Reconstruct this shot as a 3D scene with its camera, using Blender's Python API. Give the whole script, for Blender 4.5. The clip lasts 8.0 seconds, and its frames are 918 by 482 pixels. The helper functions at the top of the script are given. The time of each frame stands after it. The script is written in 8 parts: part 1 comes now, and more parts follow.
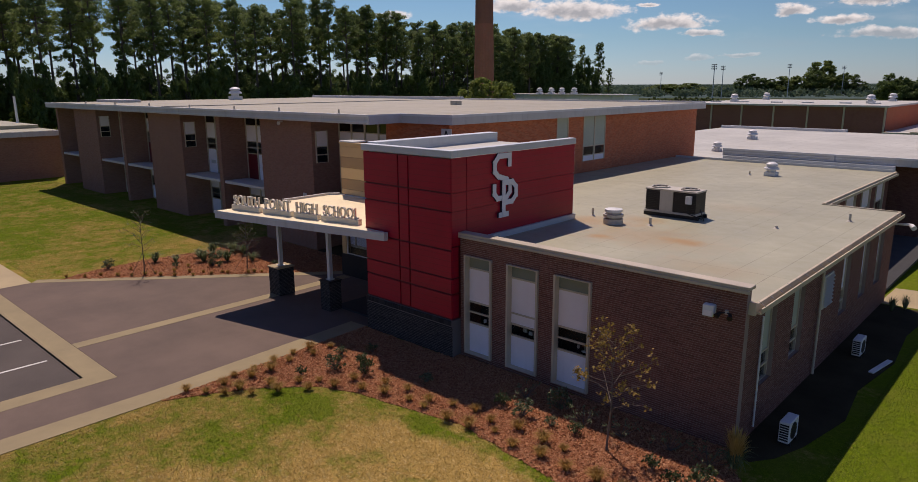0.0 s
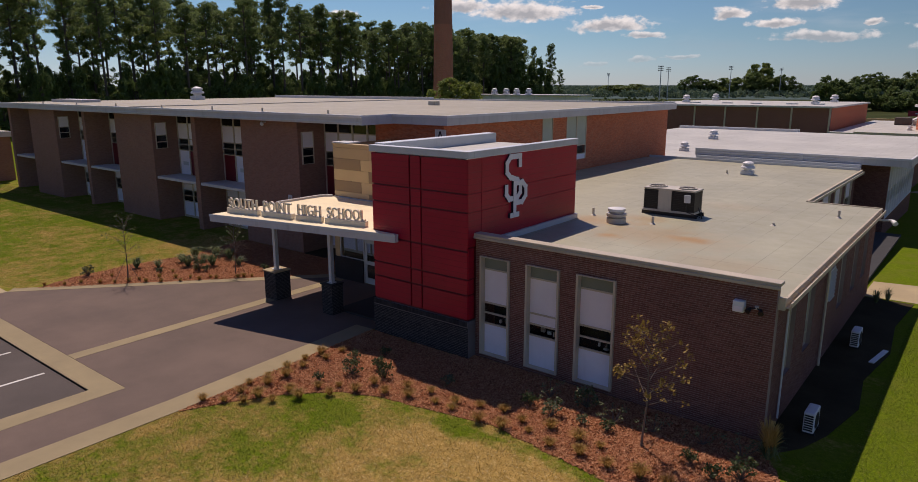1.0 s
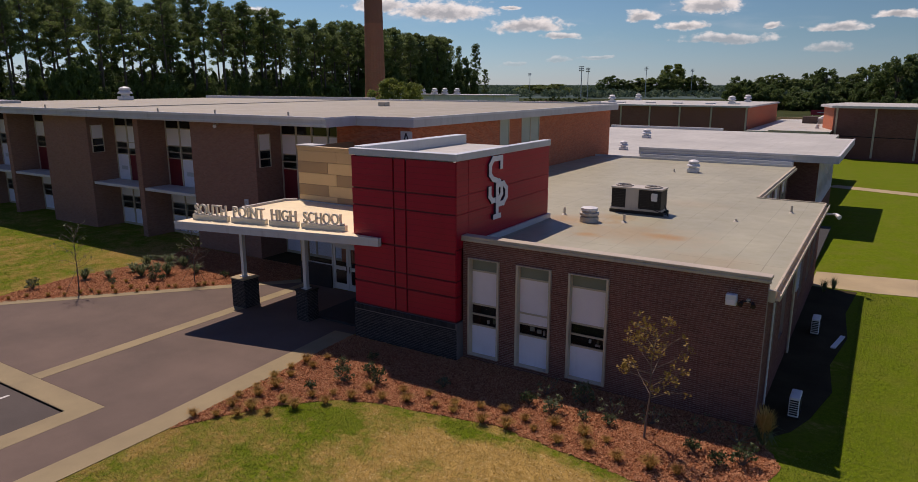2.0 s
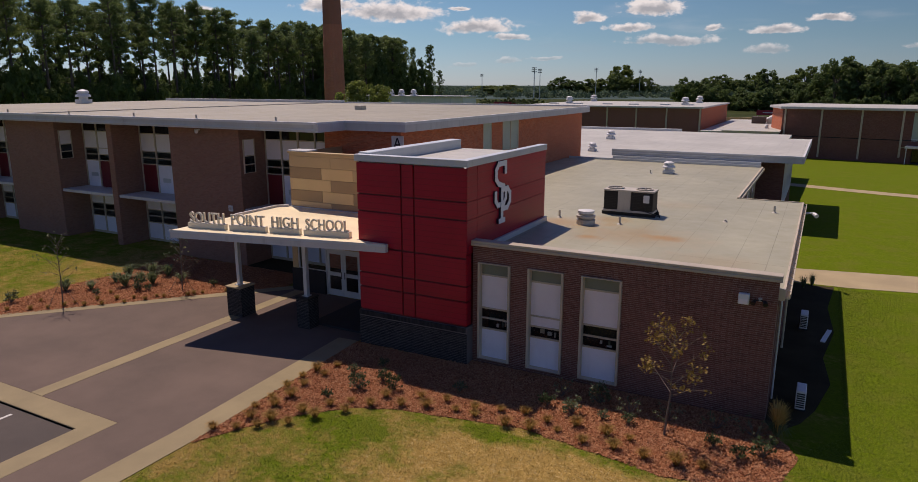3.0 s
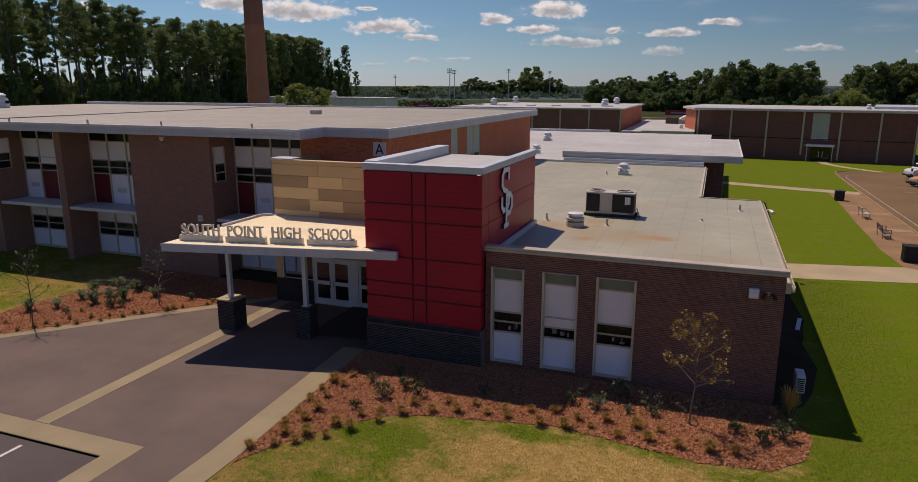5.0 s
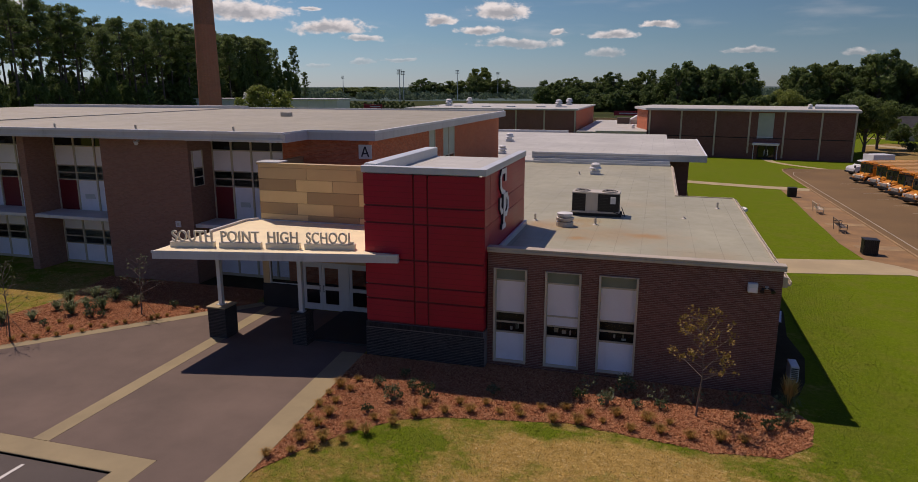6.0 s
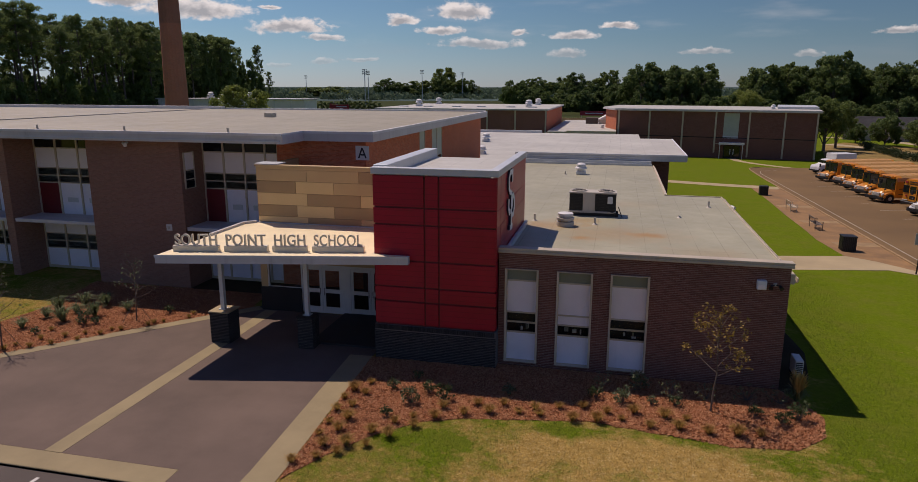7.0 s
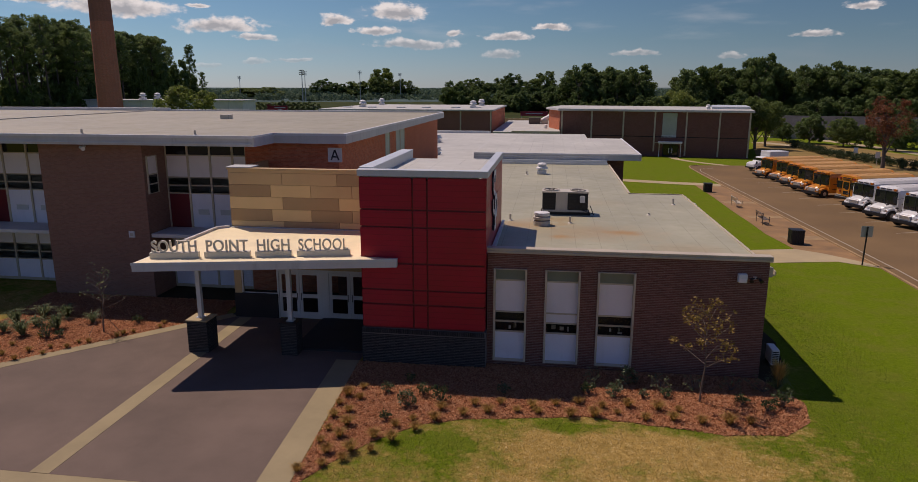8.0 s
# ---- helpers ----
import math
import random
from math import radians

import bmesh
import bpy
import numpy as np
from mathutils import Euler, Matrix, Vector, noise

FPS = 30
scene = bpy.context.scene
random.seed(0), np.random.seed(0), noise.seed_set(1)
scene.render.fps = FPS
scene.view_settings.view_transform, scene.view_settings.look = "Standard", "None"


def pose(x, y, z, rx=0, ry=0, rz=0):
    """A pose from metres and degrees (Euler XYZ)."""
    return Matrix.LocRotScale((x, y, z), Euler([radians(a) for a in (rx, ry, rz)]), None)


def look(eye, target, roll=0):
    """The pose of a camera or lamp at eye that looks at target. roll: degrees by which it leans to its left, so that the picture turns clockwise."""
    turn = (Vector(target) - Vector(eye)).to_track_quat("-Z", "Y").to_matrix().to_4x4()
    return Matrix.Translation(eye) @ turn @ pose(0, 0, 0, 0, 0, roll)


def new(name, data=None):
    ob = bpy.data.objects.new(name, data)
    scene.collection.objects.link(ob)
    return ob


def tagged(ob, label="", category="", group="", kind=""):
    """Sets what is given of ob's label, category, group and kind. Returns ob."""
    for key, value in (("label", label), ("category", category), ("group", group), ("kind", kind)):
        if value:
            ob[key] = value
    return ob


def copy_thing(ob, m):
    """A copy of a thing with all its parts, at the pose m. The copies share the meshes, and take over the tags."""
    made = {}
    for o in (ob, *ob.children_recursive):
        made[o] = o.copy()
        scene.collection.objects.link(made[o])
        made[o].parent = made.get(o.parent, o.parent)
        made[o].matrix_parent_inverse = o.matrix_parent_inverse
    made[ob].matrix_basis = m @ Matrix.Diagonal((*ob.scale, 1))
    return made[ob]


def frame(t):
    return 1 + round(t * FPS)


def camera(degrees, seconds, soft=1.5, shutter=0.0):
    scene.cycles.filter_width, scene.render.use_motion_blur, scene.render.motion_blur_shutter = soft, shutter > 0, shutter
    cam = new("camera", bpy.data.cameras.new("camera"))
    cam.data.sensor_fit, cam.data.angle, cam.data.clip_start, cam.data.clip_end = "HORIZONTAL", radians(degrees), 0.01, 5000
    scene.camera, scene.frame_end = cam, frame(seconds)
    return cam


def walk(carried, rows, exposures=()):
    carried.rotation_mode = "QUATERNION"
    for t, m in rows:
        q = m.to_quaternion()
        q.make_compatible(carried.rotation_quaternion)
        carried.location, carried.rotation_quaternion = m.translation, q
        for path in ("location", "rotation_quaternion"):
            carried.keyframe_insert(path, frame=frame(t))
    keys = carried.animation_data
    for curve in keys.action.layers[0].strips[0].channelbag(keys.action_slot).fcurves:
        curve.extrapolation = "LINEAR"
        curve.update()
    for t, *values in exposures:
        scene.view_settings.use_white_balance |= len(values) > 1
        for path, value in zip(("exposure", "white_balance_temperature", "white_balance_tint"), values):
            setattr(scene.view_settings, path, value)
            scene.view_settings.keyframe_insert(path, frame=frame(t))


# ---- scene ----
cam = camera(68.2, 8.0, 0.55)
PATH = [
    (0, (-0.173, 0.435, 10.089), (-1.499, 1.863, 9.641), -0.3),
    (0.5, (-0.968, -0.321, 10.149), (-2.259, 1.139, 9.7), -0.2),
    (1, (-2.03, -1.098, 10.117), (-3.245, 0.426, 9.669), -0.1),
    (1.5, (-2.979, -1.803, 10.157), (-4.094, -0.205, 9.708), -0.0),
    (3, (-5.635, -3.68, 10.447), (-6.549, -1.959, 9.999), -0.0),
    (3.5, (-6.414, -4.205, 10.549), (-7.265, -2.451, 10.103), -0.0),
    (4, (-7.207, -4.675, 10.609), (-8.002, -2.894, 10.164), -0.1),
    (5.5, (-9.821, -5.97, 10.788), (-10.436, -4.12, 10.342), 0.1),
    (6, (-10.779, -6.306, 10.8), (-11.321, -4.433, 10.356), 0.0),
    (6.5, (-11.598, -6.556, 10.839), (-12.095, -4.671, 10.394), 0.1),
    (7, (-12.526, -6.777, 10.845), (-12.966, -4.877, 10.401), 0.1),
    (7.5, (-13.462, -6.992, 10.881), (-13.823, -5.075, 10.437), 0.1),
    (8, (-14.392, -7.15, 10.865), (-14.656, -5.217, 10.423), 0.1),
]
walk(cam, [(t, look(eye, target, roll)) for t, eye, target, roll in PATH], [(0.0, 0.13, 7150, 21), (8.0, -0.02, 7150, 21)])

# ---------------- light ----------------
SUN_WAY = Vector((-0.49, 0.34, 1.0)).normalized()          # towards the sun
SUN_AZ = math.atan2(SUN_WAY.x, SUN_WAY.y)
SUN_EL = math.asin(SUN_WAY.z)
sun = new("sun", bpy.data.lights.new("sun", "SUN"))
sun.data.energy, sun.data.angle, sun.data.color = 3.36, radians(0.5), (1.0, 0.915, 0.838)
sun.matrix_world = look((0, 0, 60), Vector((0, 0, 60)) - SUN_WAY)

world = bpy.data.worlds.new("sky")
scene.world = world
world.use_nodes = True
wn, wl = world.node_tree.nodes, world.node_tree.links
wn.clear()


def wnode(kind, operation="", interpolation_type=""):
    n = wn.new(kind)
    if operation:
        n.operation = operation
    if interpolation_type:
        n.interpolation_type = interpolation_type
    return n


def wmath(op, a, b=None, clamp=False):
    n = wnode("ShaderNodeMath", operation=op)
    n.use_clamp = clamp
    for i, v in enumerate((a, b)):
        if v is None:
            continue
        if isinstance(v, (int, float)):
            n.inputs[i].default_value = v
        else:
            wl.new(v, n.inputs[i])
    return n.outputs[0]


sky = wnode("ShaderNodeTexSky")
sky.sky_type, sky.sun_disc, sky.sun_elevation, sky.sun_rotation = "NISHITA", False, SUN_EL, SUN_AZ
sky.air_density, sky.dust_density, sky.ozone_density = 1.0, 0.1, 3.0
sky_light = wnode("ShaderNodeBackground")
sky_light.inputs["Strength"].default_value = 0.051
clear_air = wnode("ShaderNodeMix")
clear_air.data_type, clear_air.blend_type = "RGBA", "MULTIPLY"
clear_air.inputs["Factor"].default_value = 1.0
wl.new(sky.outputs[0], clear_air.inputs[6])
wl.new(clear_air.outputs[2], sky_light.inputs["Color"])
cloud_light = wnode("ShaderNodeBackground")
cloud_light.inputs["Strength"].default_value = 0.75
wcoord = wnode("ShaderNodeTexCoord")
wsep = wnode("ShaderNodeSeparateXYZ")
wl.new(wcoord.outputs["Generated"], wsep.inputs[0])
az = wmath("ARCTAN2", wsep.outputs[0], wsep.outputs[1])
el = wmath("ARCSINE", wsep.outputs[2])
tint = wnode("ShaderNodeValToRGB")             # the air's colour from the horizon up
for stop in (0.3, 0.4, 0.5, 0.6, 0.75):
    tint.color_ramp.elements.new(stop)
for stop, at, colour in zip(tint.color_ramp.elements, (0.0, 0.065, 0.12, 0.2, 0.34, 0.55, 0.95),
                            ((0.80, 1.05, 1.58, 1), (0.70, 0.99, 1.27, 1), (0.69, 0.99, 1.21, 1), (0.78, 1.04, 1.38, 1), (0.98, 1.2, 1.7, 1), (0.90, 1.08, 1.65, 1), (0.55, 0.68, 1.2, 1))):
    stop.position, stop.color = at, colour
wl.new(wmath("MULTIPLY", el, 1.0, True), tint.inputs[0])
away_az = wmath("COSINE", wmath("SUBTRACT", az, SUN_AZ))
sunward = wmath("ADD", wmath("MULTIPLY", wmath("MULTIPLY", away_az, away_az), 0.46), 0.68)      # air is darkest across from the sun's bearing
turned = wnode("ShaderNodeVectorMath", operation="SCALE")
wl.new(tint.outputs[0], turned.inputs[0])
wl.new(sunward, turned.inputs["Scale"])
wl.new(turned.outputs[0], clear_air.inputs[7])
wcomb = wnode("ShaderNodeCombineXYZ")
wl.new(az, wcomb.inputs[0])
wl.new(el, wcomb.inputs[1])
# cumulus: bearing, height, half width, half height, in degrees
CLOUDS = [(-48.1, 5.4, 1.7, 0.5), (-38.3, 6.1, 3.2, 0.8), (-33.5, 5.6, 5.0, 1.25), (-26.4, 4.5, 3.9, 0.9), (-23.9, 3.75, 1.9, 0.45), (-17.7, 5.1, 1.7, 0.65),
          (-12.8, 5.75, 3.0, 1.05), (-14.3, 4.35, 2.1, 0.52), (-8.2, 4.25, 0.95, 0.34), (-3.8, 4.0, 2.3, 0.5), (-0.2, 4.65, 1.8, 0.46), (19.0, 3.75, 1.9, 0.42),
          (21.9, 5.7, 1.4, 0.4), (-20.9, 2.15, 1.8, 0.26), (-27.5, 1.55, 1.6, 0.3), (-28.0, 5.95, 0.95, 0.24), (-11.3, 3.3, 4.2, 0.6), (-4.2, 2.5, 1.8, 0.55), (6.3, 2.6, 2.2, 0.4), (13.4, 2.4, 1.1, 0.35), (-24.0, 1.9, 1.2, 0.4), (36.0, 5.0, 4.0, 1.0),
          (60.0, 7.0, 6.0, 1.6), (-75.0, 7.0, 6.0, 1.8), (110.0, 9.0, 8.0, 2.5), (160.0, 8.0, 8.0, 2.0), (-130.0, 9.0, 9.0, 2.4)]
ragged = wnode("ShaderNodeTexNoise")
ragged.inputs["Scale"].default_value, ragged.inputs["Detail"].default_value, ragged.inputs["Roughness"].default_value = 30.0, 5.0, 0.55
wl.new(wcomb.outputs[0], ragged.inputs["Vector"])
shift = wnode("ShaderNodeVectorMath", operation="SUBTRACT")
wl.new(ragged.outputs["Color"], shift.inputs[0])
shift.inputs[1].default_value = (0.5, 0.5, 0.5)
sway = wnode("ShaderNodeVectorMath", operation="MULTIPLY_ADD")
wl.new(shift.outputs[0], sway.inputs[0])
sway.inputs[1].default_value = (0.022, 0.014, 0)
wl.new(wcomb.outputs[0], sway.inputs[2])
cover = rise = weight = None
for ca, ce, cw, ch in CLOUDS:
    away = wnode("ShaderNodeVectorMath", operation="SUBTRACT")
    wl.new(sway.outputs[0], away.inputs[0])
    away.inputs[1].default_value = (radians(ca), radians(ce), 0)
    scaled = wnode("ShaderNodeVectorMath", operation="MULTIPLY")
    wl.new(away.outputs[0], scaled.inputs[0])
    scaled.inputs[1].default_value = (1 / radians(cw), 1 / radians(ch), 0)
    across = wnode("ShaderNodeSeparateXYZ")
    wl.new(scaled.outputs[0], across.inputs[0])
    upward = wmath("MINIMUM", across.outputs[1], wmath("MULTIPLY", across.outputs[1], 1.7))      # flat base
    far = wmath("ADD", wmath("MULTIPLY", across.outputs[0], across.outputs[0]), wmath("MULTIPLY", upward, upward))
    one = wmath("SUBTRACT", 1.0, wmath("SQRT", far))
    held = wmath("MAXIMUM", one, 0.001)
    share = wmath("MULTIPLY", held, across.outputs[1])
    cover = one if cover is None else wmath("MAXIMUM", cover, one)
    weight = held if weight is None else wmath("ADD", weight, held)
    rise = share if rise is None else wmath("ADD", rise, share)
puff_map = wnode("ShaderNodeVectorMath", operation="MULTIPLY")
wl.new(wcomb.outputs[0], puff_map.inputs[0])
puff_map.inputs[1].default_value = (60.0, 95.0, 1.0)
puff = wnode("ShaderNodeTexNoise")
puff.inputs["Scale"].default_value, puff.inputs["Detail"].default_value, puff.inputs["Roughness"].default_value = 1.0, 7.0, 0.58
wl.new(puff_map.outputs[0], puff.inputs["Vector"])
body = wmath("ADD", cover, wmath("MULTIPLY", wmath("SUBTRACT", puff.outputs["Fac"], 0.5), 1.5))
dense = wnode("ShaderNodeMapRange", interpolation_type="SMOOTHSTEP")
dense.inputs["From Min"].default_value, dense.inputs["From Max"].default_value = 0.02, 0.5
wl.new(body, dense.inputs["Value"])
veil_map = wnode("ShaderNodeVectorMath", operation="MULTIPLY")
wl.new(wcomb.outputs[0], veil_map.inputs[0])
veil_map.inputs[1].default_value = (7.0, 34.0, 1.0)
veil = wnode("ShaderNodeTexNoise")
veil.inputs["Scale"].default_value, veil.inputs["Detail"].default_value = 1.0, 5.0
wl.new(veil_map.outputs[0], veil.inputs["Vector"])
thin = wnode("ShaderNodeMapRange", interpolation_type="SMOOTHSTEP")
thin.inputs["From Min"].default_value, thin.inputs["From Max"].default_value, thin.inputs["To Max"].default_value = 0.5, 0.8, 0.22
wl.new(veil.outputs["Fac"], thin.inputs["Value"])
cloud_ramp = wnode("ShaderNodeValToRGB")
cloud_ramp.color_ramp.elements[0].position, cloud_ramp.color_ramp.elements[0].color = 0.15, (0.46, 0.49, 0.53, 1)
cloud_ramp.color_ramp.elements[1].position, cloud_ramp.color_ramp.elements[1].color = 0.9, (1.0, 1.0, 1.0, 1)
edge_light = wmath("SUBTRACT", 0.95, wmath("MULTIPLY", wmath("MAXIMUM", cover, 0.0), 1.0))       # lit from behind: dense parts are greyer
lit = wmath("ADD", wmath("ADD", edge_light, wmath("MULTIPLY", wmath("DIVIDE", rise, weight), 0.55)), wmath("MULTIPLY", wmath("SUBTRACT", puff.outputs["Fac"], 0.5), 1.6), True)
wl.new(lit, cloud_ramp.inputs[0])
wl.new(cloud_ramp.outputs[0], cloud_light.inputs["Color"])
low_air = wnode("ShaderNodeMapRange")          # low clouds drown in haze
low_air.inputs["From Min"].default_value, low_air.inputs["From Max"].default_value, low_air.inputs["To Min"].default_value = 0.022, 0.08, 0.16
wl.new(el, low_air.inputs["Value"])
amount = wmath("MULTIPLY", wmath("MULTIPLY", wmath("MAXIMUM", dense.outputs[0], thin.outputs[0]), low_air.outputs[0]), 0.92, True)
sky_mix = wnode("ShaderNodeMixShader")
wl.new(amount, sky_mix.inputs[0])
wl.new(sky_light.outputs[0], sky_mix.inputs[1])
wl.new(cloud_light.outputs[0], sky_mix.inputs[2])
world_out = wnode("ShaderNodeOutputWorld")
wl.new(sky_mix.outputs[0], world_out.inputs[0])

# ---------------- materials ----------------


class Nodes:
    def __init__(self, name):
        self.mat = bpy.data.materials.new(name)
        self.mat.use_nodes = True
        self.tree = self.mat.node_tree
        self.bsdf = next(n for n in self.tree.nodes if n.type == "BSDF_PRINCIPLED")
        self.out = next(n for n in self.tree.nodes if n.type == "OUTPUT_MATERIAL")
        self.geo = self.add("ShaderNodeNewGeometry")

    def add(self, kind, operation=""):
        n = self.tree.nodes.new(kind)
        if operation:
            n.operation = operation
        return n

    def link(self, a, b):
        self.tree.links.new(a, b)

    def noise(self, scale, detail=4.0, rough=0.55, stretch=None):
        n = self.add("ShaderNodeTexNoise")
        n.inputs["Scale"].default_value, n.inputs["Detail"].default_value, n.inputs["Roughness"].default_value = scale, detail, rough
        src = self.geo.outputs["Position"]
        if stretch:
            m = self.add("ShaderNodeVectorMath", operation="MULTIPLY")
            m.inputs[1].default_value = stretch
            self.link(src, m.inputs[0])
            src = m.outputs[0]
        self.link(src, n.inputs["Vector"])
        return n.outputs["Fac"]

    def ramp(self, fac, stops):
        r = self.add("ShaderNodeValToRGB")
        e = r.color_ramp.elements
        while len(e) < len(stops):
            e.new(0.5)
        for el_, (pos, col) in zip(e, stops):
            el_.position, el_.color = pos, (*col, 1)
        self.link(fac, r.inputs[0])
        return r.outputs[0]

    def span(self, fac, a, b, lo, hi):
        m = self.add("ShaderNodeMapRange")
        for i, v in enumerate((a, b, lo, hi)):
            m.inputs[i + 1].default_value = v
        self.link(fac, m.inputs[0])
        return m.outputs[0]

    def mix(self, fac, a, b, how="MIX"):
        m = self.add("ShaderNodeMix")
        m.data_type, m.blend_type = "RGBA", how
        for sock, v in ((m.inputs["Factor"], fac), (m.inputs[6], a), (m.inputs[7], b)):
            if isinstance(v, (int, float)):
                sock.default_value = v
            elif isinstance(v, tuple):
                sock.default_value = (*v, 1)
            else:
                self.link(v, sock)
        return m.outputs[2]

    def math(self, op, a, b, clamp=False):
        n = self.add("ShaderNodeMath", operation=op)
        n.use_clamp = clamp
        for i, v in enumerate((a, b)):
            if isinstance(v, (int, float)):
                n.inputs[i].default_value = v
            else:
                self.link(v, n.inputs[i])
        return n.outputs[0]

    def bump(self, height, strength, distance):
        b = self.add("ShaderNodeBump")
        b.inputs["Strength"].default_value, b.inputs["Distance"].default_value = strength, distance
        self.link(height, b.inputs["Height"])
        self.link(b.outputs[0], self.bsdf.inputs["Normal"])

    def done(self, color, rough=0.7, metal=0.0, spec=0.5):
        for sock, v in (("Base Color", color), ("Roughness", rough), ("Metallic", metal), ("Specular IOR Level", spec)):
            s = self.bsdf.inputs[sock]
            if isinstance(v, (int, float)):
                s.default_value = v
            elif isinstance(v, tuple):
                s.default_value = (*v, 1)
            else:
                self.link(v, s)
        return self.mat


def tone(c, k):
    return tuple(min(1.0, v * k) for v in c)


def plain(name, color, rough=0.6, metal=0.0, vary=0.18, grain=9.0, stain=0.7, bump=0.15, spec=0.5, dirt=0.0):
    """A surface with a fine grain and broad stains."""
    n = Nodes(name)
    fine = n.noise(grain * 6, 3)
    broad = n.noise(stain, 5, 0.6)
    col = n.mix(n.span(broad, 0.3, 0.7, 0.0, 1.0), tone(color, 1 - vary), tone(color, 1 + vary * 0.7))
    col = n.mix(n.span(fine, 0.3, 0.7, 0.0, vary), col, tone(color, 0.6))
    if dirt:
        streak = n.noise(1.0, 5, 0.65, (2.6, 2.6, 0.35))
        col = n.mix(n.span(streak, 0.55, 0.78, 0.0, dirt), col, tone((0.11, 0.09, 0.07), 1))
    if bump:
        n.bump(fine, bump, 0.01)
    return n.done(col, n.span(broad, 0.2, 0.8, rough * 0.85, min(1, rough * 1.15)), metal, spec)


def brick_paint(name, tones, mortar, relief=0.5, course=0.0677, length=0.203, joint=0.011):
    """Courses of brick on upright walls along x and y."""
    n = Nodes(name)
    sep, comb = n.add("ShaderNodeSeparateXYZ"), n.add("ShaderNodeCombineXYZ")
    n.link(n.geo.outputs["Position"], sep.inputs[0])
    n.link(n.math("ADD", sep.outputs[0], sep.outputs[1]), comb.inputs[0])
    n.link(sep.outputs[2], comb.inputs[1])
    b = n.add("ShaderNodeTexBrick")
    b.offset, b.squash = 0.5, 1.0
    n.link(comb.outputs[0], b.inputs["Vector"])
    b.inputs["Color1"].default_value, b.inputs["Color2"].default_value = (0, 0, 0, 1), (1, 1, 1, 1)
    b.inputs["Mortar"].default_value = (0.5, 0.5, 0.5, 1)
    for key, v in (("Scale", 1.0), ("Mortar Size", joint / 2), ("Mortar Smooth", 0.2), ("Bias", 0.0), ("Brick Width", length), ("Row Height", course)):
        b.inputs[key].default_value = v
    broad = n.noise(0.5, 5, 0.6)
    fine = n.noise(40, 3)
    pick = n.math("ADD", n.math("MULTIPLY", b.outputs["Color"], 0.75), n.math("MULTIPLY", fine, 0.25))
    col = n.ramp(pick, [(0.05, tones[0]), (0.5, tones[1]), (0.95, tones[2])])
    col = n.mix(n.span(broad, 0.35, 0.7, 0.0, 0.3), col, tone(tones[0], 0.75))
    col = n.mix(b.outputs["Fac"], col, mortar)
    n.bump(n.math("SUBTRACT", n.math("MULTIPLY", fine, 0.3), b.outputs["Fac"]), relief, 0.012)
    return n.done(col, 0.88, 0, 0.3)


def single_bricks(name, tones):
    n = Nodes(name)
    info = n.add("ShaderNodeObjectInfo")
    pick = n.math("FRACT", n.math("ADD", info.outputs["Random"], n.geo.outputs["Random Per Island"]), 0)
    fine = n.noise(45, 4)
    broad = n.noise(0.6, 5, 0.6)
    col = n.ramp(pick, [(0.0, tones[0]), (0.35, tones[1]), (0.7, tones[2]), (1.0, tones[0])])
    col = n.mix(n.span(fine, 0.35, 0.75, 0, 0.35), col, tone(tones[0], 0.6))
    col = n.mix(n.span(broad, 0.4, 0.7, 0, 0.3), col, tone(tones[2], 1.1))
    n.bump(fine, 0.35, 0.006)
    return n.done(col, 0.9, 0, 0.25)


# worn (+) and green (-) patches of the front lawn: x, y, half width, half depth, strength
PATCHES = [(-11.2, 12.4, 2.6, 1.1, 0.17), (-14.6, 12.0, 1.6, 1.1, 0.13), (-8.6, 11.6, 1.6, 1.4, 0.10), (-15.0, 10.4, 1.6, 0.9, 0.07), (-19.0, 7.2, 2.4, 1.4, 0.05), (-11.0, 8.5, 4.0, 2.4, 0.12), (-21.0, 8.2, 0.7, 1.2, 0.12),
           (-17.8, 12.0, 2.0, 0.9, -0.15), (-13.6, 13.5, 1.0, 0.5, -0.17), (-17.2, 8.6, 1.4, 0.8, -0.10), (-7.4, 13.1, 1.3, 1.1, -0.09), (-15.9, 11.3, 1.0, 0.6, -0.08), (-20.0, 4.8, 1.6, 1.0, -0.06)]


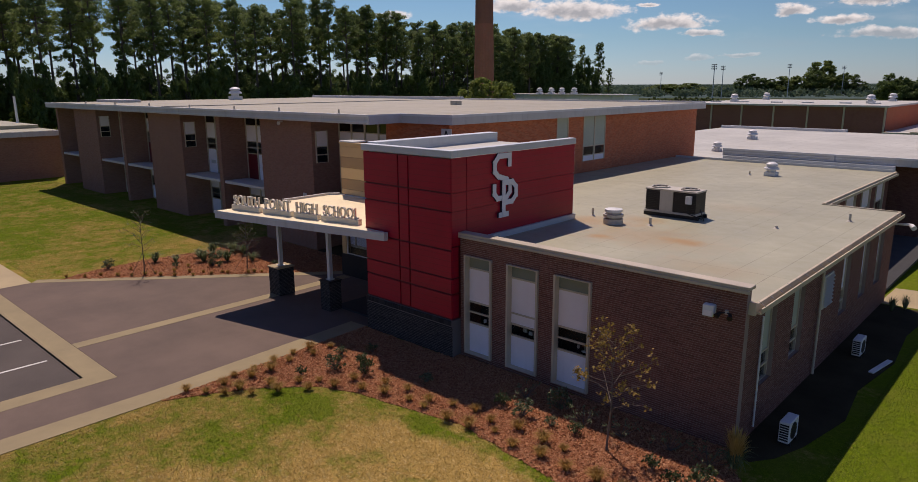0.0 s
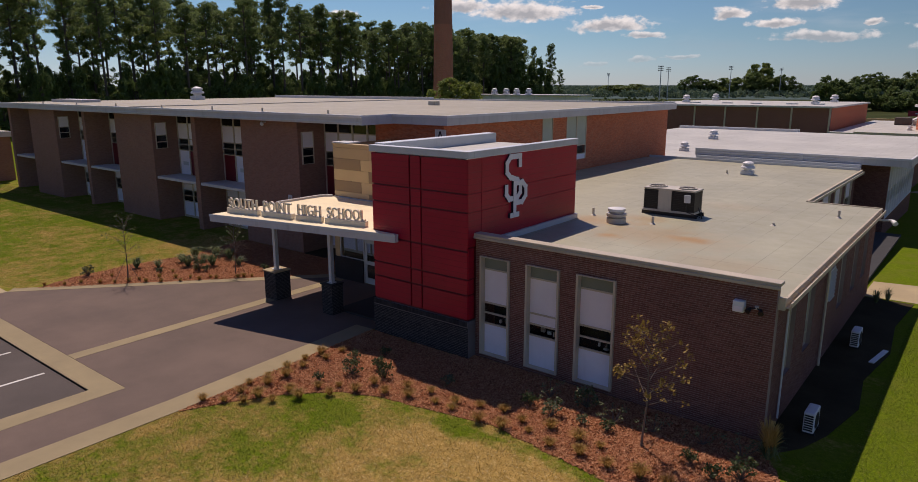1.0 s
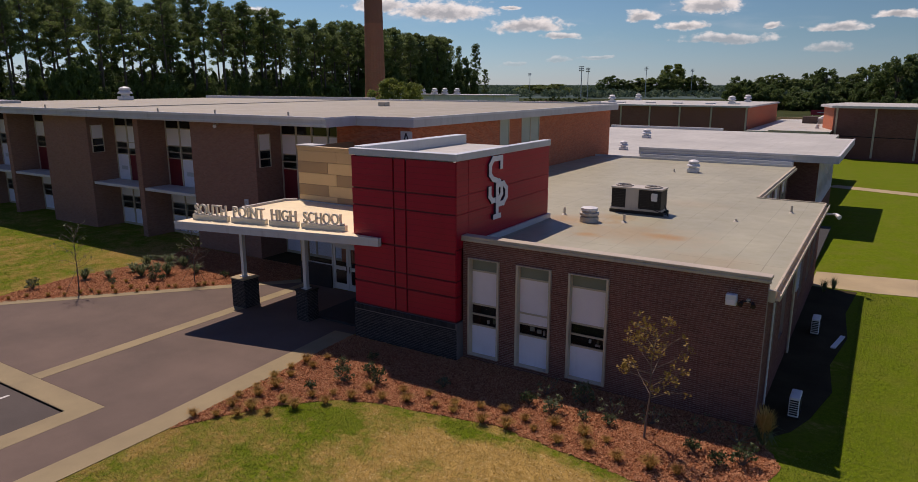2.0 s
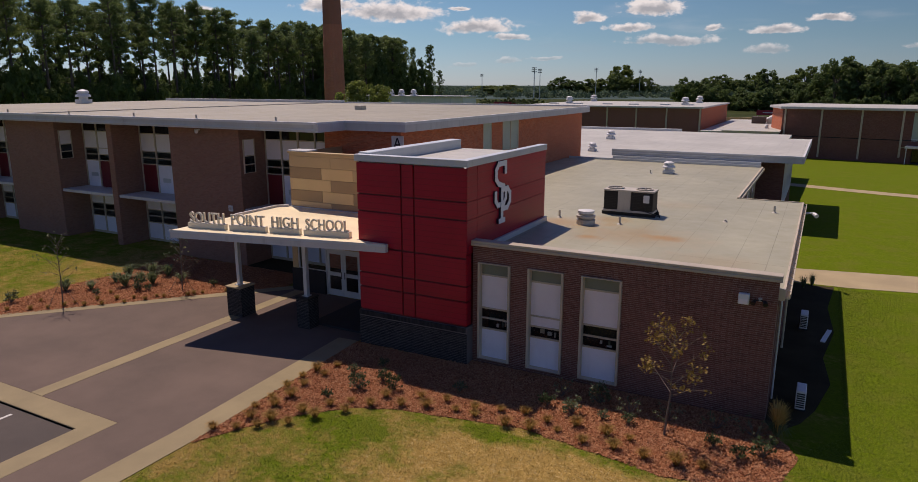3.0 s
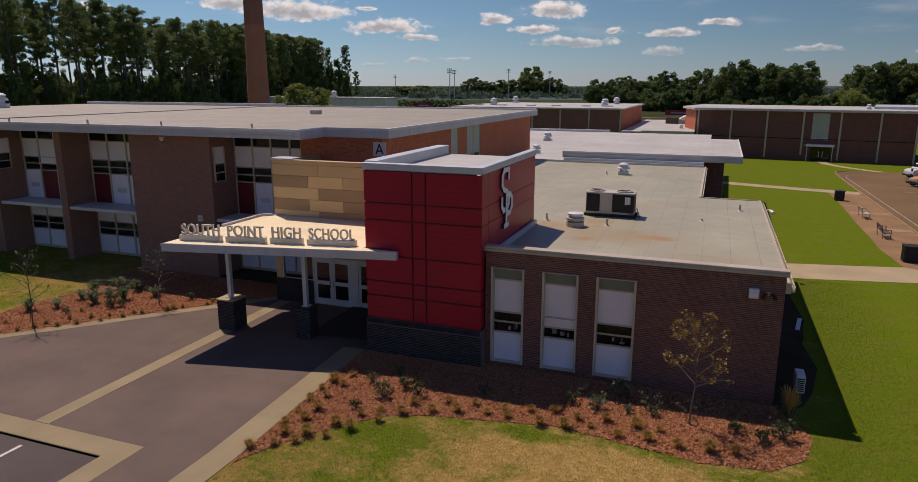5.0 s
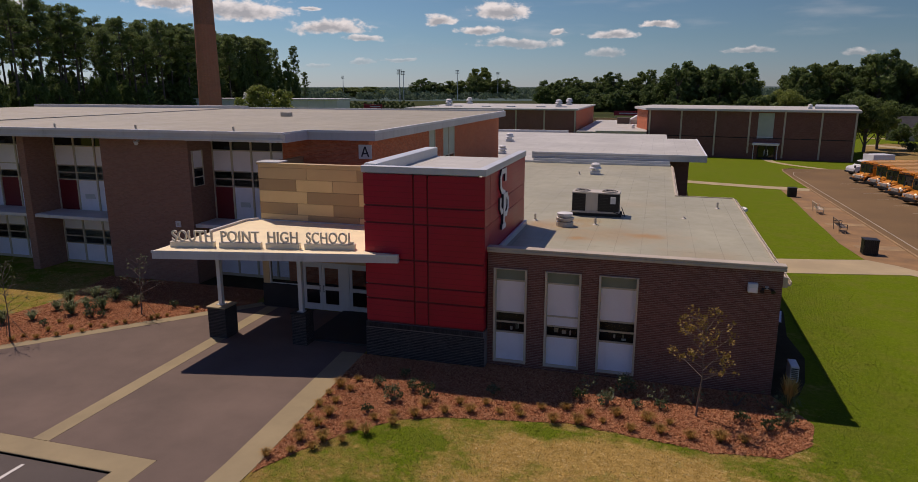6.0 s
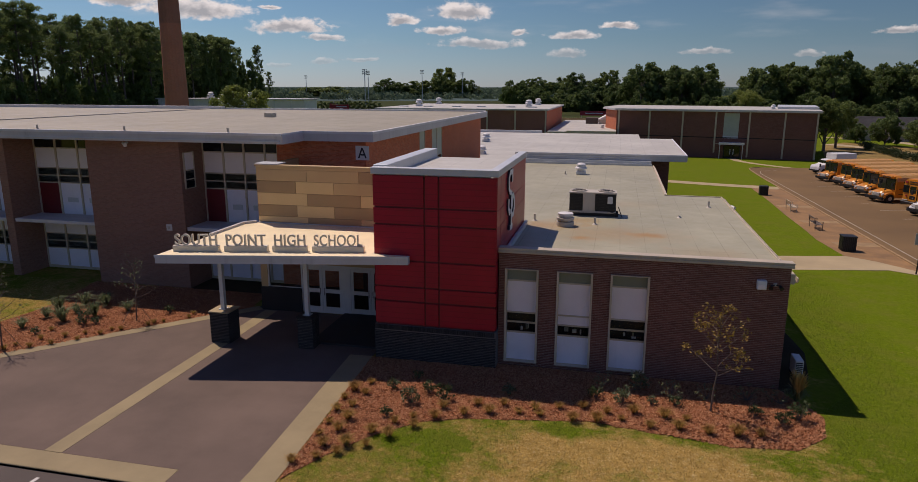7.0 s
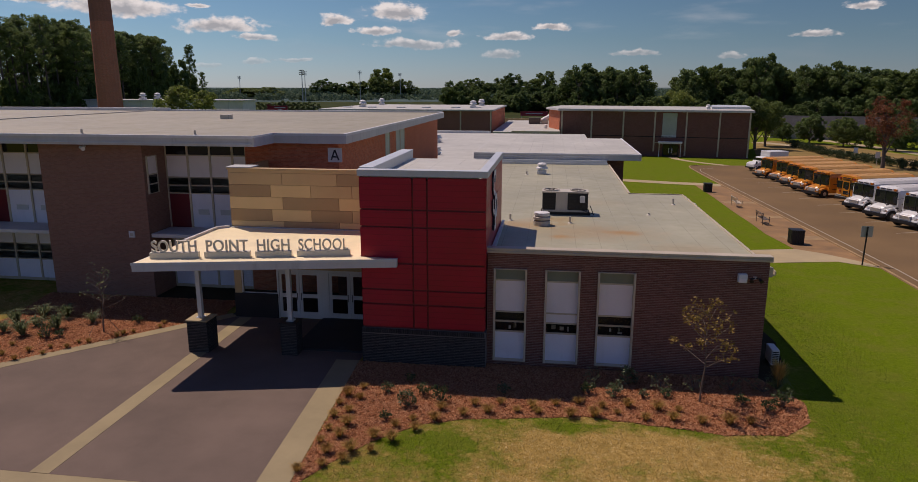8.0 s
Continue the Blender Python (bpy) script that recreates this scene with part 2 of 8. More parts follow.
def lawn_wear(n):
    """How dry the grass is at a place, 0 to 1."""
    big, mid, small = n.noise(0.2, 4, 0.6), n.noise(0.9, 5, 0.65), n.noise(4.2, 5, 0.7)
    sep = n.add("ShaderNodeSeparateXYZ")
    n.link(n.geo.outputs["Position"], sep.inputs[0])
    # worn on the front lawn, well watered to the east and north
    dry = n.math("ADD", n.math("ADD", n.span(sep.outputs[0], -8.0, -3.0, 0.02, -0.2), n.span(sep.outputs[0], -54.0, -40.0, -0.07, 0.0)), n.span(sep.outputs[1], 26.0, 40.0, 0.0, -0.25))
    for x, y, rx, ry, k in PATCHES:
        off = n.add("ShaderNodeVectorMath", operation="SUBTRACT")
        off.inputs[1].default_value = (x, y, 0)
        n.link(n.geo.outputs["Position"], off.inputs[0])
        flat = n.add("ShaderNodeVectorMath", operation="MULTIPLY")
        flat.inputs[1].default_value = (1 / rx, 1 / ry, 0)
        n.link(off.outputs[0], flat.inputs[0])
        d = n.add("ShaderNodeVectorMath", operation="LENGTH")
        n.link(flat.outputs[0], d.inputs[0])
        dry = n.math("ADD", dry, n.span(d.outputs["Value"], 0.3, 1.3, k, 0.0))
    worn = n.math("ADD", n.math("ADD", n.math("MULTIPLY", big, 0.42), n.math("ADD", n.math("MULTIPLY", mid, 0.55), n.math("MULTIPLY", small, 0.4))), dry)
    return n.span(worn, 0.60, 0.79, 0.02, 0.95)


def forecourt_end(n):
    """Share of old brown thatch, most towards the forecourt."""
    sep = n.add("ShaderNodeSeparateXYZ")
    n.link(n.geo.outputs["Position"], sep.inputs[0])
    ragged_edge = n.math("ADD", sep.outputs[0], n.math("MULTIPLY", n.math("SUBTRACT", n.noise(0.5, 5, 0.65), 0.5), 9.0))
    return n.span(ragged_edge, -19.5, -13.5, 0.42, 0.0)


def lawn_paint(name):
    n = Nodes(name)
    small, fine = n.noise(6.0, 5, 0.7), n.noise(26, 4, 0.75)
    mixed = n.math("ADD", n.math("MULTIPLY", fine, 0.65), n.math("MULTIPLY", small, 0.35))
    green = n.ramp(mixed, [(0.32, (0.046, 0.078, 0.004)), (0.5, (0.102, 0.156, 0.006)), (0.68, (0.205, 0.25, 0.016))])
    straw = n.ramp(mixed, [(0.32, (0.22, 0.14, 0.038)), (0.5, (0.42, 0.27, 0.08)), (0.68, (0.66, 0.49, 0.21))])
    straw = n.mix(n.span(n.noise(2.6, 6, 0.7), 0.42, 0.68, 0, 0.75), straw, (0.23, 0.155, 0.045))
    n.bump(mixed, 0.7, 0.05)
    green = n.mix(n.span(n.noise(0.7, 6, 0.65), 0.45, 0.72, 0, 0.5), green, (0.16, 0.15, 0.03))
    straw = n.mix(forecourt_end(n), straw, (0.21, 0.15, 0.04))
    return n.done(n.mix(lawn_wear(n), green, straw), 1.0, 0, 0.03)


def turf_paint(name):
    """Grass blades: green or straw by the same wear as the lawn below them."""
    n = Nodes(name)
    pick = n.geo.outputs["Random Per Island"]
    green = n.ramp(pick, [(0.0, (0.11, 0.165, 0.012)), (0.5, (0.15, 0.215, 0.016)), (1.0, (0.22, 0.28, 0.04))])
    straw = n.ramp(pick, [(0.0, (0.30, 0.185, 0.045)), (0.5, (0.58, 0.38, 0.12)), (1.0, (0.88, 0.68, 0.32))])
    straw = n.mix(n.span(n.noise(2.6, 6, 0.7), 0.42, 0.68, 0, 0.75), straw, (0.28, 0.185, 0.05))
    straw = n.mix(n.span(n.noise(8.0, 5, 0.7), 0.45, 0.62, 0, 0.55), straw, (0.33, 0.22, 0.06))
    straw = n.mix(n.span(n.noise(5.0, 5, 0.7, (1.0, 1.9, 1.0)), 0.5, 0.64, 0, 0.7), straw, (0.95, 0.78, 0.44))
    green = n.mix(n.span(n.noise(3.1, 6, 0.7), 0.45, 0.7, 0, 0.5), green, (0.16, 0.15, 0.02))
    green = n.mix(n.span(n.noise(9.0, 5, 0.7), 0.5, 0.66, 0, 0.35), green, (0.08, 0.125, 0.008))
    straw = n.mix(forecourt_end(n), straw, (0.26, 0.185, 0.05))
    col = n.mix(lawn_wear(n), green, straw)
    n.done(col, 0.8, 0, 0.2)
    thin_leaf, both = n.add("ShaderNodeBsdfTranslucent"), n.add("ShaderNodeMixShader")
    both.inputs[0].default_value = 0.3
    n.link(col, thin_leaf.inputs["Color"])
    n.link(n.bsdf.outputs[0], both.inputs[1])
    n.link(thin_leaf.outputs[0], both.inputs[2])
    n.link(both.outputs[0], n.out.inputs["Surface"])
    return n.mat


def mulch_paint(name):
    n = Nodes(name)
    v = n.add("ShaderNodeTexVoronoi")
    v.inputs["Scale"].default_value = 26.0
    m = n.add("ShaderNodeVectorMath", operation="MULTIPLY")
    m.inputs[1].default_value = (1.0, 1.7, 1.0)
    n.link(n.geo.outputs["Position"], m.inputs[0])
    n.link(m.outputs[0], v.inputs["Vector"])
    sep = n.add("ShaderNodeSeparateColor")
    n.link(v.outputs["Color"], sep.inputs[0])
    broad = n.noise(0.8, 5)
    col = n.ramp(sep.outputs[0], [(0.0, (0.15, 0.052, 0.024)), (0.4, (0.29, 0.112, 0.048)), (0.75, (0.40, 0.165, 0.076)), (1.0, (0.52, 0.26, 0.13))])
    col = n.mix(n.span(broad, 0.35, 0.7, 0, 0.35), col, (0.12, 0.05, 0.03))
    n.bump(v.outputs["Distance"], 0.8, 0.04)
    return n.done(col, 0.95, 0, 0.15)


def roof_paint(name, color, rust=False):
    n = Nodes(name)
    sep = n.add("ShaderNodeSeparateXYZ")
    n.link(n.geo.outputs["Position"], sep.inputs[0])
    # lapped sheets: fine seams along y, with a few cross laps
    wave = n.math("FRACT", n.math("MULTIPLY", sep.outputs[0], 1 / 1.06), 0)
    seam = n.math("LESS_THAN", n.math("ABSOLUTE", n.math("SUBTRACT", wave, 0.5), 0), 0.014)
    broad, mid, fine = n.noise(0.22, 6, 0.6), n.noise(1.2, 5, 0.6), n.noise(50, 3)
    col = n.mix(n.span(broad, 0.3, 0.7, 0, 1), tone(color, 0.82), tone(color, 1.08))
    col = n.mix(n.span(mid, 0.4, 0.75, 0, 0.25), col, tone(color, 0.7))
    lap = n.math("LESS_THAN", n.math("FRACT", n.math("MULTIPLY", sep.outputs[1], 1 / 7.3), 0), 0.006)
    col = n.mix(n.math("MULTIPLY", n.math("MAXIMUM", seam, lap), n.span(n.noise(0.5, 4, 0.6), 0.35, 0.65, 0.05, 0.75)), col, tone(color, 0.45))
    if rust:
        for cx, cy, size, deep in ((-11.0, 24.6, 1.2, 0.9), (-13.9, 23.4, 0.8, 0.9), (-12.5, 24.5, 4.2, 0.42), (-15.6, 26.0, 2.2, 0.7), (-14.3, 27.4, 1.8, 0.5), (-8.6, 21.5, 2.4, 0.28), (-12.0, 33.0, 2.6, 0.2)):
            off = n.add("ShaderNodeVectorMath", operation="SUBTRACT")
            off.inputs[1].default_value = (cx, cy, 4.25)
            n.link(n.geo.outputs["Position"], off.inputs[0])
            flat = n.add("ShaderNodeVectorMath", operation="MULTIPLY")
            flat.inputs[1].default_value = (1, 1.6, 0)
            n.link(off.outputs[0], flat.inputs[0])
            d = n.add("ShaderNodeVectorMath", operation="LENGTH")
            n.link(flat.outputs[0], d.inputs[0])
            edge = n.math("ADD", n.math("MULTIPLY", d.outputs["Value"], 1 / size), n.math("MULTIPLY", n.math("SUBTRACT", mid, 0.5), 1.6))
            col = n.mix(n.span(edge, 0.15, 0.95, deep, 0.0), col, (0.36, 0.215, 0.075))
    n.bump(fine, 0.2, 0.01)
    return n.done(col, n.span(mid, 0.3, 0.7, 0.46, 0.62), 0, 0.5)


def panel_red(name, color):
    """Coated metal with faint flat ribs."""
    n = Nodes(name)
    sep = n.add("ShaderNodeSeparateXYZ")
    n.link(n.geo.outputs["Position"], sep.inputs[0])
    rib = n.math("FRACT", n.math("MULTIPLY", sep.outputs[2], 1 / 0.22), 0)
    groove = n.math("LESS_THAN", rib, 0.09)
    broad, fine = n.noise(0.5, 5, 0.6), n.noise(30, 3)
    col = n.mix(n.span(broad, 0.3, 0.7, 0, 1), tone(color, 0.86), tone(color, 1.1))
    col = n.mix(n.math("MULTIPLY", groove, 0.42), col, tone(color, 0.3))
    n.bump(n.math("SUBTRACT", n.math("MULTIPLY", fine, 0.1), groove), 0.35, 0.006)
    return n.done(col, n.span(broad, 0.2, 0.8, 0.3, 0.42), 0, 0.36)


def leaf_paint(name, tones, rough=0.65, through_light=0.35):
    n = Nodes(name)
    info = n.add("ShaderNodeObjectInfo")
    pick = n.math("ADD", n.math("MULTIPLY", n.geo.outputs["Random Per Island"], 0.55), n.math("MULTIPLY", info.outputs["Random"], 0.45))
    col = n.ramp(pick, [(0.0, tones[0]), (0.5, tones[1]), (1.0, tones[2])])
    n.done(col, rough, 0, 0.25)
    thin_leaf, both = n.add("ShaderNodeBsdfTranslucent"), n.add("ShaderNodeMixShader")
    both.inputs[0].default_value = through_light
    n.link(col, thin_leaf.inputs["Color"])
    n.link(n.bsdf.outputs[0], both.inputs[1])
    n.link(thin_leaf.outputs[0], both.inputs[2])
    n.link(both.outputs[0], n.out.inputs["Surface"])
    return n.mat


def glass_paint(name):
    n = Nodes(name)
    n.bsdf.inputs["Transmission Weight"].default_value = 1.0
    n.bsdf.inputs["IOR"].default_value = 1.2
    return n.done((0.82, 0.86, 0.86), n.span(n.noise(2.0), 0.3, 0.7, 0.0, 0.03), 0.0, 0.25)


BROWN = ((0.135, 0.054, 0.042), (0.18, 0.075, 0.058), (0.23, 0.10, 0.077))
M = {
    "lawn": lawn_paint("lawn"), "mulch": mulch_paint("bark_mulch"),
    "paving": plain("dark_paving", (0.157, 0.116, 0.094), 0.85, vary=0.24, stain=0.35, spec=0.15),
    "concrete": plain("tan_concrete", (0.305, 0.247, 0.145), 0.85, vary=0.16, stain=0.6, spec=0.15),
    "walkway": plain("pale_walk_concrete", (0.42, 0.335, 0.2), 0.85, vary=0.14, stain=0.5, spec=0.2),
    "asphalt": plain("asphalt", (0.105, 0.088, 0.078), 0.9, vary=0.25, stain=0.3, bump=0.4, spec=0.15),
    "lot": plain("old_asphalt", (0.195, 0.124, 0.060), 0.9, vary=0.22, stain=0.12, bump=0.3, spec=0.15),
    "clay": plain("brown_paved_walk", (0.29, 0.165, 0.068), 0.9, vary=0.35, stain=0.5),
    "clay_pale": plain("worn_tan_walk", (0.36, 0.235, 0.11), 0.9, vary=0.3, stain=0.8),
    "line": plain("road_paint", (0.37, 0.31, 0.22), 0.75, vary=0.25),
    "bay_line": plain("bay_paint", (0.62, 0.60, 0.55), 0.7, vary=0.2),
    "brick": brick_paint("brown_brick", BROWN, (0.22, 0.125, 0.095)),
    "brick_one": single_bricks("brown_brick_face", BROWN),
    "mortar": plain("mortar", (0.32, 0.23, 0.195), 0.95),
    "brick_tan": brick_paint("tan_brown_brick", ((0.25, 0.128, 0.09), (0.295, 0.152, 0.106), (0.33, 0.175, 0.125)), (0.28, 0.18, 0.135)),
    "brick_red": brick_paint("orange_red_brick", ((0.43, 0.11, 0.048), (0.56, 0.16, 0.075), (0.66, 0.22, 0.11)), (0.46, 0.23, 0.15)),
    "brick_hall": brick_paint("hall_brick", tuple(tone(c, 1.12) for c in BROWN), (0.22, 0.13, 0.10)),
    "brick_gym": brick_paint("gym_brick", tuple(tone(c, 1.45) for c in BROWN), (0.28, 0.165, 0.13)),
    "brick_dark": single_bricks("charcoal_brick", ((0.022, 0.02, 0.021), (0.035, 0.032, 0.033), (0.055, 0.05, 0.05))),
    "mortar_dark": plain("grey_mortar", (0.17, 0.15, 0.14), 0.95),
    "red": panel_red("red_panel", (0.375, 0.008, 0.027)),
    "tan_a": plain("pale_tan_panel", (0.66, 0.475, 0.24), 0.6, vary=0.07, bump=0.03),
    "tan_b": plain("mid_tan_panel", (0.52, 0.365, 0.19), 0.6, vary=0.07, bump=0.03),
    "tan_c": plain("brown_tan_panel", (0.36, 0.24, 0.125), 0.6, vary=0.07, bump=0.03),
    "coping": plain("pale_blue_grey_metal", (0.55, 0.58, 0.60), 0.45, 0.2, vary=0.08, dirt=0.15),
    "fascia": plain("weathered_white_fascia", (0.56, 0.55, 0.54), 0.6, vary=0.1, dirt=0.3),
    "coping_cream": plain("cream_coping", (0.50, 0.43, 0.33), 0.5, vary=0.12, dirt=0.25),
    "cream": plain("cream_trim", (0.55, 0.47, 0.35), 0.6, vary=0.12, dirt=0.3),
    "roof": roof_paint("wing_roof_sheet", (0.378, 0.362, 0.25), True),
    "roof_up": roof_paint("upper_roof_sheet", (0.335, 0.297, 0.197)),
    "roof_far": roof_paint("far_roof_sheet", (0.52, 0.505, 0.44)),
    "canopy_top": plain("canopy_roof_sheet", (0.86, 0.735, 0.47), 0.7, vary=0.15, stain=0.6),
    "white": plain("white_paint", (0.66, 0.66, 0.66), 0.5, vary=0.08, dirt=0.12),
    "panel": plain("pale_blue_white_panel", (0.80, 0.79, 0.86), 0.5, vary=0.07, dirt=0.1),
    "blind": plain("ivory_blind", (0.82, 0.76, 0.77), 0.8, vary=0.06),
    "sage": plain("sage_panel", (0.20, 0.22, 0.17), 0.6, vary=0.1),
    "sage_pale": plain("pale_sage_panel", (0.42, 0.46, 0.38), 0.6, vary=0.1),
    "maroon": plain("maroon_panel", (0.16, 0.012, 0.018), 0.5, vary=0.1),
    "glass": glass_paint("window_glass"),
    # near-black colour standing in for unlit rooms behind the glass
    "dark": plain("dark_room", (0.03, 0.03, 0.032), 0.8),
    "steel": plain("galvanised_steel", (0.50, 0.50, 0.50), 0.45, 0.6, vary=0.15),
    "grille": plain("black_grille", (0.012, 0.012, 0.013), 0.5),
    "acgrey": plain("equipment_grey", (0.50, 0.46, 0.39), 0.55, vary=0.1, dirt=0.2),
    "acwhite": plain("equipment_white", (0.70, 0.70, 0.69), 0.5, vary=0.06, dirt=0.15),
    "letter": plain("sign_letter_metal", (0.68, 0.62, 0.50), 0.5, 0.1, vary=0.1),
    "logo": plain("logo_white", (0.72, 0.73, 0.75), 0.45, vary=0.05),
    "ink": plain("black_ink", (0.02, 0.02, 0.035), 0.6),
    "chimney": brick_paint("chimney_brick", ((0.40, 0.125, 0.078), (0.52, 0.17, 0.11), (0.60, 0.24, 0.16)), (0.3, 0.19, 0.14)),
    "bark": plain("pine_bark", (0.125, 0.10, 0.085), 0.95, vary=0.3, grain=3),
    "twig": plain("grey_twig", (0.16, 0.12, 0.09), 0.9, vary=0.25),
    "pine": leaf_paint("pine_needles", ((0.10, 0.15, 0.055), (0.17, 0.23, 0.08), (0.27, 0.33, 0.11)), 0.6, 0.5),
    "pine_dark": leaf_paint("dense_pine_needles", ((0.095, 0.145, 0.055), (0.16, 0.22, 0.078), (0.25, 0.31, 0.105)), 0.6, 0.5),
    "leaf": leaf_paint("oak_leaves", ((0.075, 0.12, 0.038), (0.115, 0.17, 0.052), (0.17, 0.23, 0.07)), 0.6, 0.45),
    "leaf_mid": leaf_paint("mid_green_leaves", ((0.10, 0.145, 0.035), (0.145, 0.195, 0.05), (0.20, 0.255, 0.075)), 0.6, 0.45),
    "leaf_wood": leaf_paint("woodland_leaves", ((0.09, 0.135, 0.036), (0.13, 0.18, 0.05), (0.19, 0.24, 0.07)), 0.6, 0.45),
    "leaf_light": leaf_paint("light_leaves", ((0.12, 0.165, 0.03), (0.20, 0.25, 0.05), (0.31, 0.35, 0.10)), 0.6, 0.45),
    "leaf_red": leaf_paint("autumn_leaves", ((0.13, 0.05, 0.025), (0.21, 0.08, 0.04), (0.24, 0.15, 0.05)), 0.6, 0.45),
    "leaf_gold": leaf_paint("yellow_leaves", ((0.20, 0.135, 0.03), (0.33, 0.225, 0.06), (0.46, 0.34, 0.13))),
    "shrub": leaf_paint("shrub_leaves", ((0.03, 0.05, 0.018), (0.07, 0.10, 0.035), (0.24, 0.27, 0.16)), 0.4, 0.25),
    "yucca": leaf_paint("yucca_leaves", ((0.09, 0.12, 0.05), (0.16, 0.2, 0.09), (0.28, 0.31, 0.17))),
    "tuft": leaf_paint("dry_grass_tuft", ((0.26, 0.15, 0.04), (0.42, 0.25, 0.075), (0.34, 0.27, 0.07)), 0.65, 0.45),
    "plume": leaf_paint("golden_grass_plume", ((0.40, 0.26, 0.07), (0.58, 0.40, 0.13), (0.72, 0.53, 0.22)), 0.7, 0.5),
    "turf": turf_paint("grass_blades"),
    "chip": leaf_paint("bark_chips", ((0.22, 0.08, 0.035), (0.40, 0.158, 0.072), (0.62, 0.34, 0.18)), 0.9, 0.1),
    # far leaves: pale bluish green, distance haze put into the colour
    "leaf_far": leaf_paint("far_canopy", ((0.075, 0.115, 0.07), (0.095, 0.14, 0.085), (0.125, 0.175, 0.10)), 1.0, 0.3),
    # hills: blue-grey, haze painted into the base colour
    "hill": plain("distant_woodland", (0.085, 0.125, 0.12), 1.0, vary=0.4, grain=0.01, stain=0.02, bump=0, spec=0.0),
    "chimney_top": brick_paint("sooty_chimney_brick", ((0.29, 0.105, 0.07), (0.38, 0.145, 0.10), (0.46, 0.20, 0.145)), (0.18, 0.12, 0.1)),
    "wood_floor": plain("woodland_floor", (0.05, 0.062, 0.022), 1.0, vary=0.4, grain=2, stain=0.05, bump=0.5, spec=0.03),
    "verge": plain("dry_verge", (0.27, 0.19, 0.075), 1.0, vary=0.3, grain=2.0, stain=0.25, bump=0.4, spec=0.03),
    "hedge": leaf_paint("hedge_leaves", ((0.028, 0.045, 0.016), (0.05, 0.075, 0.026), (0.085, 0.115, 0.04)), 0.6, 0.3),
    # dark ground colour standing in for deep shade on the grass
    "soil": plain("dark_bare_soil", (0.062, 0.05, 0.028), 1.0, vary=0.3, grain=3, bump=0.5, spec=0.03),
    "yellow": plain("bus_yellow", (0.60, 0.225, 0.02), 0.35, vary=0.08, bump=0.02, dirt=0.15),
    "bus_roof": plain("faded_yellow_roof", (0.50, 0.27, 0.085), 0.55, vary=0.12, stain=0.5, bump=0.02),
    "bus_roof_white": plain("chalky_white_roof", (0.52, 0.51, 0.49), 0.55, vary=0.12, stain=0.5, bump=0.02),
    "bus_white": plain("bus_white", (0.68, 0.68, 0.66), 0.35, vary=0.05, bump=0.02),
    "tyre": plain("tyre_rubber", (0.018, 0.018, 0.018), 0.85),
    "car_glass": plain("dark_tinted_glass", (0.012, 0.014, 0.016), 0.08, vary=0.05, bump=0),
    "lamp": plain("headlight_glass", (0.75, 0.75, 0.72), 0.15, bump=0),
    "amber": plain("amber_lens", (0.55, 0.16, 0.01), 0.3, bump=0),
    "house": plain("house_siding", (0.42, 0.36, 0.30), 0.8),
    "shingle": plain("grey_shingle", (0.055, 0.055, 0.058), 1.0, vary=0.25, spec=0.05),
    "stone": plain("pale_stone", (0.6, 0.57, 0.52), 0.9),
    "red_sign": plain("red_scoreboard", (0.35, 0.02, 0.03), 0.6),
}

# ---------------- mesh helpers ----------------


def box(bm, x0, x1, y0, y1, z0, z1):
    v = [bm.verts.new((x, y, z)) for z in (z0, z1) for x, y in ((x0, y0), (x1, y0), (x1, y1), (x0, y1))]
    for f in ((3, 2, 1, 0), (4, 5, 6, 7), (0, 1, 5, 4), (1, 2, 6, 5), (2, 3, 7, 6), (3, 0, 4, 7)):
        bm.faces.new([v[i] for i in f])
    return v


def prism(bm, poly, z0, z1):
    lo, hi = [bm.verts.new((x, y, z0)) for x, y in poly], [bm.verts.new((x, y, z1)) for x, y in poly]
    bm.faces.new(lo[::-1])
    bm.faces.new(hi)
    n = len(poly)
    for i in range(n):
        bm.faces.new((lo[i], lo[(i + 1) % n], hi[(i + 1) % n], hi[i]))


def tube(bm, a, b, ra, rb, n=8, caps=True):
    a, b = Vector(a), Vector(b)
    d = (b - a).normalized()
    s = d.cross(Vector((0, 0, 1)) if abs(d.z) < 0.9 else Vector((1, 0, 0))).normalized()
    u = d.cross(s)
    rings = []
    for p, r in ((a, ra), (b, rb)):
        rings.append([bm.verts.new(p + r * (math.cos(2 * math.pi * i / n) * s + math.sin(2 * math.pi * i / n) * u)) for i in range(n)])
    for i in range(n):
        bm.faces.new((rings[0][i], rings[1][i], rings[1][(i + 1) % n], rings[0][(i + 1) % n]))
    if caps:
        bm.faces.new(rings[0])
        bm.faces.new(rings[1][::-1])


def lathe(bm, x, y, profile, n=16):
    """A turned body round the upright at x, y: profile of (radius, z) from the bottom up."""
    rings = [[bm.verts.new((x + r * math.cos(2 * math.pi * i / n), y + r * math.sin(2 * math.pi * i / n), z)) for i in range(n)] for r, z in profile]
    for lo, hi in zip(rings, rings[1:]):
        for i in range(n):
            bm.faces.new((lo[i], lo[(i + 1) % n], hi[(i + 1) % n], hi[i]))
    bm.faces.new(rings[0][::-1])
    bm.faces.new(rings[-1])


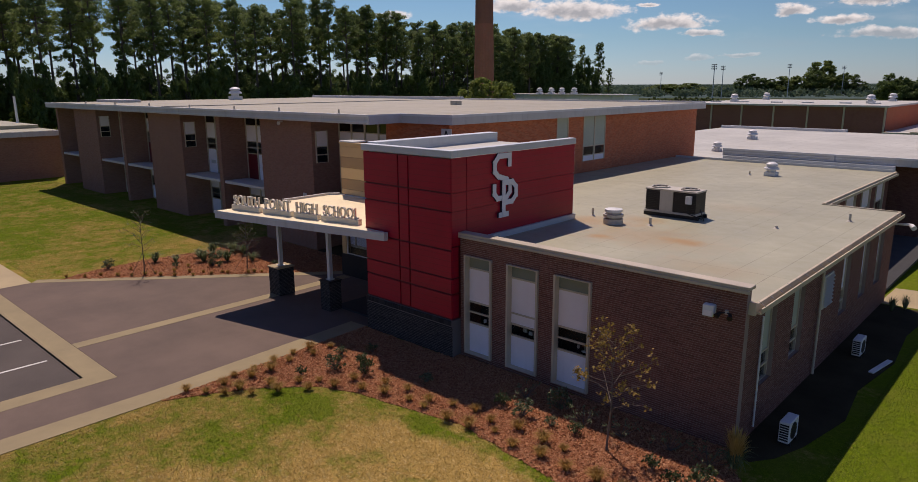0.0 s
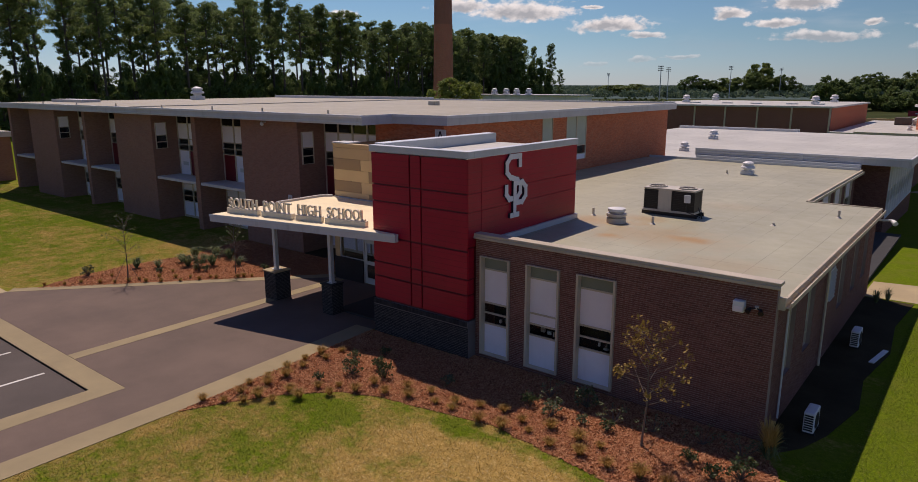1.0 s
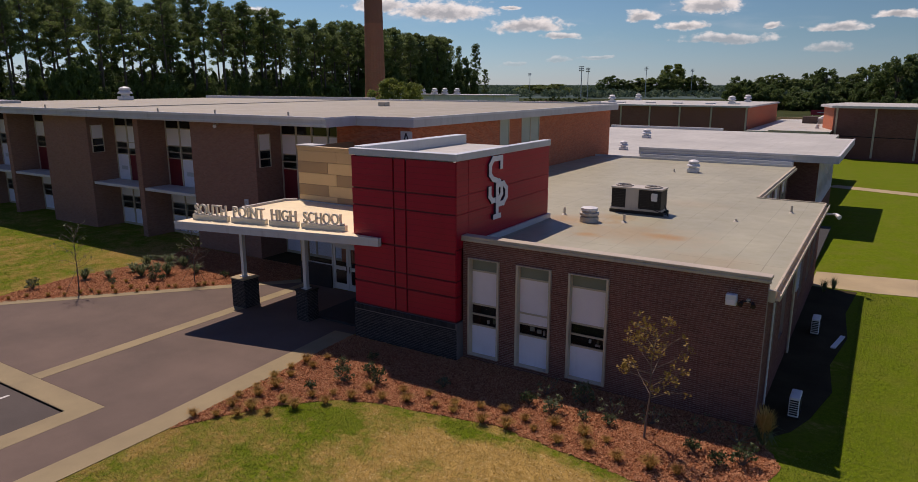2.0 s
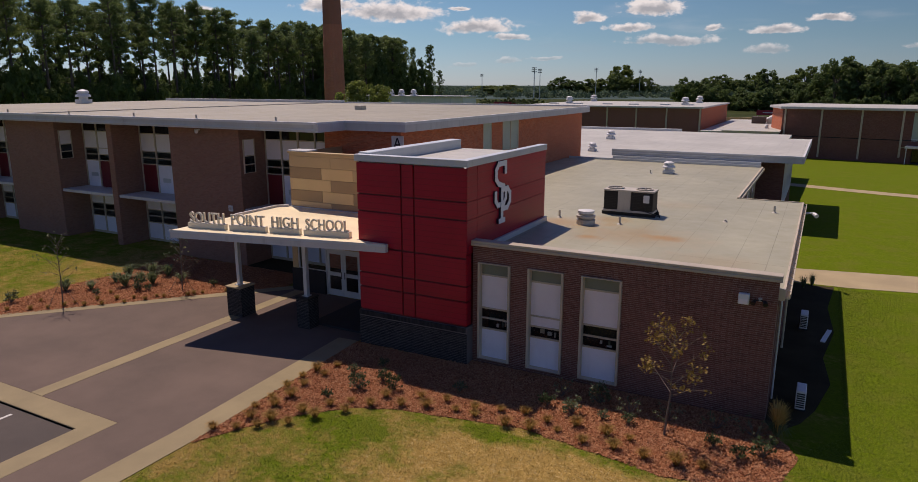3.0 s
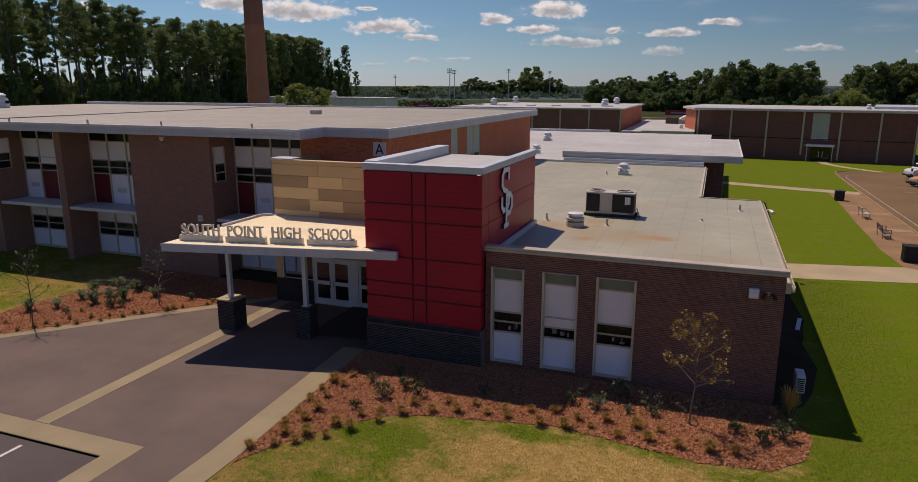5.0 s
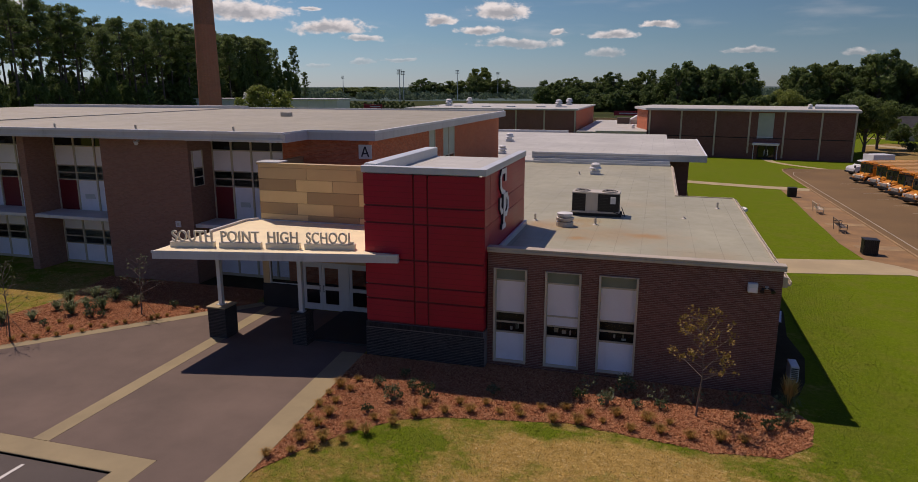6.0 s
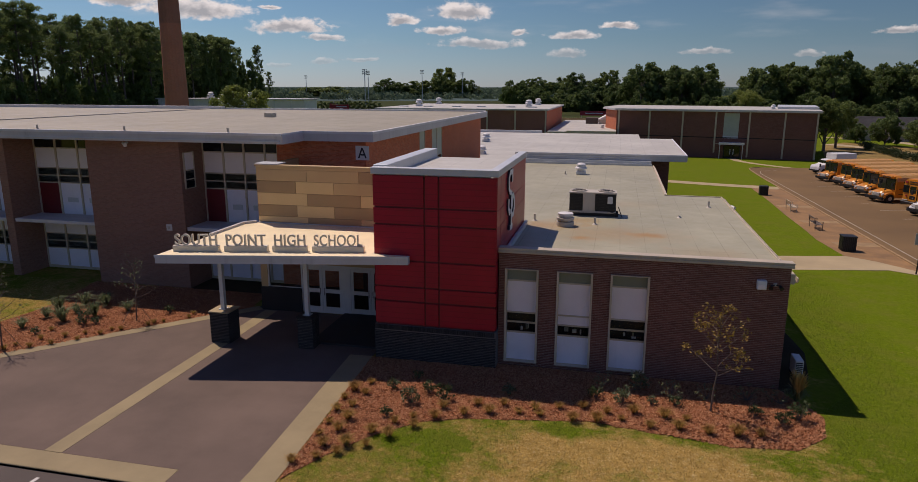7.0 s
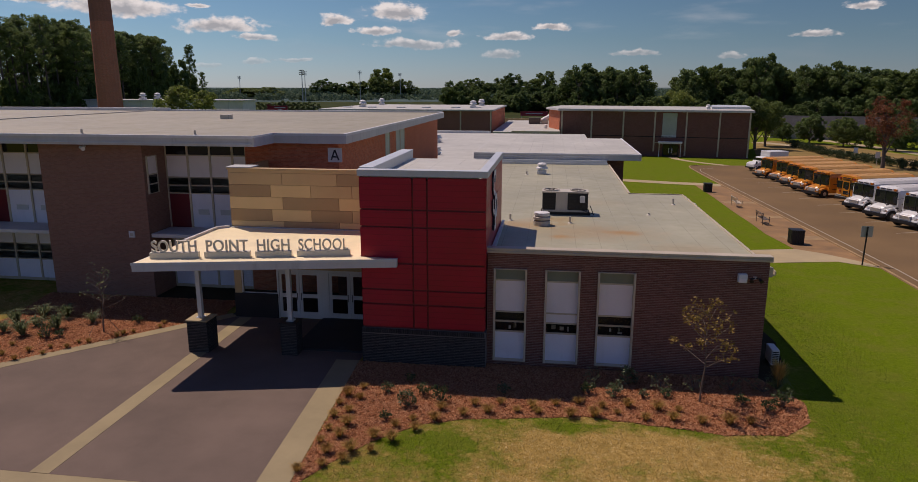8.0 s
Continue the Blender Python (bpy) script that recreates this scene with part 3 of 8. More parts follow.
def soften(bm, width=0.01, segments=1):
    bmesh.ops.recalc_face_normals(bm, faces=bm.faces)
    edges = [e for e in bm.edges if len(e.link_faces) == 2 and e.calc_face_angle(0) > 0.6]
    bmesh.ops.bevel(bm, geom=edges, offset=width, segments=segments, affect="EDGES", clamp_overlap=True)


def mesh_of(name, bm, material):
    me = bpy.data.meshes.new(name)
    bm.normal_update()
    bm.to_mesh(me)
    bm.free()
    me.materials.append(M[material])
    return me


def thing(name, label, category, at=(0, 0, 0), group="", kind=""):
    ob = new(name)
    ob.location = at
    ob.empty_display_size = 0.3
    return tagged(ob, label, category, group, kind)


def hang(ob, parent):
    ob.parent = parent
    if parent.type == "EMPTY":
        ob.matrix_parent_inverse = Matrix.Translation(-Vector(parent.location))
    return ob


def part(name, bm, material, parent, label=""):
    return tagged(hang(new(name, mesh_of(name, bm, material)), parent), label)


def box_part(name, dims, material, parent, label="", bevel=0.0):
    bm = bmesh.new()
    box(bm, *dims)
    if bevel:
        soften(bm, bevel)
    return part(name, bm, material, parent, label)


def setting(name, bm, material, label, category):
    return tagged(new(name, mesh_of(name, bm, material)), label, category, kind="structure")


def from_arrays(name, verts, faces, material):
    me = bpy.data.meshes.new(name)
    me.from_pydata(verts, [], faces)
    me.materials.append(M[material])
    me.update()
    return me


def strip(bm, points, width, z0, z1):
    """A band of even width along a line of points."""
    pts = [Vector((x, y, 0)) for x, y in points]
    left, right = [], []
    for i, p in enumerate(pts):
        d = (pts[min(i + 1, len(pts) - 1)] - pts[max(i - 1, 0)]).normalized()
        side = Vector((-d.y, d.x, 0)) * width / 2
        left.append(p + side)
        right.append(p - side)
    prism(bm, [(p.x, p.y) for p in right + left[::-1]], z0, z1)


def inside(x, y, poly):
    hit = False
    for (x0, y0), (x1, y1) in zip(poly, poly[1:] + poly[:1]):
        if (y0 > y) != (y1 > y) and x < (x1 - x0) * (y - y0) / (y1 - y0) + x0:
            hit = not hit
    return hit


# ---------------- ground ----------------
LOT_W, LOT_N = -25.25, 7.75          # north-east corner of the front car park
FALL = 3.4                            # the ground drops away behind the school


def slope(a, b, v):
    return min(1.0, max(0.0, (v - a) / (b - a)))


def ground_z(x, y):
    return -FALL * slope(36, 143, y) * slope(-75, -35, x) * (1 - slope(420, 520, y))


def lay(bm):
    """Lets a flat sheet follow the ground."""
    for y in (36, 143):
        bmesh.ops.bisect_plane(bm, geom=[*bm.verts, *bm.edges, *bm.faces], dist=0.0001, plane_co=(0, y, 0), plane_no=(0, 1, 0))
    for v in bm.verts:
        v.co.z += ground_z(v.co.x, v.co.y)
    return bm


bm = bmesh.new()
xs, ys = (-4000, -90, -75, -35, LOT_W, 4000), (-4000, -60, LOT_N, 36, 143, 420, 520, 4000)
grid = [[bm.verts.new((x, y, ground_z(x, y))) for x in xs] for y in ys]
for j in range(len(ys) - 1):
    for i in range(len(xs) - 1):
        if not (j == 1 and 1 <= i <= 3):
            bm.faces.new((grid[j][i], grid[j][i + 1], grid[j + 1][i + 1], grid[j + 1][i]))
setting("ground", bm, "lawn", "mown grass, patchy green and straw-dry", "lawn")
bm = bmesh.new()
v = [bm.verts.new(p) for p in ((-90, -60, -0.07), (LOT_W, -60, -0.07), (LOT_W, LOT_N, -0.07), (-90, LOT_N, -0.07))]
w = [bm.verts.new((p.co.x, p.co.y, -0.02)) for p in v]
bm.faces.new(v)
for i in range(4):
    bm.faces.new((v[(i + 1) % 4], v[i], w[i], w[(i + 1) % 4]))
setting("car_park", bm, "asphalt", "dark asphalt car park below a kerb", "car park")
for i, x in enumerate((-28.15, -31.35, -34.55, -37.75, -40.95)):
    bm = bmesh.new()
    box(bm, x - 0.06, x + 0.06, 2.2, 7.45, -0.08, -0.064)
    setting("road_marking", bm, "bay_line", "white painted parking bay line", "road marking")

PLAZA = [(-22.0, -40), (-22.1, 17.9), (-21.9, 17.9), (-21.9, 22.5), (-29.6, 22.5), (-40.2, 10.6), (-40.2, 8.62), (-24.4, 8.62), (-24.4, -40)]
bm = bmesh.new()
prism(bm, PLAZA, -0.1, 0.012)
setting("forecourt", bm, "paving", "dark mauve-grey paved forecourt", "pavement")
bm = bmesh.new()
prism(bm, [(LOT_W, -60), (-24.4, -60), (-24.4, 8.62), (-60, 8.62), (-60, LOT_N), (LOT_W, LOT_N)], -0.14, 0.016)
soften(bm, 0.015)
setting("kerb", bm, "concrete", "tan concrete kerb band round the car park", "kerb")
for pts, wide in ((((-21.9, -40), (-21.88, 9.0), (-22.38, 17.9)), 0.95), (((-28.75, 8.62), (-28.8, 22.3)), 0.62), (((-40.4, 10.5), (-31.2, 20.7), (-29.5, 22.6)), 0.6)):
    bm = bmesh.new()
    strip(bm, pts, wide, -0.1, 0.02)
    setting("pavement_band", bm, "concrete", "tan concrete band edging the forecourt", "pavement")
bm = bmesh.new()
prism(bm, [(-90, 8.7), (-40.2, 8.7), (-40.2, 10.3), (-90, 10.3)], -0.1, 0.018)
setting("pavement", bm, "walkway", "pale concrete footpath", "pavement")

BED = [(-21.35, 8.8), (-20.7, 10.2), (-19.7, 11.7), (-18.4, 13.0), (-16.9, 13.6), (-15.0, 13.9), (-13.0, 14.3), (-11.1, 14.0), (-8.6, 13.6),
       (-6.6, 13.9), (-5.6, 14.9), (-5.3, 16.4), (-6.35, 18.3), (-16.75, 18.3), (-16.75, 17.85), (-21.88, 17.85), (-21.75, 15.5)]
BED_L = [(-39.7, 11.4), (-40.4, 13.4), (-40.6, 16.7), (-40.2, 19.0), (-40.1, 21.0), (-41.0, 24.7), (-30.2, 24.7), (-30.0, 22.5), (-31.5, 20.8)]


def bed(poly, label):
    pts = []
    for (x0, y0), (x1, y1) in zip(poly, poly[1:] + poly[:1]):
        steps = max(1, int(math.hypot(x1 - x0, y1 - y0) / 0.3))
        for k in range(steps):
            x, y = x0 + (x1 - x0) * k / steps, y0 + (y1 - y0) * k / steps
            wob = 0.16 * noise.noise((x * 1.7, y * 1.7, 0))
            pts.append((x + wob, y + wob))
    bm = bmesh.new()
    prism(bm, pts, -0.1, 0.016)
    return setting("planting_bed", bm, "mulch", label, "planting bed")


bed(BED, "curved planting bed of red-brown bark mulch")
bed(BED_L, "planting bed of red-brown bark mulch by the forecourt")

# dark sheet on the grass that paints in the side wall's shade
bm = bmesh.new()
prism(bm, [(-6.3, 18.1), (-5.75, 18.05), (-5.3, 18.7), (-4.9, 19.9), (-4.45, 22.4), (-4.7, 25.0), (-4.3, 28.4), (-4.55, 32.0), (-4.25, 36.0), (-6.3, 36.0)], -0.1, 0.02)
setting("soil_strip", bm, "soil", "dark ground strip coloured for the shade of the side wall", "soil")
# the same dark sheet deepens the shade in the window bay
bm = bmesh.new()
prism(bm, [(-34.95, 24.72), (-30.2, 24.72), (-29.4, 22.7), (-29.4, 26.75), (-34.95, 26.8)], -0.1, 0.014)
setting("soil_strip", bm, "soil", "dark ground patch coloured for the shade of the window bay", "soil")
# east side: walks, lawn edges and the bus lot
KERB = [(4.2, -60), (6.0, 36), (7.2, 70), (8.2, 98), (8.9, 112), (9.5, 116), (11.5, 118.5)]
bm = bmesh.new()
prism(bm, [*KERB, (20, 119.5), (24, 121), (41.5, 146), (41, 117), (41.5, 100), (40, -60)], -0.1, 0.008)
setting("road", lay(bm), "lot", "worn brown-grey asphalt bus lot", "road")
bm = bmesh.new()
for a, b in zip(KERB, KERB[1:]):
    strip(bm, [a, b], 0.16, -0.1, 0.09)
setting("kerb", lay(bm), "clay_pale", "worn tan concrete kerb along the bus lot", "kerb")
bm = bmesh.new()
for a, b in zip(((5.5, -60), (6.8, 36), (8.1, 70), (9.4, 106), (10.2, 110.5)), ((6.8, 36), (8.1, 70), (9.4, 106), (10.2, 110.5), (13, 112.5))):
    strip(bm, [a, b], 0.12, -0.1, 0.016)
setting("road_marking", lay(bm), "line", "worn white edge line along the bus lot", "road marking")
bm = bmesh.new()
prism(bm, [(2.7, 42.0), (4.0, 39.2), (6.0, 37.2), (7.15, 70), (7.7, 85.8), (4.6, 87.6), (4.2, 85), (3.7, 71), (3.1, 60.7), (2.8, 53), (2.5, 48)], -0.1, 0.012)
setting("pavement", lay(bm), "clay", "stained brown walk beside the bus lot", "pavement")
for y, d in ((46.5, 1.6), (57.0, 1.3), (67.0, 1.5)):
    bm = bmesh.new()
    strip(bm, [(3.3 + 0.02 * (y - 45), y), (6.1 + 0.035 * (y - 37), y + 0.4)], d, 0.0, 0.017)
    setting("pavement_band", lay(bm), "clay_pale", "pale worn concrete band across the brown walk", "pavement")
bm = bmesh.new()
prism(bm, [(-6.4, 36.2), (-3.5, 36.3), (4.05, 38.1), (6.0, 36.6), (6.1, 37.5), (4.2, 40.6), (2.75, 42.0), (-0.15, 41.2), (-6.4, 39.8)], -0.1, 0.018)
setting("pavement", lay(bm), "walkway", "pale concrete footpath across the lawn", "pavement")
for pts, wide in ((((-9.0, 90.9), (-3.4, 88.4), (1.5, 86.4), (7.6, 84.6)), 3.1), (((10.3, 141.0), (10.5, 133.5), (12.3, 127), (15.4, 120.8), (16.5, 119)), 1.6)):
    bm = bmesh.new()
    strip(bm, pts, wide, -0.1, 0.018)
    setting("pavement", lay(bm), "walkway", "pale concrete footpath across the lawn", "pavement")
bm = bmesh.new()
strip(bm, [(40.0, 186), (45.5, 178), (50.0, 163), (53.5, 148), (56, 120), (57, 60)], 4.5, -0.1, 0.012)
setting("road", lay(bm), "walkway", "pale lane beyond the hedge", "road")
bm = bmesh.new()
strip(bm, [(46, 212), (58, 206), (63, 185), (66, 165), (70, 120)], 4.0, -0.1, 0.012)
setting("road", lay(bm), "walkway", "pale drive before the houses", "road")
bm = bmesh.new()
prism(bm, [(40.6, 60), (64, 60), (64, 150), (58, 178), (46, 192), (38.5, 184), (30, 150), (27, 127), (41.7, 146.4), (41.2, 117), (41.7, 100)], -0.1, 0.006)
setting("verge", lay(bm), "verge", "dry tan grass verge before the hedge", "verge")
for k in range(9):
    bm = bmesh.new()
    strip(bm, [(13.0, 50.0 + 5.5 * k), (21.0, 53.2 + 5.5 * k)], 0.12, 0.0, 0.014)
    setting("road_marking", lay(bm), "line", "worn white bus bay line", "road marking")

# ---------------- brick walls ----------------


def wall_faces(bm, along, at, thick, u0, u1, z0, z1, holes):
    """An upright wall along x or y, with openings (u0, u1, z0, z1)."""
    cuts = sorted({u0, u1, *(h[0] for h in holes), *(h[1] for h in holes)})
    for a, b in zip(cuts, cuts[1:]):
        mid = (a + b) / 2
        spans, z = [], z0
        for h in sorted((h for h in holes if h[0] < mid < h[1]), key=lambda h: h[2]):
            spans.append((z, h[2]))
            z = h[3]
        spans.append((z, z1))
        for lo, hi in spans:
            if hi - lo > 0.001:
                if along == "x":
                    box(bm, a, b, at, at + thick, lo, hi)
                else:
                    box(bm, at, at + thick, a, b, lo, hi)
    bmesh.ops.remove_doubles(bm, verts=bm.verts, dist=0.0005)


def brick_spots(u0, u1, z0, z1, holes, course=0.0677, length=0.203, joint=0.014):
    """Running bond: (start, end, bottom, top) of each brick, cut at the ends and at openings."""
    out, row = [], 0
    z = z0
    while z + course <= z1 + 0.001:
        u = u0 - (length / 2 if row % 2 else 0)
        blocks = sorted((h[0], h[1]) for h in holes if h[2] < z + course / 2 < h[3])
        runs, s = [], u0
        for a, b in blocks:
            runs.append((s, a))
            s = b
        runs.append((s, u1))
        while u < u1:
            for a, b in runs:
                lo, hi = max(u, a), min(u + length, b)
                if hi - lo > 0.035:
                    out.append((lo + joint / 4, hi - joint / 4, z + joint / 2, z + course - joint / 2))
            u += length
        z += course
        row += 1
    return out


def brick_skin(spots, along, face, proud, material, parent, pick, whole=0.196):
    """Bricks standing proud of the wall; those that pick() chooses are objects of their own, the rest one mesh."""
    verts, faces, shared, count = [], [], None, 0
    shape = ((0, 3, 2, 1), (4, 5, 6, 7), (0, 1, 5, 4), (1, 2, 6, 5), (2, 3, 7, 6), (3, 0, 4, 7))
    sign = 1 if proud > 0 else -1
    for a, b, lo, hi in spots:
        if pick(a, b, lo) and count < 300 and abs((b - a) - whole) < 0.002:
            if shared is None:
                bm = bmesh.new()
                h = hi - lo
                if along == "x":
                    box(bm, 0, whole, min(proud, -sign * 0.004), max(proud, -sign * 0.004), 0, h)
                else:
                    box(bm, min(proud, -sign * 0.004), max(proud, -sign * 0.004), 0, whole, 0, h)
                shared = mesh_of("brick", bm, material)
            ob = new("brick", shared)
            hang(ob, parent)
            jog = 0.002 * random.uniform(-1, 1)
            ob.location = (a, face + jog, lo) if along == "x" else (face + jog, a, lo)
            count += 1
            continue
        p0, p1 = sorted((face - sign * 0.004, face + proud * random.uniform(0.75, 1.2)))
        base = len(verts)
        if along == "x":
            verts += [(x, y, z) for z in (lo, hi) for x, y in ((a, p0), (b, p0), (b, p1), (a, p1))]
        else:
            verts += [(x, y, z) for z in (lo, hi) for x, y in ((p0, a), (p1, a), (p1, b), (p0, b))]
        faces += [tuple(base + i for i in f) for f in shape]
    ob = new("brickwork", from_arrays("brickwork", verts, faces, material))
    hang(ob, parent)
    ob["kind"] = "stuff"
    return ob


def window_unit(parent, along, at, u0, u1, rows, out=-1, frame_mat="cream", depth=0.05, jamb=0.075, fin=0.10, name="window", inset=0.0):
    """A tall window strip: rows of (bottom, top, material); glass rows get a pane. out: which way it faces."""
    def dims(a, b, lo, hi, near, far_):
        p0, p1 = sorted((at + out * near, at + out * far_))
        return (a, b, p0, p1, lo, hi) if along == "x" else (p0, p1, a, b, lo, hi)
    z0, z1 = rows[0][0], rows[-1][1]
    bm = bmesh.new()
    loops = []
    for p in (at - out * (0.06 + inset), at + out * fin):
        for a, b, lo, hi in ((u0, u1, z0, z1), (u0 + jamb, u1 - jamb, z0 + 0.03, z1 - 0.03)):
            loops.append([bm.verts.new((u, p, z) if along == "x" else (p, u, z)) for u, z in ((a, lo), (b, lo), (b, hi), (a, hi))])
    for p, q in ((0, 1), (2, 3), (0, 2), (1, 3)):
        for i in range(4):
            j = (i + 1) % 4
            bm.faces.new((loops[p][i], loops[p][j], loops[q][j], loops[q][i]))
    bmesh.ops.recalc_face_normals(bm, faces=bm.faces)
    unit = part(name, bm, frame_mat, parent, "cream-framed window")
    for lo, hi, _ in rows[:-1]:
        box_part("transom", dims(u0 + jamb, u1 - jamb, hi - 0.03, hi + 0.03, -0.05 - inset, 0.02 - inset), frame_mat, unit)
    for lo, hi, mat in rows:
        bm = bmesh.new()
        deep = 0.02 if mat == "glass" else 0.0
        box(bm, *dims(u0 + jamb, u1 - jamb, lo + 0.03, hi - 0.03, -0.035 - deep - inset, -0.015 - deep - inset))
        ob = part("pane" if mat == "glass" else "panel", bm, mat, unit, "" if mat == "glass" else "opaque infill panel")
        ob.visible_shadow = mat != "glass"
    return unit


# ---------------- one-storey brick wing ----------------
wing = thing("school_wing", "long one-storey brown brick school wing with flat tan roof", "school building", (-11.5, 27, 0))
WIN_X = ((-16.5, -15.2), (-14.5, -13.15), (-12.5, -11.08))
holes = [(a, b, 0.2, 4.0) for a, b in WIN_X]
bm = bmesh.new()
wall_faces(bm, "x", 18.36, 0.28, -16.75, -6.3, -0.1, 4.72, holes)
south_wall = part("wall", bm, "mortar", wing, "front wall of brown brick")
brick_skin(brick_spots(-16.75, -6.3, 0.0, 4.7, holes), "x", 18.36, -0.004, "brick_one", south_wall, lambda a, b, z: -9.7 < a < -6.6 and 2.0 < z < 3.9)
EAST_Y = ((19.9, 20.95), (22.5, 23.65), (28.2, 29.3), (31.1, 32.2), (33.7, 34.8))
east_holes = [(a, b, 1.4, 3.75) for a, b in EAST_Y]
bm = bmesh.new()
wall_faces(bm, "y", -6.58, 0.28, 18.64, 36.7, -0.1, 4.2, east_holes)
east_wall = part("wall", bm, "mortar", wing, "side wall of brown brick")
brick_skin(brick_spots(18.64, 36.7, 0.0, 4.2, east_holes), "y", -6.3, 0.004, "brick_one", east_wall, lambda a, b, z: False)
bm = bmesh.new()
box(bm, -9.9, -6.58, 36.42, 36.7, -0.1, 4.2)
part("wall", bm, "brick", wing, "rear wall of brown brick")
bm = bmesh.new()
wall_faces(bm, "y", -10.1, 0.28, 36.7, 53.4, -0.1, 4.2, [(a, a + 2.2, 0.9, 3.9) for a in (39.0, 42.6, 46.2, 49.8)])
part("wall", bm, "brick", wing, "rear wall of brown brick with windows")
bm = bmesh.new()
box(bm, -16.75, -16.5, 18.64, 25.8, -0.1, 4.2)
part("wall", bm, "brick", wing)
bm = bmesh.new()
box(bm, -25.2, -16.75, 25.6, 25.85, -0.1, 4.2)
part("wall", bm, "brick", wing)
for a in (39.0, 42.6, 46.2, 49.8):
    window_unit(wing, "y", -9.85, a, a + 2.2, [(0.9, 1.6, "panel"), (1.6, 2.6, "glass"), (2.6, 3.9, "blind")], out=1)
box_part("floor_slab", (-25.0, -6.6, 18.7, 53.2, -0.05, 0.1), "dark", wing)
# added sheets, near-black so that the panes look dark
box_part("inner_wall", (-16.7, -10.9, 19.25, 19.33, 0.1, 4.1), "dark", wing, "near-black sheet added behind the windows to darken the panes")
box_part("inner_wall", (-7.6, -7.5, 19.4, 36.3, 0.1, 4.1), "dark", wing, "near-black sheet added behind the windows to darken the panes")
ROOF_Z = 4.25
bm = bmesh.new()
prism(bm, [(-16.76, 18.64), (-6.2, 18.64), (-6.2, 36.8), (-9.5, 36.8), (-9.5, 53.3), (-25.25, 53.3), (-25.25, 25.84), (-16.76, 25.84)], ROOF_Z - 0.12, ROOF_Z)
part("roof", bm, "roof", wing, "flat tan sheet roof with rust stains")
bm = bmesh.new()
box(bm, -16.78, -6.22, 18.27, 18.68, 4.72, 4.82)
box(bm, -16.78, -6.22, 18.25, 18.30, 4.62, 4.72)
soften(bm, 0.012)
part("coping", bm, "coping_cream", wing, "weathered cream metal coping")
bm = bmesh.new()
box(bm, -16.74, -16.62, 18.7, 25.8, ROOF_Z, ROOF_Z + 0.22)
part("flashing", bm, "coping", wing, "pale metal flashing")
bm = bmesh.new()
box(bm, -6.2, -6.13, 18.62, 36.86, 4.0, 4.3)
box(bm, -6.13, -5.99, 18.62, 36.86, 4.03, 4.07)
box(bm, -6.01, -5.97, 18.62, 36.86, 4.07, 4.2)
box(bm, -6.35, -6.12, 18.5, 18.62, 4.0, 4.36)
box(bm, -9.5, -6.13, 36.8, 36.88, 4.05, 4.3)
part("gutter", bm, "cream", wing, "cream metal gutter along the eave")
bm = bmesh.new()
box(bm, -9.5, -9.38, 36.9, 53.3, 4.02, 4.32)
box(bm, -9.38, -9.28, 36.9, 53.3, 4.05, 4.2)
part("gutter", bm, "cream", wing, "cream metal gutter along the eave")
for k in range(24):
    bm = bmesh.new()
    y = 18.9 + 0.77 * k
    tube(bm, (-5.98, y, 4.2), (-6.18, y, 4.31), 0.012, 0.012, 5)
    part("gutter_hanger", bm, "steel", wing)
for a, b in WIN_X:
    low = a == -14.5
    rows = [(0.2, 1.38, "panel"), (1.38, 1.8, "glass"), (1.8, 2.2, "blind" if low else "glass"), (2.2, 3.5, "blind"), (3.5, 4.0, "sage")]
    window_unit(wing, "x", 18.36, a, b, rows, inset=0.13)
    for k in range(3):
        x = a + 0.15 + random.uniform(0.0, 0.9)
        box_part("desk_clutter", (x, x + random.uniform(0.04, 0.2), 18.72 + 0.1 * k, 18.8 + 0.1 * k, 1.40, 1.44 + random.uniform(0, 0.16)), random.choice(("white", "stone", "acgrey", "sage")), wing)
for i, (a, b) in enumerate(EAST_Y):
    window_unit(wing, "y", -6.46, a, b, [(1.4, 1.85, "glass"), (1.85, 2.3, "glass"), (2.3, 3.75, "sage_pale" if i < 2 else "panel")], out=1, fin=0.03, jamb=0.05)
bm = bmesh.new()
tube(bm, (-6.2, 25.2, 0.1), (-6.2, 25.2, 4.0), 0.045, 0.045, 8)
tube(bm, (-6.2, 25.2, 4.0), (-6.06, 25.2, 4.05), 0.045, 0.045, 8)
part("downspout", bm, "cream", wing, "cream metal downspout")
bm = bmesh.new()
tube(bm, (-6.22, 19.55, 0.3), (-6.22, 19.55, 3.7), 0.03, 0.03, 8)
part("conduit", bm, "white", wing, "white wall conduit")
vent = part("louvre", (lambda b: (box(b, -6.3, -6.24, 25.6, 26.7, 2.35, 3.55), b)[1])(bmesh.new()), "white", wing, "white metal louvre")
for k in range(8):
    bm = bmesh.new()
    z = 2.42 + 0.14 * k
    q = [bm.verts.new(p) for p in ((-6.24, 25.66, z + 0.1), (-6.24, 26.64, z + 0.1), (-6.16, 26.64, z), (-6.16, 25.66, z))]
    bm.faces.new(q)
    bmesh.ops.solidify(bm, geom=bm.faces, thickness=0.012)
    part("slat", bm, "white", vent)

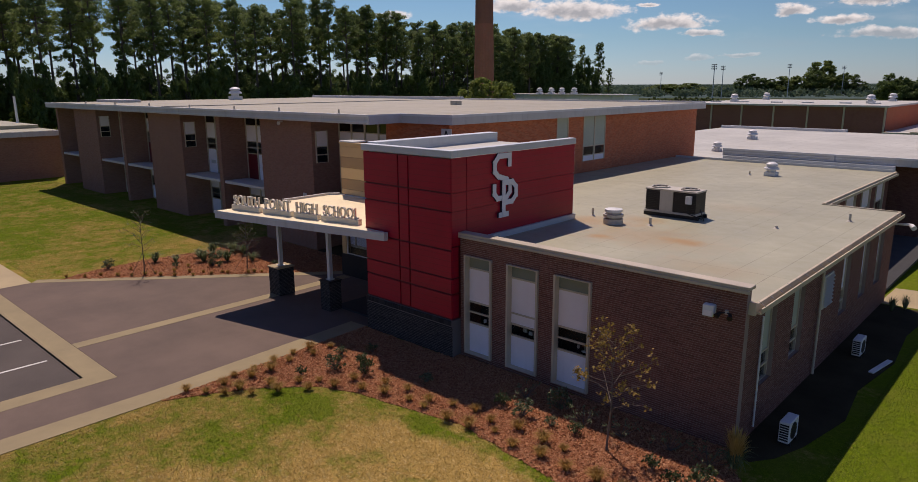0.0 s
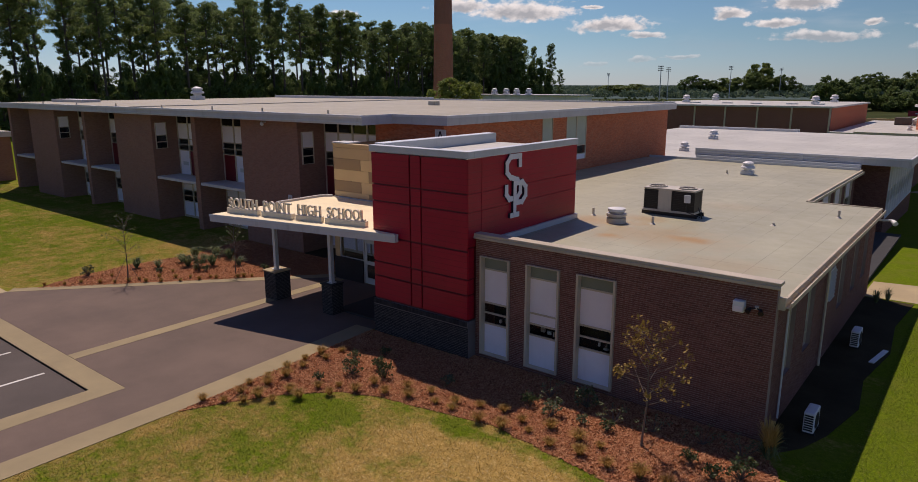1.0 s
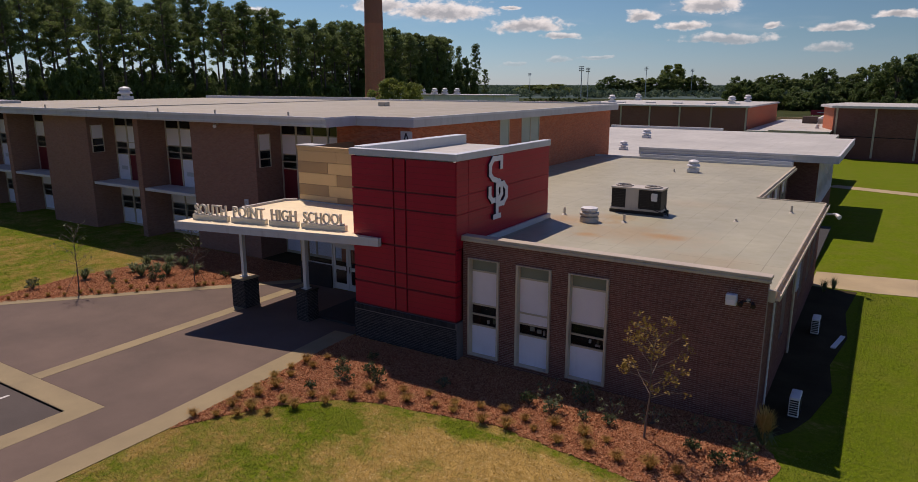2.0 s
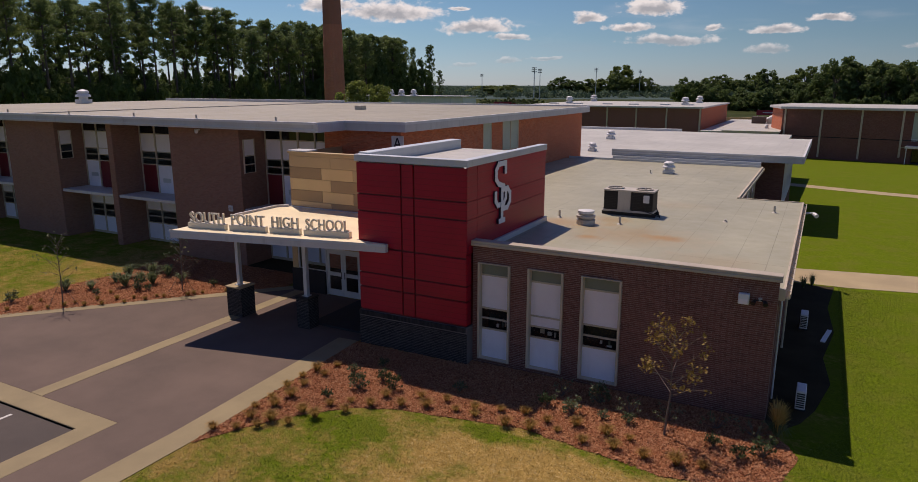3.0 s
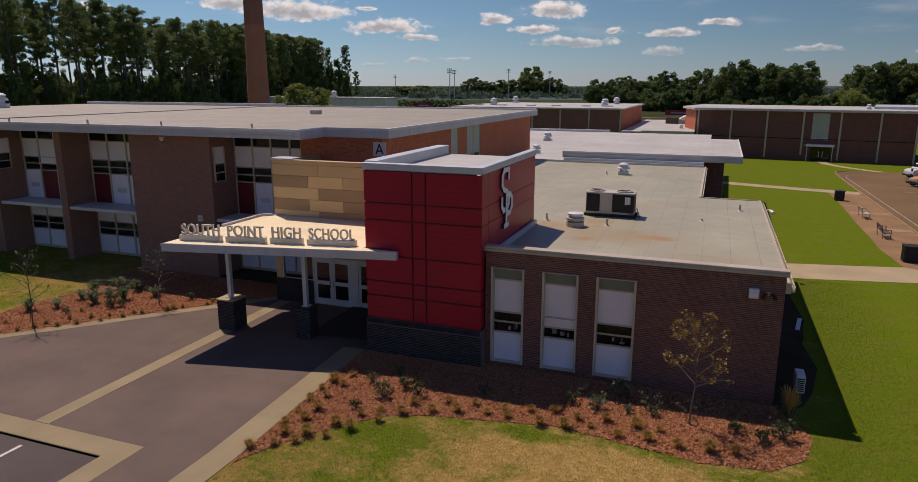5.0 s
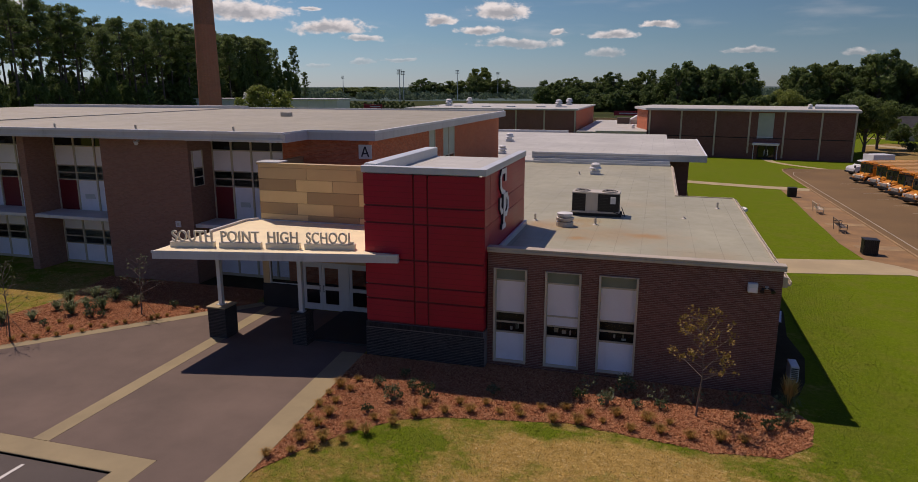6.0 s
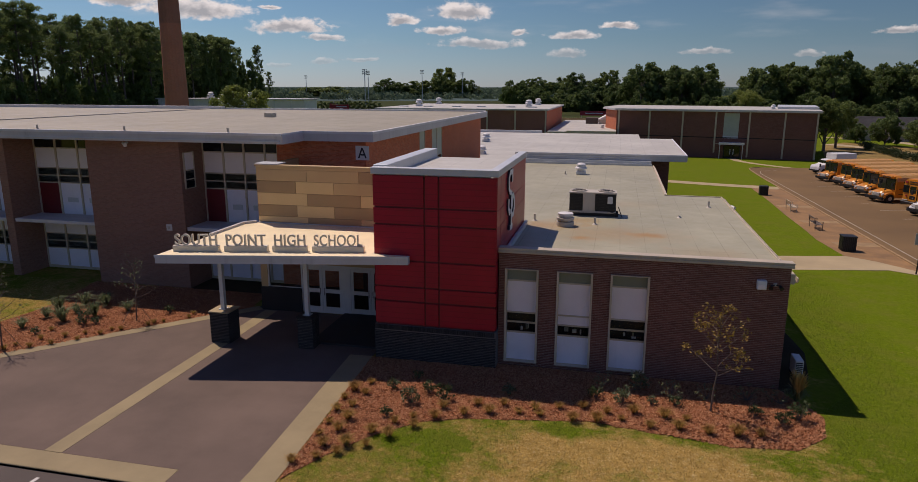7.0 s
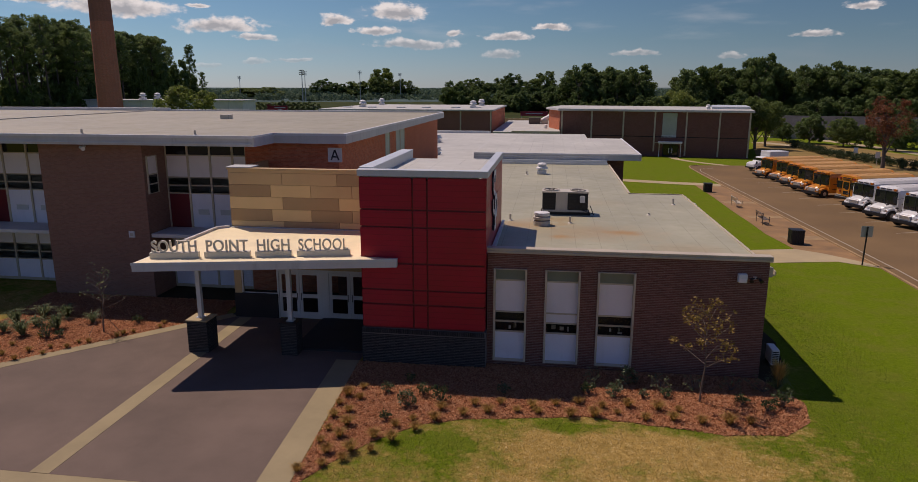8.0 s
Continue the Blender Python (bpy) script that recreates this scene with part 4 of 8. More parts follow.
# ---------------- red entrance tower ----------------
tower = thing("entrance_tower", "tall red metal-panelled entrance tower on a charcoal brick base", "tower", (-19.2, 21.8, 0))
TX0, TX1, TY0, TY1 = -21.71, -16.78, 17.93, 25.82
bm = bmesh.new()
box(bm, TX0 + 0.06, TX1 - 0.06, TY0 + 0.06, TY1, 1.45, 7.42)
part("core", bm, "maroon", tower, "dark backing behind the panel joints")
bm = bmesh.new()
box(bm, TX0 - 0.03, TX1 + 0.03, TY0 - 0.02, 22.4, -0.1, 1.46)
base = part("base", bm, "mortar_dark", tower, "charcoal brick base with a soldier course")
spots = brick_spots(TX0 - 0.03, TX1 + 0.03, 0.0, 1.26, [])
brick_skin(spots, "x", TY0 - 0.02, -0.006, "brick_dark", base, lambda a, b, z: z > 0.55)
soldiers = [(TX0 - 0.03 + 0.0725 * k + 0.006, TX0 - 0.03 + 0.0725 * (k + 1) - 0.006, 1.265, 1.455) for k in range(68)]
brick_skin(soldiers, "x", TY0 - 0.02, -0.03, "brick_dark", base, lambda a, b, z: False)
brick_skin(brick_spots(TY0 - 0.02, 22.4, 0.0, 1.26, []), "y", TX0 - 0.03, -0.012, "brick_dark", base, lambda a, b, z: False)
ROWS_Z = (1.5, 2.48, 3.08, 4.15, 5.6, 6.28, 7.55)
GAP = 0.03


def panels(along, at, out, cuts, levels, gap=GAP):
    for a, b in zip(cuts, cuts[1:]):
        for lo, hi in zip(levels, levels[1:]):
            bm = bmesh.new()
            p0, p1 = sorted((at, at - out * 0.05))
            d = (a + gap, b - gap, p0, p1, lo + gap, hi - gap) if along == "x" else (p0, p1, a + gap, b - gap, lo + gap, hi - gap)
            box(bm, *d)
            soften(bm, 0.012, 2)
            part("panel", bm, "red", tower)


panels("x", TY0, -1, (TX0, -19.62, -19.05, TX1), ROWS_Z)
panels("y", TX1, 1, (TY0, 18.75, TY1), (4.3, 5.6, 6.28, 7.55), 0.006)
panels("y", TX1, 1, (TY0, 18.33), (1.5, 2.48, 3.08, 4.3))
panels("y", TX0, -1, (TY0, 20.2, 22.5, TY1), ROWS_Z)
bm = bmesh.new()
box(bm, TX0 + 0.02, TX1 - 0.02, TY1 - 0.05, TY1 + 0.02, 4.2, 7.42)
part("back_wall", bm, "coping", tower)
bm = bmesh.new()
box(bm, TX0 + 0.5, TX1 - 0.28, TY0 + 0.28, TY1, 7.36, 7.45)
part("roof", bm, "roof_far", tower, "pale roof sheet inside the parapet")
bm = bmesh.new()
box(bm, TX0 - 0.05, TX1 + 0.05, TY0 - 0.05, TY0 + 0.30, 7.56, 7.82)
box(bm, TX1 - 0.30, TX1 + 0.05, TY0 + 0.30, TY1 + 0.02, 7.56, 7.82)
soften(bm, 0.012)
part("coping", bm, "coping", tower, "pale blue-grey metal coping")
bm = bmesh.new()
box(bm, TX0 - 0.06, TX0 + 0.52, TY0 + 0.3, TY1 + 0.02, 7.40, 7.88)
soften(bm, 0.015)
part("parapet", bm, "coping", tower, "broad pale metal parapet")
bm = bmesh.new()
box(bm, TX0 + 0.52, TX1 - 0.30, TY0 + 0.28, TY0 + 0.30, 7.4, 7.57)
part("upstand", bm, "coping", tower)


def stroke(bm, pts, width, x0, x1):
    """A flat band of strokes on a wall that faces east: pts of (y, z)."""
    for (ya, za), (yb, zb) in zip(pts, pts[1:]):
        d = Vector((yb - ya, zb - za))
        d.normalize()
        e, s = d * width * 0.42, Vector((-d.y, d.x)) * width / 2
        quad = [(ya - e.x + s.x, za - e.y + s.y), (ya - e.x - s.x, za - e.y - s.y), (yb + e.x - s.x, zb + e.y - s.y), (yb + e.x + s.x, zb + e.y + s.y)]
        lo = [bm.verts.new((x0, y, z)) for y, z in quad]
        hi = [bm.verts.new((x1, y, z)) for y, z in quad]
        bm.faces.new(lo[::-1])
        bm.faces.new(hi)
        for i in range(4):
            bm.faces.new((lo[i], lo[(i + 1) % 4], hi[(i + 1) % 4], hi[i]))


emblem = thing("wall_emblem", "interlaced white school emblem on the red wall", "emblem", (TX1, 20.9, 5.0))
Y0, Z0 = 20.15, 5.05
S = [(1.02, 2.02), (1.02, 2.38), (0.35, 2.38), (0.12, 2.15), (0.12, 1.8), (0.35, 1.6), (0.85, 1.45), (1.05, 1.25), (1.05, 0.95), (0.85, 0.75), (0.3, 0.75), (0.1, 0.95), (0.1, 1.25)]
P = [(0.42, 0.09), (0.86, 0.09), (0.64, 0.09), (0.64, 1.34), (1.15, 1.34), (1.4, 1.12), (1.4, 0.78), (1.15, 0.56), (0.64, 0.56)]
for base_x, line in ((0.085, S), (0.115, P)):
    for i, (p, q) in enumerate(zip(line, line[1:])):
        bm = bmesh.new()
        stroke(bm, [(Y0 + p[0], Z0 + p[1]), (Y0 + q[0], Z0 + q[1])], 0.195, TX1 - 0.01, TX1 + base_x - 0.015)
        body = part("stroke", bm, "ink", emblem, "black channel side")
        bm = bmesh.new()
        stroke(bm, [(Y0 + p[0], Z0 + p[1]), (Y0 + q[0], Z0 + q[1])], 0.205, TX1 + base_x - 0.015, TX1 + base_x + 0.003 * (i % 2))
        part("face", bm, "logo", body, "white face")

# ---------------- tan panelled wall and entrance ----------------
lobby = thing("entrance_lobby", "entrance lobby with tan panelled upper wall and glazed doors", "school building", (-25.5, 22.6, 0))
bm = bmesh.new()
box(bm, -29.35, TX0 + 0.05, 22.66, 22.9, 4.3, 7.12)
box(bm, -29.35, -29.1, 22.9, 26.7, 4.3, 7.12)
part("wall", bm, "tan_c", lobby)
bm = bmesh.new()
box(bm, -29.38, TX0 - 0.05, 22.57, 22.93, 7.12, 7.2)
part("coping", bm, "tan_b", lobby, "tan metal coping")
bm = bmesh.new()
box(bm, -29.42, -28.2, 22.62, 23.5, 7.2, 7.26)
soften(bm, 0.012)
part("corner_cap", bm, "coping", lobby, "pale metal cap at the wall corner")
TAN_ROWS = [((4.45, 4.73), (-29.33, -26.74, -24.04, -21.75), "aca"), ((4.73, 5.29), (-29.33, -27.28, -25.37, -23.41, -21.75), "cacb"), ((5.29, 5.87), (-29.33, -26.73, -24.03, -21.75), "aca"),
            ((5.87, 6.44), (-29.33, -27.3, -25.37, -23.4, -21.75), "cabb"), ((6.44, 6.99), (-29.33, -26.72, -24.1, -21.75), "bbc"), ((6.99, 7.12), (-29.33, -21.75), "b")]
for (lo, hi), cuts, kinds in TAN_ROWS:
    for a, b, k in zip(cuts, cuts[1:], kinds):
        bm = bmesh.new()
        box(bm, a + 0.006, b - 0.006, 22.6, 22.655, lo + 0.006, hi - 0.006)
        soften(bm, 0.005)
        part("panel", bm, "tan_" + k, lobby)
box_part("flashing", (-29.3, TX0, 22.50, 22.62, 4.40, 4.44), "coping", lobby)
# door wall under the canopy
bm = bmesh.new()
box(bm, -29.35, -27.2, 22.42, 22.8, -0.1, 1.18)
part("low_wall", bm, "brick_dark", lobby, "charcoal brick wall below the lobby window")
bm = bmesh.new()
box(bm, -29.35, -29.0, 22.5, 22.8, 1.18, 4.1)
box(bm, -29.0, TX0 - 0.03, 22.52, 22.8, 2.45, 4.1)
part("lintel", bm, "tan_b", lobby)
window_unit(lobby, "x", 22.56, -29.0, -27.15, [(1.2, 2.45, "glass")], frame_mat="white", fin=0.03)
bm = bmesh.new()
for a, b in ((-27.2, -27.14), (-25.09, -24.66), (-22.58, -21.78)):
    box(bm, a, b, 22.52, 22.64, -0.05, 2.45)
box(bm, -27.2, -21.78, 22.53, 22.64, 2.33, 2.46)
part("door_frame", bm, "white", lobby, "white metal door frame")
for a, b in ((-27.13, -26.13), (-26.11, -25.1), (-24.65, -23.63), (-23.61, -22.59)):
    bm = bmesh.new()
    for d in ((a, a + 0.14, 0.02, 2.32), (b - 0.14, b, 0.02, 2.32)):
        box(bm, d[0], d[1], 22.55, 22.60, d[2], d[3])
    for lo, hi in ((0.02, 0.34), (1.05, 1.24), (2.18, 2.32)):
        box(bm, a + 0.14, b - 0.14, 22.55, 22.60, lo, hi)
    leaf = part("door", bm, "white", lobby, "white glazed entrance door leaf")
    for lo, hi in ((0.34, 1.05), (1.24, 2.18)):
        ob = box_part("pane", (a + 0.14, b - 0.14, 22.57, 22.58, lo, hi), "glass", leaf)
        ob.visible_shadow = False
    bm = bmesh.new()
    x = b - 0.09 if a in (-27.13, -24.65) else a + 0.09
    tube(bm, (x, 22.50, 0.95), (x, 22.50, 1.3), 0.016, 0.016, 6)
    tube(bm, (x, 22.50, 0.98), (x, 22.56, 0.98), 0.012, 0.012, 6)
    tube(bm, (x, 22.50, 1.27), (x, 22.56, 1.27), 0.012, 0.012, 6)
    part("handle", bm, "grille", leaf, "black pull handle")
# lobby inside closed off in near-black in place of its darkness
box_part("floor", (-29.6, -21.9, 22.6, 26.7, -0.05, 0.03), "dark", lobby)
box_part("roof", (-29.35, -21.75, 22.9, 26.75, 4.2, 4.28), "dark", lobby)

# ---------------- canopy ----------------
canopy = thing("entrance_canopy", "flat white-edged entrance canopy on two slender posts", "canopy", (-26.8, 18.3, 0))
CAN = [(-29.95, 15.62), (-20.22, 17.66), (-20.22, 17.86), (TX0 - 0.01, 17.86), (TX0 - 0.01, 22.58), (-29.45, 22.58), (-29.9, 22.1)]
bm = bmesh.new()
prism(bm, CAN, 4.06, 4.38)
part("slab", bm, "fascia", canopy, "white metal fascia and soffit")
mid = Vector((-25.2, 19.6))
bm = bmesh.new()
top = [(x + (mid.x - x) * 0.012, y + (mid.y - y) * 0.02) for x, y in CAN if (x, y) != (-20.22, 17.86)]
prism(bm, top, 4.38, 4.392)
part("roof", bm, "canopy_top", canopy, "sun-bleached cream roof sheet")
bm = bmesh.new()
strip(bm, [(-29.86, 19.3), (-29.82, 22.05), (-29.4, 22.5)], 0.12, 4.39, 4.5)
part("upstand", bm, "fascia", canopy)
bm = bmesh.new()
prism(bm, [(-29.97, 15.60), (-20.2, 17.645), (-20.2, 17.665), (-29.97, 15.622)], 4.30, 4.40)
part("drip_edge", bm, "coping", canopy, "pale metal drip edge")
for x, y in ((-28.81, 18.27), (-24.92, 18.38)):
    bm = bmesh.new()
    box(bm, x - 0.09, x + 0.09, y - 0.09, y + 0.09, 1.42, 4.08)
    box(bm, x - 0.16, x + 0.16, y - 0.16, y + 0.16, 1.42, 1.45)
    part("post", bm, "coping", canopy, "slender pale metal post")
    h = 0.43 if x < -27 else 0.33
    bm = bmesh.new()
    box(bm, x - h, x + h, y - h, y + h, -0.1, 1.36)
    pier = part("pier", bm, "mortar_dark", canopy, "square charcoal brick pier")
    for along, face, out in (("x", y - h, -0.012), ("x", y + h, 0.012), ("y", x - h, -0.012), ("y", x + h, 0.012)):
        c = x if along == "x" else y
        brick_skin(brick_spots(c - h, c + h, 0.0, 1.36, []), along, face, out, "brick_dark", pier, lambda a, b, z: along == "x" and out < 0)
    bm = bmesh.new()
    box(bm, x - h - 0.05, x + h + 0.05, y - h - 0.05, y + h + 0.05, 1.36, 1.42)
    soften(bm, 0.012)
    # the right-hand cap has the canopy's shade put into its colour
    part("cap", bm, "walkway" if x < -27 else "grille", pier, "pale stone cap" if x < -27 else "stone cap coloured dark for the canopy shade")

# sign on the canopy
sign = thing("entrance_sign", "free-standing metal letters on low plinths along the canopy edge", "sign", (-26, 17.2, 4.4))
p0, p1 = Vector((-29.62, 16.45, 4.392)), Vector((-22.2, 18.02, 4.392))
run = (p1 - p0).normalized()
lean = math.atan2(run.y, run.x)
full = (p1 - p0).length
for word, s0, s1 in (("SOUTH", 0.0, 0.232), ("POINT", 0.272, 0.49), ("HIGH", 0.528, 0.70), ("SCHOOL", 0.738, 1.0)):
    length = (s1 - s0) * full
    at = p0 + run * s0 * full
    m = Matrix.Translation(at) @ Matrix.Rotation(lean, 4, "Z")
    bm = bmesh.new()
    box(bm, -0.04, length + 0.04, -0.11, 0.13, 0.0, 0.24)
    soften(bm, 0.01)
    bmesh.ops.transform(bm, matrix=m, verts=bm.verts)
    plinth = part("plinth", bm, "letter", sign, "cream metal plinth")
    cu = bpy.data.curves.new("word", "FONT")
    cu.body, cu.size, cu.extrude, cu.offset, cu.space_character = word, 0.66, 0.05, 0.008, 1.05
    tmp = bpy.data.objects.new("word", cu)
    me = bpy.data.meshes.new_from_object(tmp)
    bpy.data.objects.remove(tmp)
    xs_ = [v.co.x for v in me.vertices]
    ys_ = [v.co.y for v in me.vertices]
    sx, sy = (length - 0.06) / (max(xs_) - min(xs_)), 0.46 / (max(ys_) - min(ys_))
    for v in me.vertices:
        v.co = Vector(((v.co.x - min(xs_)) * sx + 0.03, -v.co.z, (v.co.y - min(ys_)) * sy + 0.24))
    me.transform(m)
    bm = bmesh.new()
    bm.from_mesh(me)
    bpy.data.meshes.remove(me)
    seen = set()
    for v in bm.verts:                    # one object for each letter
        if v in seen:
            continue
        group, todo = [], [v]
        seen.add(v)
        while todo:
            u = todo.pop()
            group.append(u)
            for e in u.link_edges:
                w = e.other_vert(u)
                if w not in seen:
                    seen.add(w)
                    todo.append(w)
        number = {u: i for i, u in enumerate(group)}
        faces = [tuple(number[u] for u in f.verts) for f in bm.faces if f.verts[0] in number]
        hang(new("letter", from_arrays("letter", [tuple(u.co) for u in group], faces, "letter")), sign)
    bm.free()


# ---------------- two-storey classroom building ----------------
block = thing("classroom_building", "two-storey brick classroom building with deep window bays and flat roof", "school building", (-56, 40, 0))
PIERS = ((-40.74, -34.98), (-58.0, -52.24), (-75.25, -69.5))
FINS = ((-46.72, -46.2), (-63.97, -63.45), (-80.6, -80.05))
for a, b in PIERS:
    bm = bmesh.new()
    box(bm, a, b, 24.8, 27.0, -0.1, 8.06)
    soften(bm, 0.012)
    part("pier", bm, "brick_tan", block, "broad brown brick pier")
    window_unit(block, "y", b + 0.06, 25.05, 25.95, [(5.45, 5.95, "car_glass"), (5.95, 6.45, "car_glass"), (6.45, 7.4, "blind")], out=1, fin=0.02, jamb=0.06)
for a, b in FINS:
    bm = bmesh.new()
    box(bm, a, b, 24.82, 26.95, -0.1, 8.06)
    soften(bm, 0.015)
    part("fin_wall", bm, "brick_tan", block, "thin brown brick fin wall")
BAYS = ((-34.98, -30.4, 0), (-46.2, -40.74, 0), (-52.24, -46.72, 1), (-63.45, -58.0, 0), (-69.5, -63.97, 1), (-80.05, -75.25, 0))
for a, b, red_at in BAYS:
    step = 1.27 if a > -36 else 1.5
    cols = int((b - a) / step + 0.95)
    box_part("spandrel", (a, b, 26.86, 27.0, 3.05, 3.32), "cream", block)
    box_part("sill", (a, b, 26.86, 27.0, -0.1, 0.12), "cream", block)
    for k in range(cols):
        u0, u1 = a + step * k, min(b, a + step * (k + 1))
        low = "maroon" if k == red_at else "panel"
        window_unit(block, "x", 26.9, u0, u1, [(3.32, 5.25, low), (5.25, 5.68, "glass"), (5.68, 6.12, "blind" if (k == 1 and red_at) else "glass"), (6.12, 7.3, "blind"), (7.3, 8.06, "car_glass")], fin=0.06, jamb=0.05)
        window_unit(block, "x", 26.9, u0, u1, [(0.12, 1.25, "panel"), (1.25, 1.7, "glass"), (1.7, 2.15, "glass"), (2.15, 3.05, "blind")], fin=0.06, jamb=0.05)
        if k != red_at:
            box_part("wall_vent", (u0 + step * 0.3, u1 - step * 0.22, 26.88, 26.905, 4.1, 4.38), "coping", block, "pale ventilator grille")
    bm = bmesh.new()
    box(bm, a + 0.02, b - 0.02, 24.9, 26.8, 3.2, 3.4)
    soften(bm, 0.015)
    part("sunshade", bm, "fascia", block, "concrete sunshade slab across the bay")
bm = bmesh.new()
box(bm, -30.4, -25.3, 26.8, 27.05, -0.1, 8.06)
part("wall", bm, "brick_red", block, "orange-red brick end wall")
E_WIN = ((36.7, 38.0), (39.8, 42.6))
bm = bmesh.new()
wall_faces(bm, "y", -25.55, 0.25, 27.05, 57.4, -0.1, 8.06, [(a, b, 5.0, 8.05) for a, b in E_WIN])
part("wall", bm, "brick_red", block, "orange-red brick side wall")
window_unit(block, "y", -25.3, 36.7, 38.0, [(5.0, 6.2, "glass"), (6.2, 8.05, "sage_pale")], out=1, fin=0.03, jamb=0.06)
window_unit(block, "y", -25.3, 39.8, 41.2, [(5.0, 5.4, "panel"), (5.4, 6.0, "glass"), (6.0, 8.05, "sage_pale")], out=1, fin=0.03, jamb=0.06)
window_unit(block, "y", -25.3, 41.2, 42.6, [(5.0, 5.4, "panel"), (5.4, 6.0, "glass"), (6.0, 8.05, "sage_pale")], out=1, fin=0.03, jamb=0.06)
bm = bmesh.new()
box(bm, -80.6, -25.55, 57.15, 57.4, -0.1, 8.06)
part("wall", bm, "brick_tan", block)
bm = bmesh.new()
box(bm, -80.6, -80.35, 26.95, 57.15, -0.1, 8.06)
part("wall", bm, "brick_tan", block)
# slabs and ceiling near-black in place of unlit rooms
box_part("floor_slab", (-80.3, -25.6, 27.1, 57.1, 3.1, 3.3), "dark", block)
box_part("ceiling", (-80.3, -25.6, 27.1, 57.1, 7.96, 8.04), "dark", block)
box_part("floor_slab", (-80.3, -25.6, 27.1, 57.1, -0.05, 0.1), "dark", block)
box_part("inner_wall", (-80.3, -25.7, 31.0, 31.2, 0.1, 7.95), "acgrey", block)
ROOF2 = [(-81.0, 24.05), (-28.6, 24.05), (-28.6, 26.4), (-24.75, 26.4), (-24.75, 57.9), (-81.0, 57.9)]
bm = bmesh.new()
prism(bm, ROOF2, 8.05, 8.5)
part("eave_fascia", bm, "fascia", block, "white metal fascia and soffit")
bm = bmesh.new()
prism(bm, [(x + (0.14 if x < -60 else -0.14), y + (0.14 if y < 40 else -0.14)) for x, y in ROOF2], 8.5, 8.53)
part("roof", bm, "roof_up", block, "flat grey-tan sheet roof")
bm = bmesh.new()
strip(bm, [(-80.9, 24.06), (-28.68, 24.06), (-28.68, 26.41), (-24.83, 26.41), (-24.83, 57.8)], 0.18, 8.44, 8.57)
part("drip_edge", bm, "white", block, "pale metal roof edge")
bm = bmesh.new()
strip(bm, [(-28.74, 24.04), (-80.9, 24.04)], 0.10, 8.15, 8.22)
part("fascia_line", bm, "coping", block)
bm = bmesh.new()
strip(bm, [(-80.9, 57.7), (-54.0, 57.7), (-52.5, 57.4)], 0.5, 8.53, 8.82)
part("parapet", bm, "white", block, "low white rear parapet")
box_part("rear_edge", (-52.4, -24.9, 57.55, 57.95, 8.531, 8.66), "white", block, "white metal rear roof edge")
bm = bmesh.new()
box(bm, -54.2, -53.95, 24.3, 57.4, 8.53, 8.60)
part("expansion_joint", bm, "acgrey", block, "raised roof joint")
box_part("roof_hatch", (-39.0, -38.3, 41.3, 41.9, 8.53, 8.85), "acgrey", block, "small grey roof box")
sign_a = thing("wall_sign", "square white sign with a black letter on orange brick", "sign", (-25.75, 26.79, 7.1))
box_part("plate", (-25.86, -25.12, 26.74, 26.795, 7.08, 7.82), "white", sign_a, "", 0.006)
bm = bmesh.new()
cx = -25.49
for xa, za, xb, zb in ((cx - 0.2, 7.19, cx, 7.72), (cx + 0.2, 7.19, cx, 7.72), (cx - 0.12, 7.36, cx + 0.12, 7.36)):
    d = Vector((xb - xa, 0, zb - za)).normalized()
    s = Vector((-d.z, 0, d.x)) * 0.04
    q = [(xa + s.x, za + s.z), (xa - s.x, za - s.z), (xb - s.x, zb - s.z), (xb + s.x, zb + s.z)]
    lo = [bm.verts.new((x, 26.73, z)) for x, z in q]
    hi = [bm.verts.new((x, 26.742, z)) for x, z in q]
    bm.faces.new(lo)
    bm.faces.new(hi[::-1])
    for i in range(4):
        bm.faces.new((lo[i], lo[(i + 1) % 4], hi[(i + 1) % 4], hi[i]))
part("letter", bm, "ink", sign_a, "black capital letter")
flood = thing("floodlight", "small white floodlight under the eave of the brick pier", "floodlight", (-38.05, 24.7, 7.7))
bm = bmesh.new()
tube(bm, (-38.05, 24.8, 7.9), (-38.05, 24.62, 7.9), 0.05, 0.05, 8)
part("mount", bm, "acwhite", flood)
bm = bmesh.new()
tube(bm, (-38.2, 24.62, 7.88), (-37.9, 24.42, 7.8), 0.07, 0.11, 10)
part("head", bm, "acwhite", flood)
plaque = thing("wall_plaque", "small white plaque on the brown brick pier", "sign", (-35.95, 24.78, 3.2))
box_part("plate", (-36.12, -35.8, 24.74, 24.795, 3.2, 3.54), "white", plaque)
box_part("bar", (-36.04, -35.88, 24.73, 24.742, 3.28, 3.44), "acgrey", plaque)


